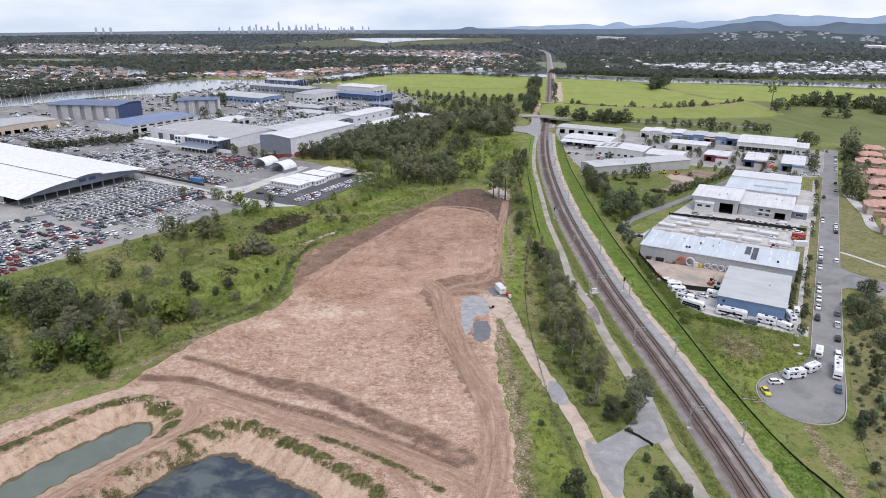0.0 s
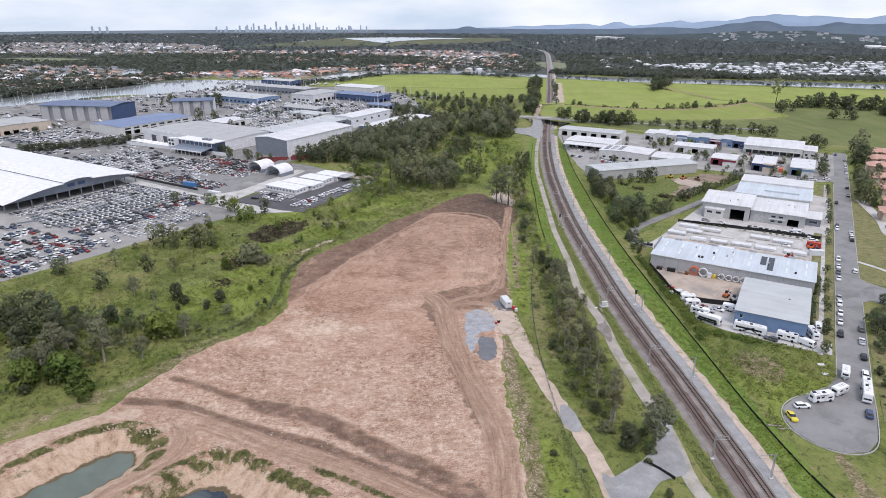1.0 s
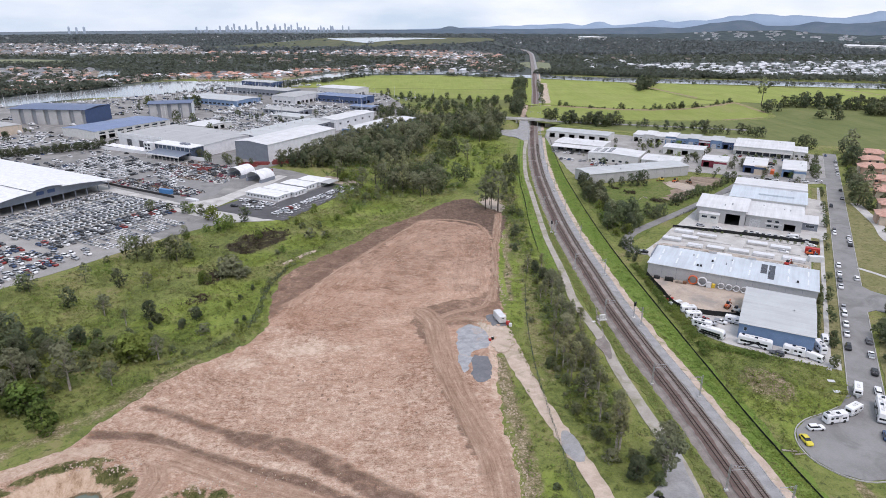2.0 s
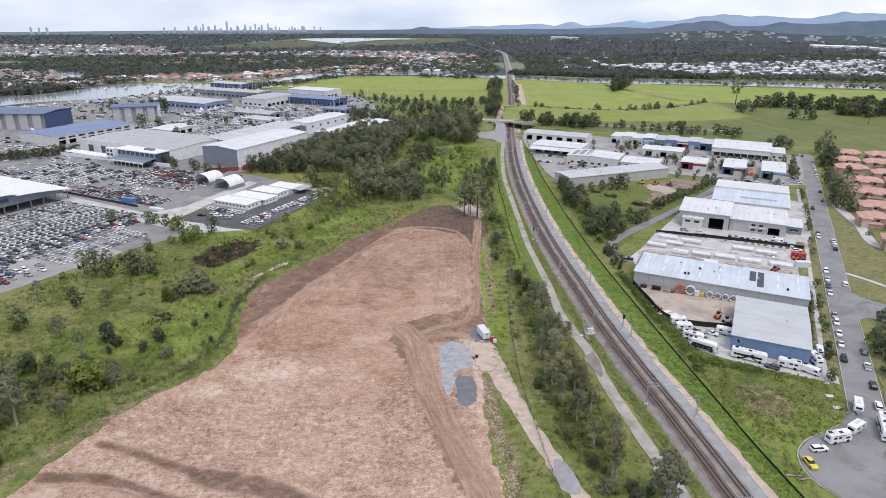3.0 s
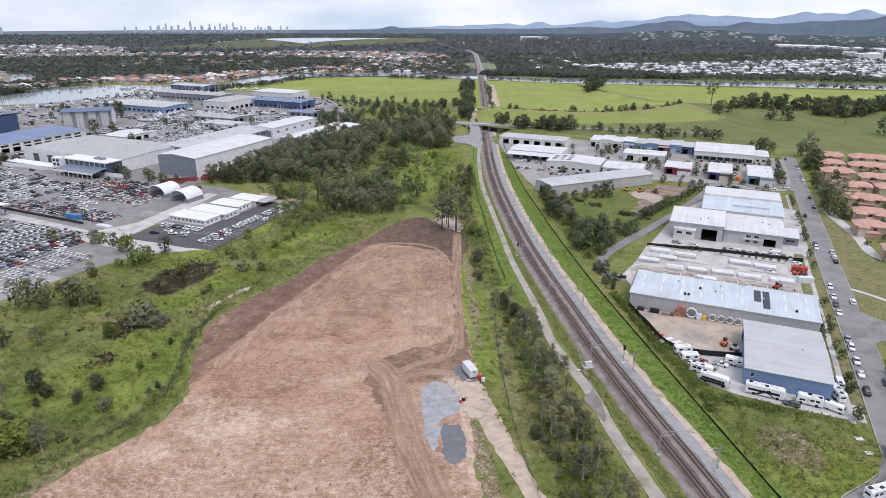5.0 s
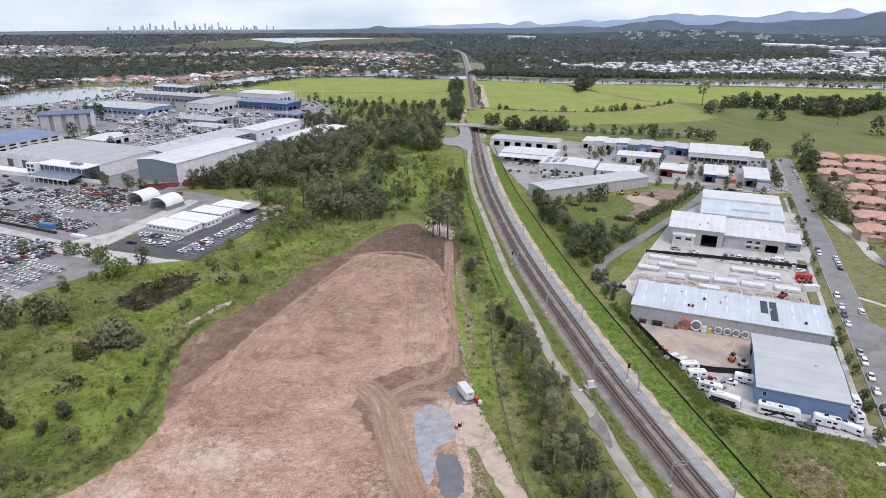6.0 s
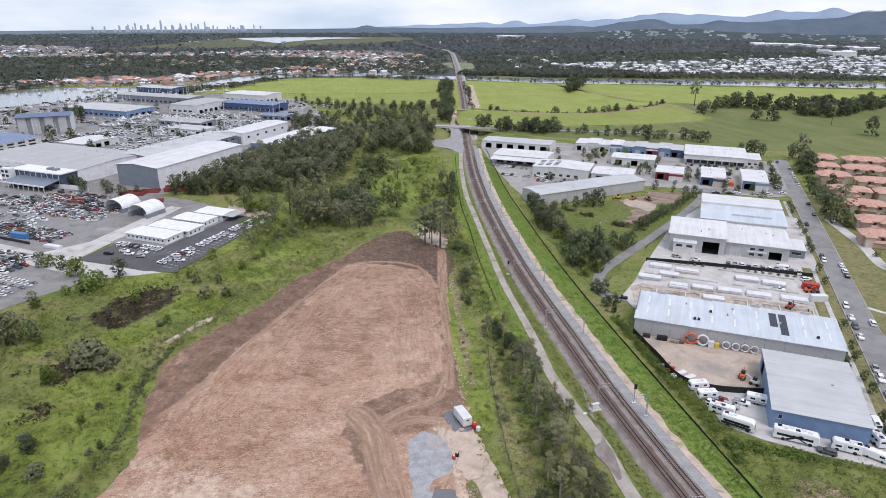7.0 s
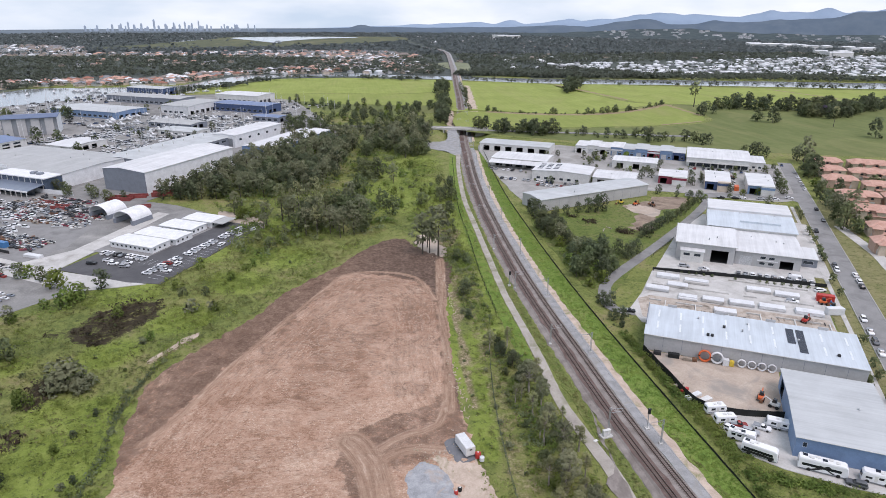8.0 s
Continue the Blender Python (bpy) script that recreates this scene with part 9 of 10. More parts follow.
# wood at the left of the pad
wood([(-132, 161), (-120, 174), (-111, 186), (-108, 197), (-114, 208), (-130, 216), (-150, 222), (-176, 226), (-195, 222), (-200, 190), (-160, 150)], 4.9, ["dark", "olive", "olive", "dark", "olive", "greygum", "round"], 0.72, 1.1, 0.03, 3)
for k, x, y, s in (("dark", -121, 217, 1.15), ("olive", -117, 221, 1.1), ("gum", -112, 231, 0.75), ("olive", -109, 215, 1.25), ("olive", -105, 219, 1.15), ("round", -96, 209, 1.5), ("round", -101, 207, 1.4), ("olive", -112, 210, 1.1), ("greygum", -91, 207, 0.72), ("olive", -88, 211, 0.75), ("olive", -84, 210, 0.6), ("dark", -101.5, 233, 0.75), ("greygum", -99, 192, 0.6), ("gum", -120, 206, 0.7),
                   ("dark", -91.6, 228, 0.5), ("greybush", -83, 225, 1.2), ("round", -107, 171, 0.9), ("dark", -102, 228, 0.45), ("greygum", -163, 260, 0.75), ("olive", -166, 262, 0.9), ("greygum", -146, 270, 0.7), ("dark", -129.6, 264.6, 0.78), ("greygum", -117.9, 263.6, 0.55), ("greygum", -142.4, 299.4, 0.72), ("olive", -147.2, 291, 0.4), ("olive", -135.5, 295, 1.0), ("greygum", -131, 297, 0.75), ("olive", -128.9, 293.3, 0.95), ("greygum", -117.3, 293.6, 0.85), ("olive", -121, 295, 0.95), ("greygum", -124.4, 323.3, 0.55), ("olive", -113, 296, 0.8),
                   ("greybush", -84.8, 276, 2.7), ("greybush", -88.4, 277.5, 2.5), ("greybush", -81.8, 278, 2.3), ("greybush", -86, 280.5, 2.4), ("greybush", -83, 273.8, 1.9), ("greybush", -90.5, 275, 1.7), ("dark", -75.2, 261.3, 0.42), ("dark", -77.3, 251.9, 0.44), ("greybush", -73.2, 232.1, 1.6), ("dark", -71, 234, 0.4), ("greybush", -74.2, 302.2, 1.7), ("greybush", -63.3, 323.4, 1.8), ("dark", -102.8, 350.3, 0.78), ("olive", -149.7, 369.2, 0.62), ("olive", -139.3, 366.4, 0.78), ("round", -136, 367, 0.9), ("olive", -129, 361.7, 0.72), ("round", -120.1, 353.4, 1.15), ("olive", -122, 356, 0.7),
                   ("round", -110.6, 335.1, 1.2), ("round", -108.5, 340, 1.1), ("bush", -108.5, 347.1, 1.3), ("olive", -160, 369.9, 0.66), ("dark", -92, 230.6, 0.6), ("dark", -104.4, 234.6, 0.95), ("olive", -101, 233, 0.8), ("greygum", -123.6, 239.3, 0.8), ("dark", -88.2, 234.9, 0.5), ("dark", -61, 338, 0.45), ("round", -54, 352, 0.6), ("round", -49, 362, 0.6), ("dark", -140, 246, 0.7), ("greybush", -56, 325, 1.0), ("bush", -70, 340, 1.2), ("greybush", -92, 240, 1.0)):
    tree(k, x, y, s)
# the wood between pad and boat works
wood([(-113, 480), (-92, 522), (-70, 572), (-46, 628), (-20, 648), (8, 656), (2, 610), (-8, 560), (-10, 520), (-26, 486), (-50, 472), (-70, 478), (-94, 474)], 6.6, ["olive", "dark", "greygum", "dark", "greygum"], 0.85, 1.15, 0.0, 5)
wood([(-46, 432), (-26, 402), (-8, 398), (4, 408), (6, 424), (-4, 444), (-20, 452), (-36, 450)], 6.0, ["gum", "olive", "greygum", "dark"], 0.85, 1.2, 0.05, 6)
wood([(6, 570), (14, 660), (40, 690), (66, 690), (64, 640), (56, 590), (40, 570), (24, 600)], 6.6, ["olive", "dark", "greygum", "olive"], 0.85, 1.15, 0.12, 7)
wood([(-6, 520), (6, 570), (40, 560), (54, 540), (48, 470), (36, 430), (14, 440), (-4, 470)], 12.0, ["olive", "round", "bush", "bush", "round"], 0.55, 0.95, 0.45, 71)
wood([(-72, 470), (-52, 432), (-28, 398), (-42, 386), (-60, 408), (-66, 440)], 8.5, ["olive", "round", "bush", "greygum", "olive"], 0.55, 0.9, 0.25, 27)
wood([(-58, 720), (-40, 710), (30, 722), (64, 722), (84, 780), (60, 800), (0, 790), (-60, 760)], 9.0, ["dark", "olive", "round"], 0.6, 0.95, 0.2, 9)
wood([(-60, 672), (10, 668), (48, 674), (66, 684), (60, 697), (10, 704), (-60, 722)], 7.5, ["dark", "olive", "dark"], 0.55, 0.8, 0.05, 91)
wood([(-85, 918), (-25, 874), (60, 848), (104, 842), (96, 802), (40, 798), (-30, 828)], 9.5, ["dark", "olive", "bush", "olive", "round"], 0.5, 0.95, 0.2, 94)
wood([(84, 718), (92, 716), (106, 790), (104, 806), (96, 800)], 6.0, ["dark", "olive"], 0.8, 1.1, 0.0, 92)
wood([(131, 672), (140, 664), (176, 654), (178, 662), (140, 676)], 6.0, ["dark", "olive", "dark"], 0.9, 1.25, 0.0, 93)
for k, x, y, s in (("greygum", 27.2, 370.5, 1.3), ("greygum", 33.9, 367, 1.5), ("gum", 30.5, 379, 1.0), ("greygum", 30.6, 372, 1.2), ("dark", 66, 683, 0.8), ("olive", 71, 687, 0.7), ("dark", 59, 680, 0.9), ("olive", 74, 700, 0.8), ("dark", 62, 690, 0.9), ("olive", 10, 512, 1.55), ("dark", 15, 515, 1.35), ("olive", 6, 518, 1.4), ("olive", 49, 580, 1.35), ("dark", 44, 585, 1.2), ("olive", 55, 586, 1.1), ("round", -49, 441, 1.1), ("round", -53, 438, 0.9), ("round", -58, 439, 1.1), ("round", -62, 436, 0.9), ("olive", 18.5, 433, 1.0), ("olive", 2, 470, 1.2), ("dark", -2, 476, 0.9), ("olive", 14, 446, 1.1), ("greygum", 24, 500, 0.9)):
    tree(k, x, y, s)
# strip between pad and railway
for k, x, y, s in (("dark", 42.5, 282, 0.85), ("dark", 42, 276, 0.95), ("dark", 44, 270, 0.9), ("olive", 41, 266, 0.8), ("dark", 45, 262, 0.9), ("greygum", 45.4, 256, 0.9), ("gum", 42, 252, 0.85), ("greygum", 46.6, 248, 0.85), ("gum", 43, 244, 0.9), ("olive", 40.5, 240, 0.8), ("greygum", 45.5, 238, 1.0), ("gum", 42.5, 232, 1.0), ("greygum", 46.5, 229, 0.85), ("olive", 41, 226, 0.8),
                   ("gum", 44, 221, 1.0), ("gum", 39, 217, 1.0), ("greygum", 42.5, 214, 1.0), ("gum", 46, 212, 0.95), ("gum", 38.2, 207, 1.05), ("gum", 41.2, 204, 1.1), ("greygum", 45, 205, 1.0), ("gum", 39, 200.5, 1.05), ("gum", 42.5, 199, 1.1), ("greygum", 47, 198, 0.9), ("gum", 40, 193, 0.9), ("olive", 44, 190, 0.8), ("gum", 46.5, 186, 0.8), ("greygum", 42, 183, 0.75),
                   ("gum", 49, 178, 0.75), ("gum", 42.5, 172, 0.7), ("gum", 46, 168, 0.8), ("gum", 44, 161, 0.8), ("greybush", 41, 156, 1.2), ("olive", 46.5, 150, 0.85), ("bush", 51, 155, 1.2), ("dark", 45, 148.5, 0.7), ("olive", 54, 158, 0.7), ("olive", 50, 131, 0.62), ("bush", 53, 126, 1.5), ("olive", 47, 124, 0.5), ("dark", 52, 118, 0.55), ("dark", 30, 118, 0.6), ("bush", 32, 110, 1.5), ("dark", 47, 112, 0.6)):
    tree(k, x - (1.0 if y > 180 else 0), y, s * (0.92 if y > 180 else 1.0))
for k, x, y, s in (("olive", 50.5, 147, 1.15), ("greygum", 52.5, 149.5, 1.1), ("olive", 48, 151.5, 1.0), ("greygum", 53.5, 153, 0.95), ("olive", 47, 156, 0.9), ("gum", 44.5, 160, 0.85), ("bush", 45, 150, 1.2), ("bush", 43, 155, 1.1), ("bush", 49, 143, 1.0), ("olive", 53, 122, 0.75), ("dark", 55, 117, 0.7), ("bush", 51, 125, 1.1), ("bush", 28.5, 122, 0.9), ("bush", 27, 133, 0.8), ("bush", 32.5, 140, 1.0), ("bush", 26, 146, 0.8)):
    tree(k, x, y, s)
wood([(37, 292), (44, 296), (48, 262), (50.5, 230), (50, 196), (49, 172), (44, 166), (40, 176), (37, 206), (36, 240)], 4.8, ["gum", "greybush", "gum", "bush", "bush"], 0.5, 0.85, 0.0, 95)
wood([(30, 210), (37, 206), (40, 172), (46, 160), (40, 160), (34, 180)], 4.2, ["greybush", "bush", "olive"], 0.35, 0.6, 0.3, 96)
for k in range(34):
    s = k / 33
    tree(rt.choice(["dark", "olive", "dark", "greygum"]), 125.5 + 42 * s + rt.uniform(-1, 4.5), 154 + 84 * s + rt.uniform(-2, 2), rt.uniform(0.32, 0.55))
wood([(31, 300), (44, 300), (46, 330), (47, 400), (52, 440), (60, 490), (58, 520), (48, 470), (42, 420), (40, 340)], 4.6, ["bush", "olive", "greybush", "bush", "dark"], 0.35, 0.75, 0.2, 12)
wood([(33, 215), (37, 240), (40, 290), (36, 290), (31, 240)], 4.5, ["bush", "greybush"], 0.5, 0.9, 0.45, 13)
wood([(26.5, 255), (29, 300), (31, 300), (28.5, 255)], 4.0, ["bush"], 0.4, 0.7, 0.3, 14)
# right of the railway
wood([(87, 320), (97, 327), (107, 343), (110, 352), (104, 362), (100, 376), (101, 394), (98, 424), (92, 434), (90.5, 400), (88, 360)], 4.6, ["dark", "olive", "dark", "round", "olive", "greygum"], 0.65, 0.95, 0.05, 15)
wood([(85.5, 286), (91, 288), (92, 308), (88, 318), (86, 310)], 3.6, ["bush", "dark", "bush"], 0.35, 0.6, 0.1, 16)
for x, y in ((152, 386), (157, 390), (162, 394), (167, 399), (173, 404), (179, 410), (186, 417), (193, 424), (199, 429), (147, 381), (142, 376)):
    tree(rt.choice(["olive", "dark", "olive"]), x - 3.5, y + 3, rt.uniform(0.45, 0.72))
    tree(rt.choice(["olive", "bush"]), x - 6.5, y + 2.5, rt.uniform(0.35, 0.6))
for k, x, y, s in (("dark", 117, 353, 0.62), ("dark", 115.5, 359, 0.6), ("dark", 124, 358, 0.68), ("dark", 120, 355, 0.7), ("olive", 111, 365, 0.5), ("dark", 134, 423.5, 0.98), ("dark", 129.5, 422.5, 0.75), ("dark", 125.5, 423, 0.72), ("dark", 119, 422, 0.55), ("dark", 112, 420, 0.62), ("olive", 106, 421, 0.6)):
    tree(k, x, y, s)
for k, u, v, s in (("dark", 14, 395, 1.1), ("greygum", 17, 385, 1.35), ("dark", 20, 396, 1.0), ("olive", 15, 352, 1.45), ("dark", 18.5, 344, 1.3), ("olive", 19, 361, 1.35), ("olive", 14.5, 340, 1.2), ("round", 15, 318, 1.0), ("olive", 14, 286, 1.1), ("olive", 16, 262, 1.3), ("greygum", 14, 249, 1.35), ("olive", 14.5, 240, 1.35), ("greygum", 18, 234, 1.4), ("olive", 15, 226, 1.3), ("olive", 20, 220, 1.0), ("olive", 15, 302, 0.9), ("dark", 14, 272, 0.9),
                   ("dark", -8, 398, 0.9), ("dark", -16, 402, 0.9), ("dark", -12, 404, 1.0), ("olive", -22, 404, 0.9), ("olive", -7.5, 296, 0.8), ("olive", -5.5, 303, 0.8), ("dark", -8, 310, 0.7), ("olive", -6, 288, 0.6), ("dark", -12, 376, 0.6), ("olive", -5, 340, 0.5), ("olive", -5, 360, 0.5), ("dark", -53, 300, 0.6), ("dark", -58, 290, 0.55), ("olive", -60, 296, 0.5), ("olive", -46, 336, 0.4), ("dark", -84, 300, 0.55), ("dark", -90, 296, 0.5)):
    q = est(u, v)
    tree(k, q.x, q.y, s)
for v in (12, 26, 30, 47, 52, 66, 74, 88, 131, 144, 170, 176, 182, 196, 206, 214, 236, 242, 250):
    q = est(-3.0 + rt.uniform(-0.6, 0.6), v + rt.uniform(-1.5, 1.5))
    tree("street", q.x, q.y, 0.95)
for v in range(20, 58, 3):
    q = est(-7.6, v)
    tree("bush", q.x, q.y, 0.8)
for v in range(62, 82, 3):
    q = est(-6.4, v)
    tree("bush", q.x, q.y, 0.8)
for u in range(-70, -8, 3):
    q = est(u, 135.2 + u * 0.03)
    if rt.random() < 0.7:
        tree("bush", q.x, q.y, 0.45)
wood(est_poly([(11, 60), (16, 58), (19, 0), (20, -60), (22, -110), (14, -100), (12.4, -40), (11.4, 10)]), 3.4, ["bush", "olive", "bush", "greybush", "dark"], 0.45, 0.75, 0.0, 17)
for k in range(46):
    q = est(rt.uniform(18, 72), rt.choice((240, 270, 300, 336, 366, 182, 208)) + rt.uniform(-3, 3))
    tree(rt.choice(["olive", "dark", "round", "street"]), q.x, q.y, rt.uniform(0.4, 0.75))
for k in range(26):
    q = est(rt.uniform(12, 66), rt.uniform(150, 395))
    tree(rt.choice(["street", "bush", "street"]), q.x, q.y, 0.9)
# planting about the factory units
for k in range(46):
    q = est(rt.uniform(-150, -20), rt.choice((356, 340, 318, 262, 278)) + rt.uniform(-3, 3))
    tree(rt.choice(["street", "bush", "street", "round"]), q.x, q.y, rt.uniform(0.5, 0.9))
for k in range(52):
    q = est(rt.uniform(-172, -12), rt.choice((258, 262, 281, 318, 322, 343, 345)) + rt.uniform(-2, 2))
    tree(rt.choice(["dark", "olive", "dark", "street"]), q.x, q.y, rt.uniform(0.35, 0.6))
# field trees and hedges
for k, x, y, s in (("gum", 398, 804, 2.0), ("dark", 378, 750, 1.3), ("olive", 392, 766, 1.3), ("dark", 372, 742, 1.1), ("dark", 392, 752, 1.0), ("olive", 410, 700, 1.3), ("dark", 420, 690, 1.4), ("olive", 428, 694, 1.2), ("jacaranda", 512, 735, 1.2), ("dark", 459, 602, 1.3), ("greygum", 452, 560, 1.2), ("dark", 249, 607, 1.2), ("dark", 204, 646, 0.8), ("olive", 229, 630, 0.8), ("dark", 132, 668, 1.1), ("dark", 137, 664, 1.2), ("dark", 145, 682, 1.0), ("dark", 161, 652, 1.3), ("olive", 168, 648, 1.0), ("dark", 173, 664, 0.8),
                   ("gum", 464, 660, 1.2), ("olive", 120, 690, 1.0)):
    tree(k, x, y, s)
wood([(398, 778), (450, 804), (500, 776), (560, 760), (640, 786), (640, 770), (560, 738), (490, 752), (440, 780)], 9.0, ["dark", "dark", "olive"], 1.1, 1.5, 0.0, 19)
wood([(470, 716), (500, 700), (545, 722), (560, 744), (520, 752), (486, 740)], 8.0, ["dark", "dark", "olive"], 1.0, 1.4, 0.0, 20)
wood([(284, 944), (300, 950), (345, 1030), (330, 1036)], 7.5, ["dark"], 1.1, 1.4, 0.0, 22)
wood([(100, 806), (112, 806), (146, 1060), (128, 1070)], 8.5, ["dark", "olive"], 0.9, 1.3, 0.12, 23)
wood([(128, 800), (134, 800), (170, 1040), (162, 1046)], 11, ["bush", "olive", "dark"], 0.5, 0.9, 0.35, 24)
for k in range(92):
    s = k / 91
    if math.sin(k * 0.5) > -0.75:
        tree(rt.choice(["bush", "bush", "olive", "bush"]), 150 + 225 * s + rt.uniform(-1, 1), 800 - 40 * math.sin(s * 3.1) + 34 * s * s + rt.uniform(-2, 2), rt.uniform(0.4, 0.85) * (0.6 if k % 4 == 2 else 1.0))
for k in range(30):
    s = k / 29
    tree(rt.choice(["olive", "dark", "dark"]), 118 + 180 * s + rt.uniform(-4, 4), 690 - 96 * s + rt.uniform(-5, 5), rt.uniform(0.5, 1.1) * (1.25 if s < 0.4 else 1.0))
# trees of the boat works
for k in range(46):
    q = est(-552 + k * 0.85 + rt.uniform(-2, 2), 52 + k * 1.65)
    tree("dark", q.x, q.y, rt.uniform(0.5, 0.75))
for k in range(44):
    q = est(-450 - rt.uniform(0, 300), 60 + rt.uniform(0, 430))
    tree(rt.choice(["dark", "olive", "street"]), q.x, q.y, rt.uniform(0.5, 0.9))
for u, v, s in ((-410, 130, 0.9), (-402, 126, 0.8), (-392, 132, 0.8), (-384, 128, 0.7), (-372, 126, 0.85), (-366, 132, 0.6), (-418, 132, 0.8), (-345, 140, 0.9), (-350, 150, 0.9), (-560, 232, 1.1), (-548, 240, 1.0), (-548, 300, 0.8), (-520, 290, 0.7), (-500, 280, 0.7), (-480, 290, 0.7), (-460, 300, 0.6), (-640, 330, 1.1), (-660, 340, 1.2), (-700, 310, 1.2), (-690, 300, 1.0)):
    q = est(u, v)
    tree(rt.choice(["olive", "dark"]), q.x, q.y, s)


for k in range(90):
    x, y = rt.uniform(-150, -20), rt.uniform(200, 420)
    if sdf(np.array([x]), np.array([y]), np.array([(-150, 290), (-118, 336), (-84, 350), (-58, 398), (-24, 390), (-36, 336), (-66, 296), (-72, 250), (-80, 222), (-110, 240), (-140, 262)]))[0] < 0:
        tree(rt.choice(["bush", "bush", "round", "round"]), x, y, rt.uniform(0.3, 0.75))
# those nearest the flight line stand singly; the far ones are joined
WANTED.sort(key=lambda w: math.hypot(w[2] * 1.1, w[3] - 170))
for kind, var, x, y, s, turn, tall_ in WANTED[:315]:
    m = pose(x, y, land_at(x, y) - 0.02, 0, 0, turn) @ Matrix.Diagonal((s, s, s * tall_, 1))
    place(("tree", kind, var), lambda: make_tree(kind, var), m)
joined, stems = {}, Geo()
for kind, var, x, y, s, turn, tall_ in WANTED[315:]:
    H, R, cb, nb, br, nl, ls, sq, leaf, bark, label = TREES[kind]
    near_ = 0 if y < 600 and x < 260 else 1 if y < 760 else 2
    key = ("far", kind, var, near_)
    if key not in BUILT:
        BUILT[key] = leaves(make_blobs(kind, var)[0], max((100, 100, 60)[near_], nl // (5, 9, 14)[near_]), ls * (1.65, 2.25, 2.9)[near_], hash_key(kind) + var)
    c, n_ = math.cos(radians(turn)) * s, math.sin(radians(turn)) * s
    v = BUILT[key]
    joined.setdefault(leaf.name, [leaf, []])[1].append(np.stack([v[:, 0] * c - v[:, 1] * n_ + x, v[:, 0] * n_ + v[:, 1] * c + y, v[:, 2] * s * tall_,
                                                                  (v[:, 3] * c - v[:, 4] * n_) / s, (v[:, 3] * n_ + v[:, 4] * c) / s, v[:, 5]], 1))
    stems.tube((x, y, -0.2), (x, y, H * s * 0.6), 0.02 * H * s, 0.01 * H * s, 4)
grove = thing("far_trees", "far belts and clumps of trees about the fields and works", "trees", kind="stuff")
for leaf, lst in joined.values():
    tagged(part("far_crowns", quads_mesh("far_crowns", np.concatenate(lst), leaf), None, grove), kind="stuff")
tagged(part("far_trunks", stems, DARKBARK, grove), kind="stuff")


# far woods and scrub, joined
def scatter(name, spots, size, per, leaf, material, label, category, squash=0.7, seed=3, up=0.6):
    s = np.random.RandomState(seed)
    spots = np.array(spots, float)
    n = len(spots)
    r = size * s.uniform(0.6, 1.3, n)
    c = np.stack([spots[:, 0], spots[:, 1], r * 0.45 + spots[:, 2]], 1)
    cnt = per
    d = s.normal(size=(n * cnt, 3))
    d[:, 2] = np.abs(d[:, 2])
    d /= np.linalg.norm(d, axis=1)[:, None]
    rr = np.repeat(r, cnt) * s.uniform(0.5, 1.1, n * cnt)
    p = np.repeat(c, cnt, 0) + d * np.stack([rr, rr, rr * squash], 1)
    nrm = d * 0.7 + s.normal(size=d.shape) * 0.5 + np.array([0, 0, 0.6])
    nrm /= np.linalg.norm(nrm, axis=1)[:, None]
    t1 = np.cross(nrm, s.normal(size=d.shape))
    t1 /= np.linalg.norm(t1, axis=1)[:, None] + 1e-9
    t2 = np.cross(nrm, t1)
    a = (leaf * s.uniform(0.5, 1.3, n * cnt))[:, None]
    v = np.stack([p + t1 * a, p + t2 * a * 0.7 + nrm * a * 0.2, p - t1 * a, p - t2 * a * 0.7], 1).reshape(-1, 3)
    soft = d + s.normal(size=d.shape) * 0.12 + np.array([0, 0, up])
    soft /= np.linalg.norm(soft, axis=1)[:, None]
    solid(name, quads_mesh(name, np.hstack([v, np.repeat(soft, 4, 0)]), material), None, label, category, kind="stuff")


rf = random.Random(77)
rn = np.random.RandomState(77)
NF = 46000
fy = 1000 + 3000 * rn.random_sample(NF) ** 1.7
fx = rn.uniform(-1, 1, NF) * (250 + 0.86 * fy) + 0.08 * fy
fr = sdf(fx, fy, RIVER)
ok = (fr > 14) & ((wobble(fx * 0.25, fy, 130, 41) + 0.6 * wobble(fx * 0.4, fy, 45, 42) > -0.75) | (rn.random_sample(NF) < 0.4))
for poly, keep_ in ((WHITE_TOWN, 0.10), (WETLAND, 0.02), (OVAL, 0.0), ([(-1900, 1760), (-1221, 1791), (-1330, 1932), (-1560, 2398), (-973, 2330), (-742, 2149), (-594, 1757), (-952, 1700)], 0.16),
                    ([(-1400, 1300), (-906, 1330), (-650, 1300), (-541, 1096), (-463, 1079), (-460, 1012), (-683, 990), (-1200, 900)], 0.22),
                    ([(-520, 1120), (-500, 1180), (-404, 1215), (-317, 1200), (-290, 1210), (-255, 1260), (-194, 1310), (-136, 1385), (-60, 1390), (-60, 1345), (-150, 1290), (-230, 1190), (-290, 1120), (-380, 1096)], 0.25),
                    ([(-602, 1760), (-602, 1860), (-156, 1960), (131, 1890), (190, 1640), (5, 1602), (-295, 1740)], 0.2), ([(186, 1486), (260, 1486), (224, 1262), (196, 1262)], 0.0), *((q, 0.0) for q in LAGOONS)):
    ok &= (sdf(fx, fy, np.array(poly, float)) > 4) | (rn.random_sample(NF) < keep_)
ok &= ~((fx < 150) & (fy < 1240) & (fr > 40) & (fx > -420))
ok &= ~((fx > 120) & (fy < 1215 - 0.25 * (fx - 190)))
ok &= np.abs(fx - np.interp(fy, RAIL_LINE[:, 1], RAIL_LINE[:, 0])) > 17
fz = land(fx, fy)
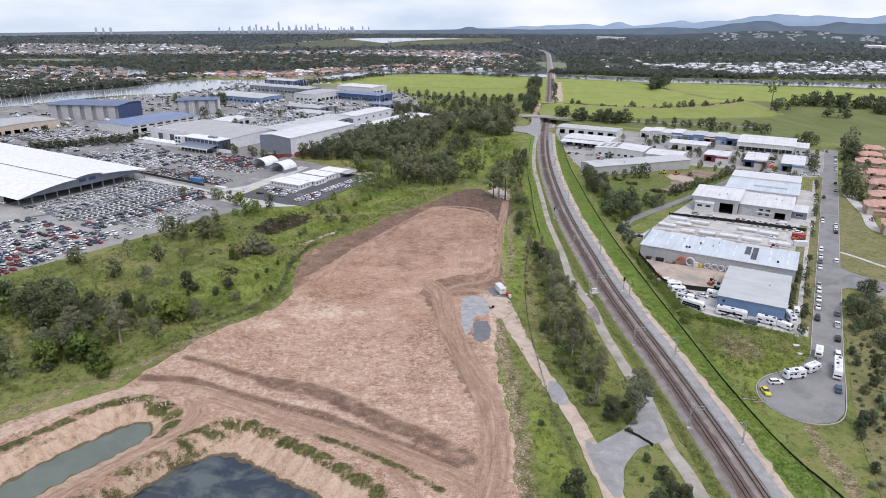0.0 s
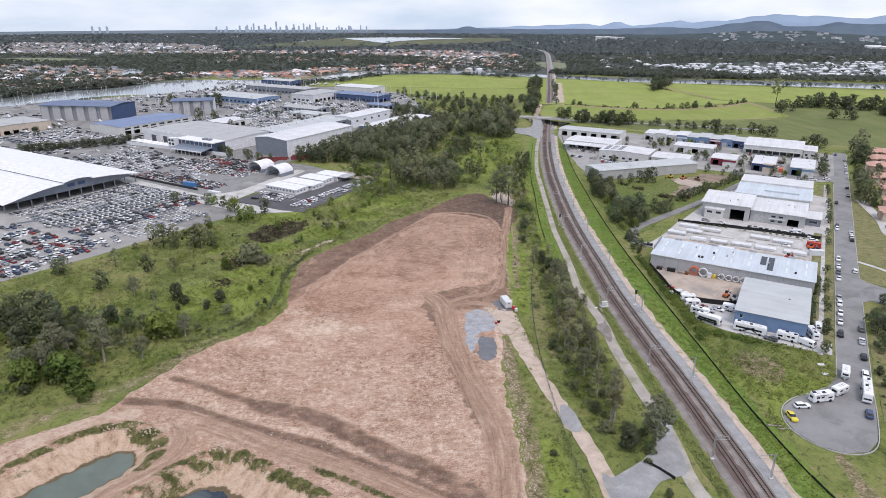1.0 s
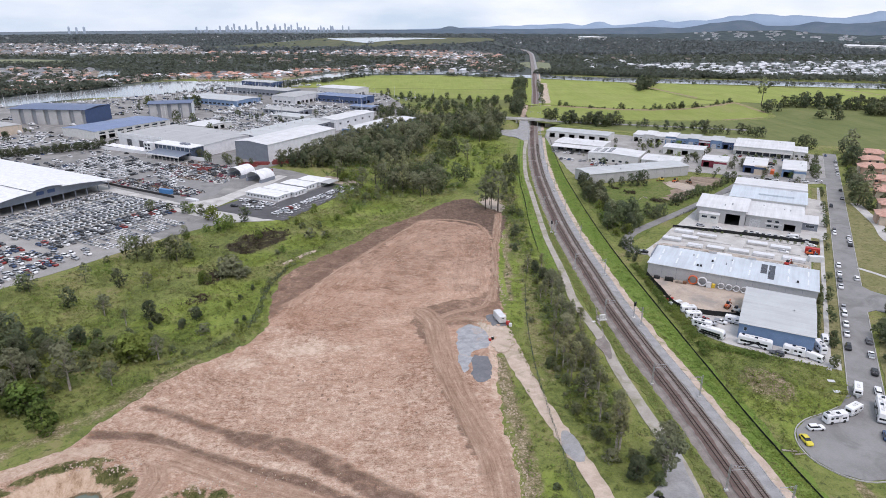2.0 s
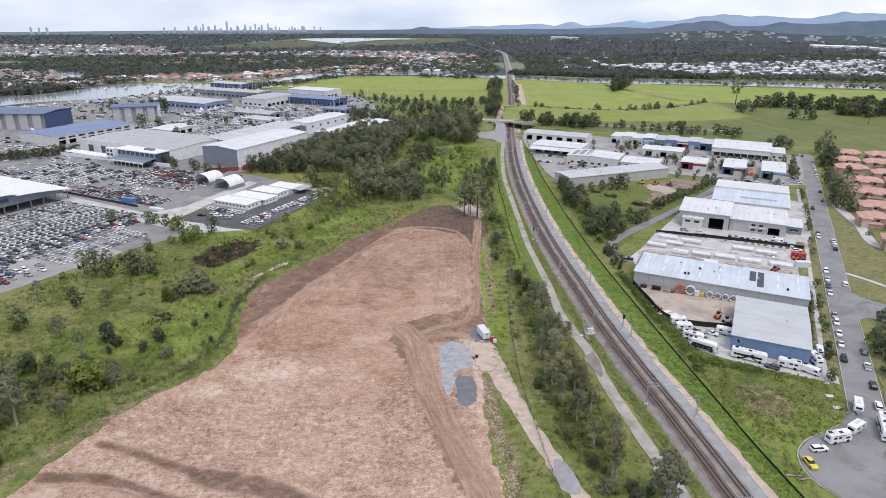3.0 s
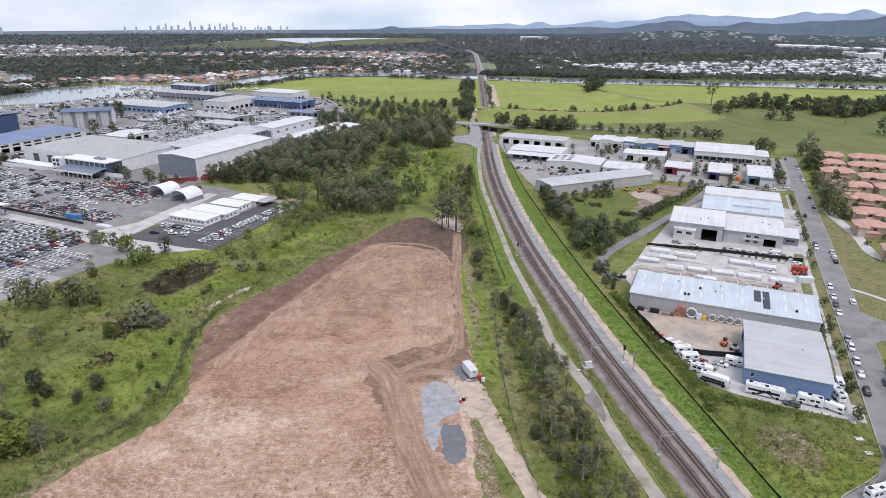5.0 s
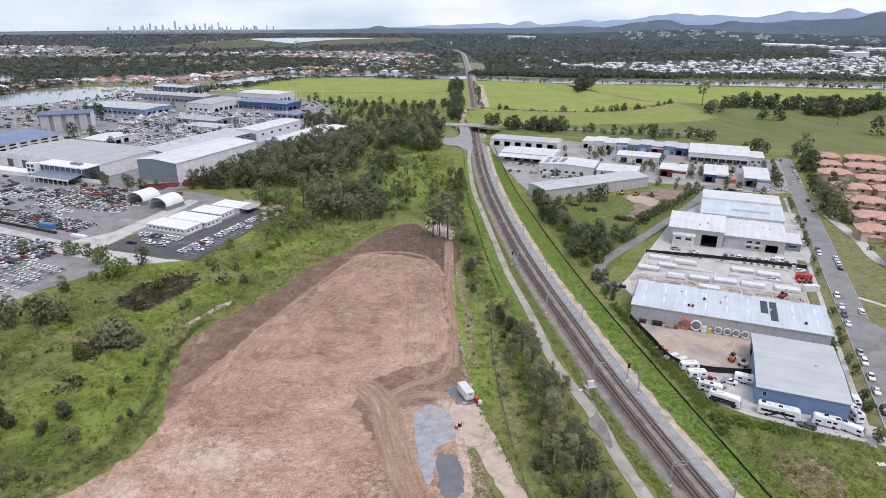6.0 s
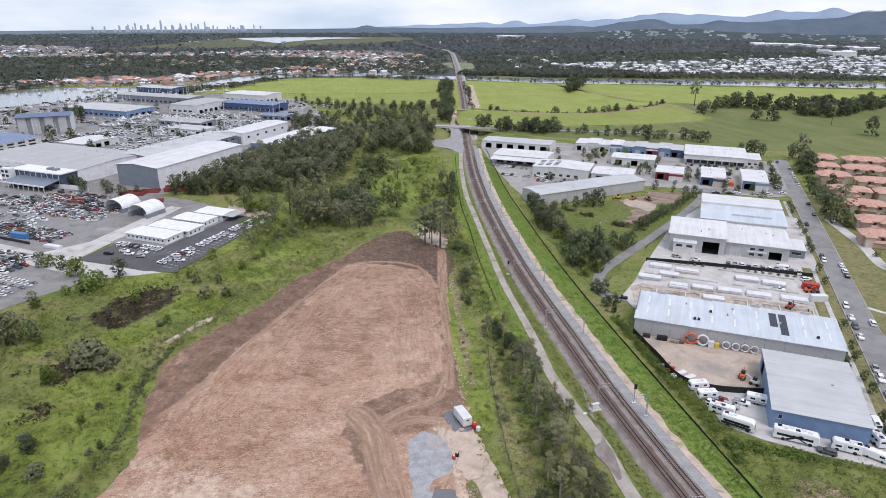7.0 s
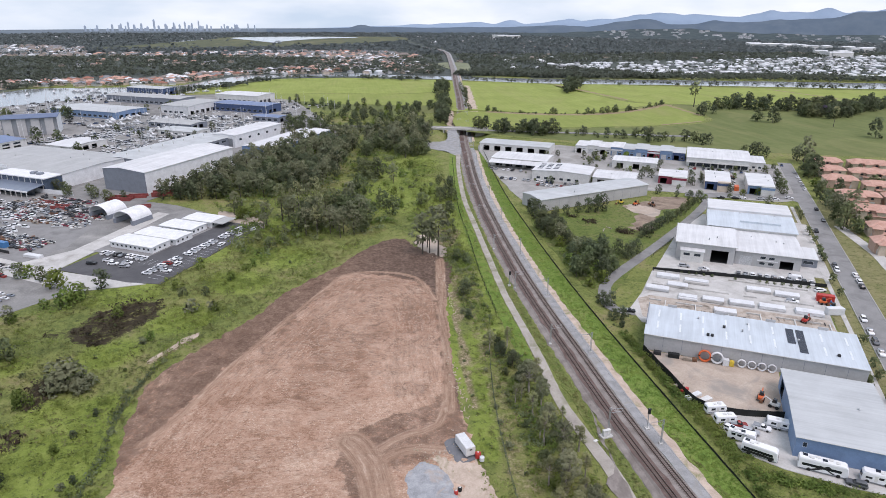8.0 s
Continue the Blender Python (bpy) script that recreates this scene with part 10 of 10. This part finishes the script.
# the farther belt takes the haze-tinted leaves
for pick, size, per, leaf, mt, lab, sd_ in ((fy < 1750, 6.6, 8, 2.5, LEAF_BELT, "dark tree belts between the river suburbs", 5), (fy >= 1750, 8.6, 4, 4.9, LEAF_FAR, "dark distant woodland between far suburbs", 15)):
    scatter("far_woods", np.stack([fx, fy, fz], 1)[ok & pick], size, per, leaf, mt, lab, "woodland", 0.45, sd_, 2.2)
bankline = curve([(185, 1124), (308, 1062), (475, 1024), (652, 972), (1000, 868), (1400, 760)], 7.0)
spots = [(q[0] + rf.gauss(0, 3), q[1] + rf.gauss(0, 3), 0) for q in bankline if rf.random() < 0.75]
bankline = curve([(192, 1212), (270, 1186), (356, 1150), (507, 1122)], 5.0)
spots += [(q[0] + rf.gauss(0, 3), q[1] + abs(rf.gauss(0, 26)), 0) for q in bankline for _ in range(6)]
bankline = curve([(507, 1118), (705, 1068), (1050, 978), (1500, 850)], 9.0)
spots += [(q[0] + rf.gauss(0, 3), q[1] + abs(rf.gauss(0, 12)), 0) for q in bankline for _ in range(3)]
spots += [(rf.uniform(-1400, -500), rf.uniform(860, 1180), 0) for _ in range(380)]
spots = [q for q in spots if q[0] > -400 or q[1] > 905 - (q[0] + 520) * 0.02 or q[0] < -600]
bankline = curve([(-1100, 700), (-760, 790), (-585, 830), (-552, 900), (-500, 955), (-474, 1000)], 6.0)
spots += [(q[0] + rf.gauss(0, 5) - 4, q[1] + abs(rf.gauss(0, 10)), 0) for q in bankline for _ in range(3)]
mang = rn.uniform((-900, 800), (-440, 1010), (1500, 2))
mang = mang[sdf(mang[:, 0], mang[:, 1], np.array([(-900, 960), (-683, 992), (-451, 1012), (-459, 931), (-512, 866), (-572, 820), (-900, 796)], float)) < 0]
spots += [(x, y, 0) for x, y in mang if sdf(np.array([x]), np.array([y]), RIVER)[0] > 3]
scatter("bank_trees", spots, 6.0, 13, 2.1, LEAF_BELT, "dark mangroves along the river bank", "trees", 0.9, 6)

# rough herbage: tufts and low scrub over the marsh and verges
marsh_poly = np.array([(-190, 250), (-165, 272), (-140, 306), (-120, 332), (-104, 346), (-84, 352), (-60, 400), (-56, 440), (-20, 396), (-2, 380), (-22, 352), (-36, 334), (-50, 312), (-62, 297), (-67, 284), (-69, 260), (-68, 236), (-74, 214), (-98, 190), (-100, 176), (-125, 152), (-170, 150), (-210, 200)])
tall, low, brown = [], [], []
hx, hy = rn.uniform(-210, 0, 24000), rn.uniform(140, 442, 24000)
for cx_, cy_, r_, n_ in ((130.6, 388, 4.5, 60), (106, 376, 4, 50), (141, 388, 4, 40), (120, 406, 3.5, 30), (114, 416, 3, 20)):
    brown.extend((cx_ + rf.gauss(0, r_ * 0.5), cy_ + rf.gauss(0, r_ * 0.5), 0.0) for _ in range(n_))
hl = np.max([k * smoothstep(-np.hypot(hx - a, hy - c), -r * 1.4, -r * 0.4) for a, c, r, k in ((-78, 244, 13, 1.0), (-86, 230, 11, 0.9), (-76, 262, 9, 0.9), (-83, 296, 9, 1.0), (-92, 345, 14, 0.7), (-66, 318, 12, 0.8), (-50, 350, 14, 0.7), (-36, 376, 16, 0.7), (-110, 292, 8, 0.4))], axis=0)
hn = wobble(hx, hy, 22, 31) + 0.5 * wobble(hx, hy, 8, 32)
hb = np.min([sdf(hx, hy, q) for q in MARSH], axis=0) / 4 + 0.9
hin = (sdf(hx, hy, marsh_poly) < -1) | ((sdf(hx, hy, PAD) < 12) & (sdf(hx, hy, PAD) > 0.6) & (hy > 182))
hin &= sdf(hx, hy, PAD) > 0.6
for lst, pick in ((brown, (hb < 0.95 + 0.45 * hn) & (rn.random_sample(24000) < 0.6)), (tall, (hb >= 1.1 + 0.25 * hn) & (hn + hl > 0.55)), (low, (hb >= 1.1) & (hn + hl <= 0.55) & (hn > -0.9))):
    lst.extend((x, y, 0.0) for x, y in zip(hx[pick & hin], hy[pick & hin]))
for k in range(3600):
    x, y = rf.uniform(18, 62), rf.uniform(110, 560)
    xw = np.interp(y, [110, 205, 260, 340, 380, 430, 530], [19, 21, 29, 37.5, 42, 30, 40])
    xe = np.interp(y, [110, 180, 212, 250, 320, 409, 457, 532, 560], [56, 52, 51.5, 49.5, 51.2, 56.5, 60, 69.4, 74])
    if xw < x < xe and not (abs(x - np.interp(y, PATH_W[:, 1], PATH_W[:, 0])) < 2.6 and y < 226) and not (36 < x < 60 and 117 < y < 165 and x > 36 + (y - 137) * 0.6):
        (tall if rf.random() < 0.4 else low).append((x, y, 0))
for k in range(1500):
    u, v = rf.uniform(-60, 2), rf.uniform(-44, 14)
    q = est(u, v)
    edge = np.interp(q.y, [119, 135, 164, 204, 240], [91.6, 87.4, 84.6, 83.4, 83.6])
    if q.x > edge + 0.8 and math.hypot(u + 2, v + 33) > 13 and u < -0.5 and not (v > 9 and u > -36) and not (v > 11 and u > -46):
        (tall if rf.random() < 0.5 else low).append((q.x, q.y, -0.1))
verge_tufts, dry_tufts = [], []
for k in range(6400):
    y = 110 + 450 * rf.random() ** 1.4
    rx = np.interp(y, RAIL_LINE[:, 1], RAIL_LINE[:, 0])
    edge = np.interp(y, [92, 119, 135, 164, 204, 240, 283, 320, 362, 405, 458, 527, 575], [97, 91.6, 87.4, 84.6, 83.4, 82.6, 82, 82.2, 83.4, 85.4, 88.4, 95, 100.5])
    if k % 4:
        x = rx + 9.6 + (edge - rx - 9.8) * rf.random() ** 0.8
        (dry_tufts if x - rx < 11.2 and rf.random() < 0.7 else verge_tufts).append((x, y, -0.12))
    else:
        x = rx - rf.uniform(6.9, 9.4)
        if x > np.interp(y, PATH_E[:, 1], PATH_E[:, 0] + E_HALF) + 0.5:
            dry_tufts.append((x, y, -0.1))
for k in range(2200):
    x, y = rf.uniform(-60, 60), rf.uniform(395, 690)
    if not (x > np.interp(y, [395, 409, 457, 532, 640], [49, 51, 56, 66, 80])):
        (tall if rf.random() < 0.5 else low).append((x, y, 0))
scatter("tall_herbage", tall, 1.35, 12, 0.29, LEAF_TUFT, "lush bright green herbage in the marsh", "herbage", 0.8, 8)
scatter("verge_tufts", verge_tufts, 0.42, 6, 0.19, LEAF_VERGE, "long lush grass on the railway verge", "grass", 0.5, 18, 2.0)
scatter("verge_tufts", dry_tufts, 0.45, 6, 0.2, LEAF_ROUGH, "thin drying grass beside the tracks", "grass", 0.5, 19, 1.6)
scatter("rough_grass", low, 0.85, 8, 0.26, LEAF_ROUGH, "tufts of rough olive-green grass", "grass", 0.6, 9)
under_a, under_b, banks = [], [], []
for k in range(300):
    y = rf.uniform(206, 286)
    x = 84.6 + abs(rf.gauss(0, 1.0)) + (rf.uniform(0, 4.2) if 214 < y < 246 else rf.uniform(0, 1.5))
    banks.append((x, y, 0.0))
for k in range(110):
    s = rf.random()
    banks.append((89.5 + 16 * s + rf.gauss(0, 0.8), 212.6 - 7.5 * s + rf.gauss(0, 0.7), -0.2))
for poly_, n_, lime in ((np.array([(-113, 478), (-92, 524), (-70, 574), (-46, 630), (-20, 650), (8, 658), (40, 692), (66, 690), (60, 620), (53, 520), (49, 460), (40, 428), (14, 408), (-8, 392), (-24, 396), (-48, 432), (-72, 474)]), 3000, 0.45),
                        (np.array([(-70, 478), (-48, 434), (-22, 398), (-44, 372), (-62, 392), (-66, 430), (-84, 470)]), 420, 0.6),
                        (np.array([(-136, 158), (-118, 174), (-106, 190), (-96, 204), (-98, 214), (-112, 222), (-130, 226), (-176, 232), (-200, 222), (-200, 186), (-160, 150)]), 640, 0.45),
                        (np.array([(88, 322), (97, 328), (107, 344), (110, 354), (101, 380), (99, 424), (93, 434), (90.5, 400), (88.5, 360)]), 200, 0.4)):
    lo_, hi_ = poly_.min(0), poly_.max(0)
    q_ = rn.uniform(lo_, hi_, (n_, 2))
    ok_ = (sdf(q_[:, 0], q_[:, 1], poly_) < -1) & (wobble(q_[:, 0], q_[:, 1], 26, 51) > -0.62) & (sdf(q_[:, 0], q_[:, 1], PAD) > 3)
    w_ = wobble(q_[:, 0], q_[:, 1], 18, 52) + rn.normal(0, 0.3, n_)
    under_a.extend((x, y, 0.1) for (x, y), k, w in zip(q_, ok_, w_) if k and w > 1 - 2.2 * lime)
    under_b.extend((x, y, 0.1) for (x, y), k, w in zip(q_, ok_, w_) if k and w <= 1 - 2.2 * lime)
glade = np.array([(2, 462), (14, 424), (34, 426), (48, 470), (56, 540), (62, 600), (44, 604), (32, 560), (14, 500)], float)
under_a, under_b = ([q for q in lst if sdf(np.array([q[0]]), np.array([q[1]]), glade)[0] > 0 or rf.random() < keep_] for lst, keep_ in ((under_a, 0.45), (under_b, 0.12)))
strip_a, strip_b = [], []
for poly_, n_ in (([(36, 165), (48, 165), (50, 200), (49, 245), (46, 290), (40, 292), (36, 240), (35, 200)], 520), ([(36, 295), (44, 298), (46, 340), (47, 400), (41, 420), (36, 372), (35, 330)], 420)):
    poly_ = np.array(poly_, float)
    for x, y in rn.uniform(poly_.min(0), poly_.max(0), (n_, 2)):
        if sdf(np.array([x]), np.array([y]), poly_)[0] < 0:
            (strip_a if wobble(np.array([x]), np.array([y]), 9, 58)[0] + rf.gauss(0, 0.3) > 0 else strip_b).append((x, y, 0.0))
rim_line = curve([(-63.5, 290), (-67.6, 276), (-69.4, 262), (-67.0, 240), (-69.5, 226), (-77, 213), (-88, 203)], 0.5)
strip_b.extend((q[0] - abs(rf.gauss(0, 1.1)) + 0.2, q[1] + rf.gauss(0, 0.4), -0.35) for q in rim_line if rf.random() < 0.6)
scatter("undergrowth", strip_a, 1.15, 16, 0.34, LEAF_LIME, "green shrubs and creepers below slender trees", "undergrowth", 0.9, 21)
scatter("undergrowth", strip_b, 1.05, 16, 0.33, LEAF_GUM, "olive scrub and weeds below slender trees", "undergrowth", 0.9, 22)
scatter("undergrowth", under_a, 2.2, 16, 0.62, LEAF_LIME, "bright green undergrowth below open woodland", "undergrowth", 0.8, 11)
scatter("undergrowth", under_b, 2.5, 16, 0.66, LEAF_GUM, "olive scrub and saplings below open woodland", "undergrowth", 0.9, 12)
scatter("undergrowth", banks, 1.15, 22, 0.28, LEAF_LIME, "rank green weeds along a yard fence", "undergrowth", 0.8, 13)
scatter("dead_scrub", brown, 1.0, 9, 0.4, LEAF_BROWN, "dark brown dead scrub in the marsh", "scrub", 0.8, 10)

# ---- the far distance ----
# distance haze is put into these base colours, bluer and paler farther off
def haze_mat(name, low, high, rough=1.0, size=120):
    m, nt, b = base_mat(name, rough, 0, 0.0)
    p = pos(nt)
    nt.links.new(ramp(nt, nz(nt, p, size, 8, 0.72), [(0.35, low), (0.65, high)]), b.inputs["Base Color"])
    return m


HILL_NEAR = haze_mat("hazy_wooded_hill", (0.05, 0.068, 0.076), (0.10, 0.122, 0.122), 1.0, 34)
HILL_MID = haze_mat("haze_blue_range", (0.10, 0.135, 0.175), (0.13, 0.165, 0.20))
HILL_FAR = haze_mat("haze_pale_range", (0.25, 0.33, 0.43), (0.28, 0.36, 0.46))
TOWER = haze_mat("hazy_tower", (0.34, 0.41, 0.50), (0.44, 0.51, 0.59))
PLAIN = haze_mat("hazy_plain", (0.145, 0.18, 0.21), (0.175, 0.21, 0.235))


def ridge(name, radius, a0, a1, profile, material, label, seed, depth=260.0):
    """A range of hills along an arc round the place; profile gives its height by angle."""
    n = 260
    g = Geo()
    s = np.random.RandomState(seed)
    jag = np.convolve(s.normal(0, 1, n + 40), np.hanning(9) / 4, "same")[20:-20]
    for i in range(n):
        t = i / (n - 1)
        a = radians(a0 + (a1 - a0) * t)
        z = max(-30.0, float(np.interp(a0 + (a1 - a0) * t, [p[0] for p in profile], [p[1] for p in profile]))) * (1 + 0.11 * jag[i]) + 1.6 * jag[i]
        for r, h in ((radius - depth, -30.0), (radius - depth * 0.5, z * 0.55 - 9), (radius, z), (radius + 40, z * 0.6), (radius + 60, -30.0)):
            g.v.append((r * math.sin(a), r * math.cos(a), max(h, -30.0)))
    for i in range(n - 1):
        for k in range(4):
            g.f.append((i * 5 + k, i * 5 + k + 1, (i + 1) * 5 + k + 1, (i + 1) * 5 + k))
    solid(name, g, material, label, "hills", kind="structure", smooth=True)


ridge("far_range", 4800, -2, 62, [(-2, -16), (0, -8), (3, 6), (8.2, 22), (11.5, 32), (12.7, 21), (13.6, 44), (14.3, 49), (15.2, 28), (16.6, 32), (18.2, 50), (18.9, 59), (19.8, 45), (20.9, 59), (22.2, 56), (23.7, 88), (25.4, 95), (26.9, 100), (29.6, 84), (31.6, 80), (33.7, 118), (34.6, 108), (36.8, 124), (38.6, 118), (41, 128), (44, 132), (48, 126), (54, 128), (62, 100)], HILL_FAR, "mountain range on the horizon, coloured pale blue for haze", 3, 120)
ridge("wooded_range", 4560, -6, 62, [(-6, -18), (-3, -15), (-1, -11), (0.6, -4), (1.1, 9), (1.45, 16), (1.85, 16), (2.4, 8), (3.2, 3), (5, 3), (7, 0), (9.7, 4), (13.8, 8), (16.1, 15), (18.4, 23), (20.3, 12), (22.4, 52), (25.1, 54), (26.4, 34), (28.5, 36), (29.9, 58), (31.7, 48), (35.1, 69), (37.6, 80), (39.3, 106), (41, 112), (46, 96), (52, 84), (62, 60)], HILL_MID, "wooded range coloured blue-green for haze", 5, 240)
HILL_LINE = [(4, -6), (9, -4), (14, 0), (18, 6), (21, 14), (23, 22), (25, 27), (28, 30), (30, 24), (33, 16), (36, 12), (40, 16), (46, 14), (54, 8), (62, 2)]
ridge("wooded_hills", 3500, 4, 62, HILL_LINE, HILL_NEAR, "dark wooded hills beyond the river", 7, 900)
rk2 = random.Random(63)
hill_houses, works = [], []
for k in range(420):
    az, f = rk2.uniform(20.5, 41) if k % 3 else rk2.uniform(22.5, 29), rk2.uniform(0.08, 0.95)
    z = float(np.interp(az, [p[0] for p in HILL_LINE], [p[1] for p in HILL_LINE]))
    low = -30 + (z * 0.55 - 9 + 30) * f / 0.5 if f < 0.5 else z * 0.55 - 9 + (z - z * 0.55 + 9) * (f - 0.5) / 0.5
    a, r = radians(az), 2600 + 900 * f
    if f > 0.45 and math.sin(az * 2.7 + f * 5) > -0.2:
        hill_houses.append((r * math.sin(a), r * math.cos(a), low - 1, rk2.uniform(0, 180), rk2.uniform(0.7, 1.1)))
hg, hw = Geo(), Geo()
for x, y, z, a, s in hill_houses:
    m = pose(x, y, z, 0, 0, a) @ Matrix.Scale(s, 4)
    r_ = hip(16, 11, 4.4, 2.6)
    hg.add(r_.v, r_.f, m)
    hw.box(0, 0, -3, 16, 11, 4.3, m)
t = thing("hill_suburb", "pale houses scattered over a far wooded hill", "far houses", kind="stuff")
tagged(part("far_roofs", hg, TILE_GREY, t), kind="stuff")
tagged(part("far_walls", hw, WHITE, t), kind="stuff")
for az, r, n, w in ((32.3, 2500, 5, 60), (33.8, 2480, 5, 46), (36.0, 2420, 5, 40), (36.8, 2060, 6, 34), (13.0, 3050, 6, 44), (38.5, 2350, 4, 40)):
    for k in range(n):
        a, d = radians(az + rk2.uniform(-0.9, 0.9)), r + rk2.uniform(-60, 60)
        x, y = d * math.sin(a), d * math.cos(a)
        t = thing("far_warehouse", "distant white flat-roofed warehouse among woods", "warehouse", pose(x, y, land_at(x, y) - 0.3, 0, 0, rk2.uniform(-30, 10)), "far warehouses")
        L, W = rk2.uniform(0.5, 1.0) * w, rk2.uniform(20, 34)
        part("wall", Geo().box(0, 0, 0, L, W, 11.5), OFFWHITE, t)
        part("roof", Geo().prism([(-0.6, 11.5), (W / 2, 12.8), (W + 0.6, 11.5), (W + 0.6, 11.9), (W / 2, 13.2), (-0.6, 11.9)], -0.6, L + 0.6, "x"), WHITEWALL, t)
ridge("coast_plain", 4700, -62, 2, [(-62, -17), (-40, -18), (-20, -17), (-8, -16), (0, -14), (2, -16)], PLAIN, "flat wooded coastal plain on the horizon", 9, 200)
rt2 = random.Random(31)


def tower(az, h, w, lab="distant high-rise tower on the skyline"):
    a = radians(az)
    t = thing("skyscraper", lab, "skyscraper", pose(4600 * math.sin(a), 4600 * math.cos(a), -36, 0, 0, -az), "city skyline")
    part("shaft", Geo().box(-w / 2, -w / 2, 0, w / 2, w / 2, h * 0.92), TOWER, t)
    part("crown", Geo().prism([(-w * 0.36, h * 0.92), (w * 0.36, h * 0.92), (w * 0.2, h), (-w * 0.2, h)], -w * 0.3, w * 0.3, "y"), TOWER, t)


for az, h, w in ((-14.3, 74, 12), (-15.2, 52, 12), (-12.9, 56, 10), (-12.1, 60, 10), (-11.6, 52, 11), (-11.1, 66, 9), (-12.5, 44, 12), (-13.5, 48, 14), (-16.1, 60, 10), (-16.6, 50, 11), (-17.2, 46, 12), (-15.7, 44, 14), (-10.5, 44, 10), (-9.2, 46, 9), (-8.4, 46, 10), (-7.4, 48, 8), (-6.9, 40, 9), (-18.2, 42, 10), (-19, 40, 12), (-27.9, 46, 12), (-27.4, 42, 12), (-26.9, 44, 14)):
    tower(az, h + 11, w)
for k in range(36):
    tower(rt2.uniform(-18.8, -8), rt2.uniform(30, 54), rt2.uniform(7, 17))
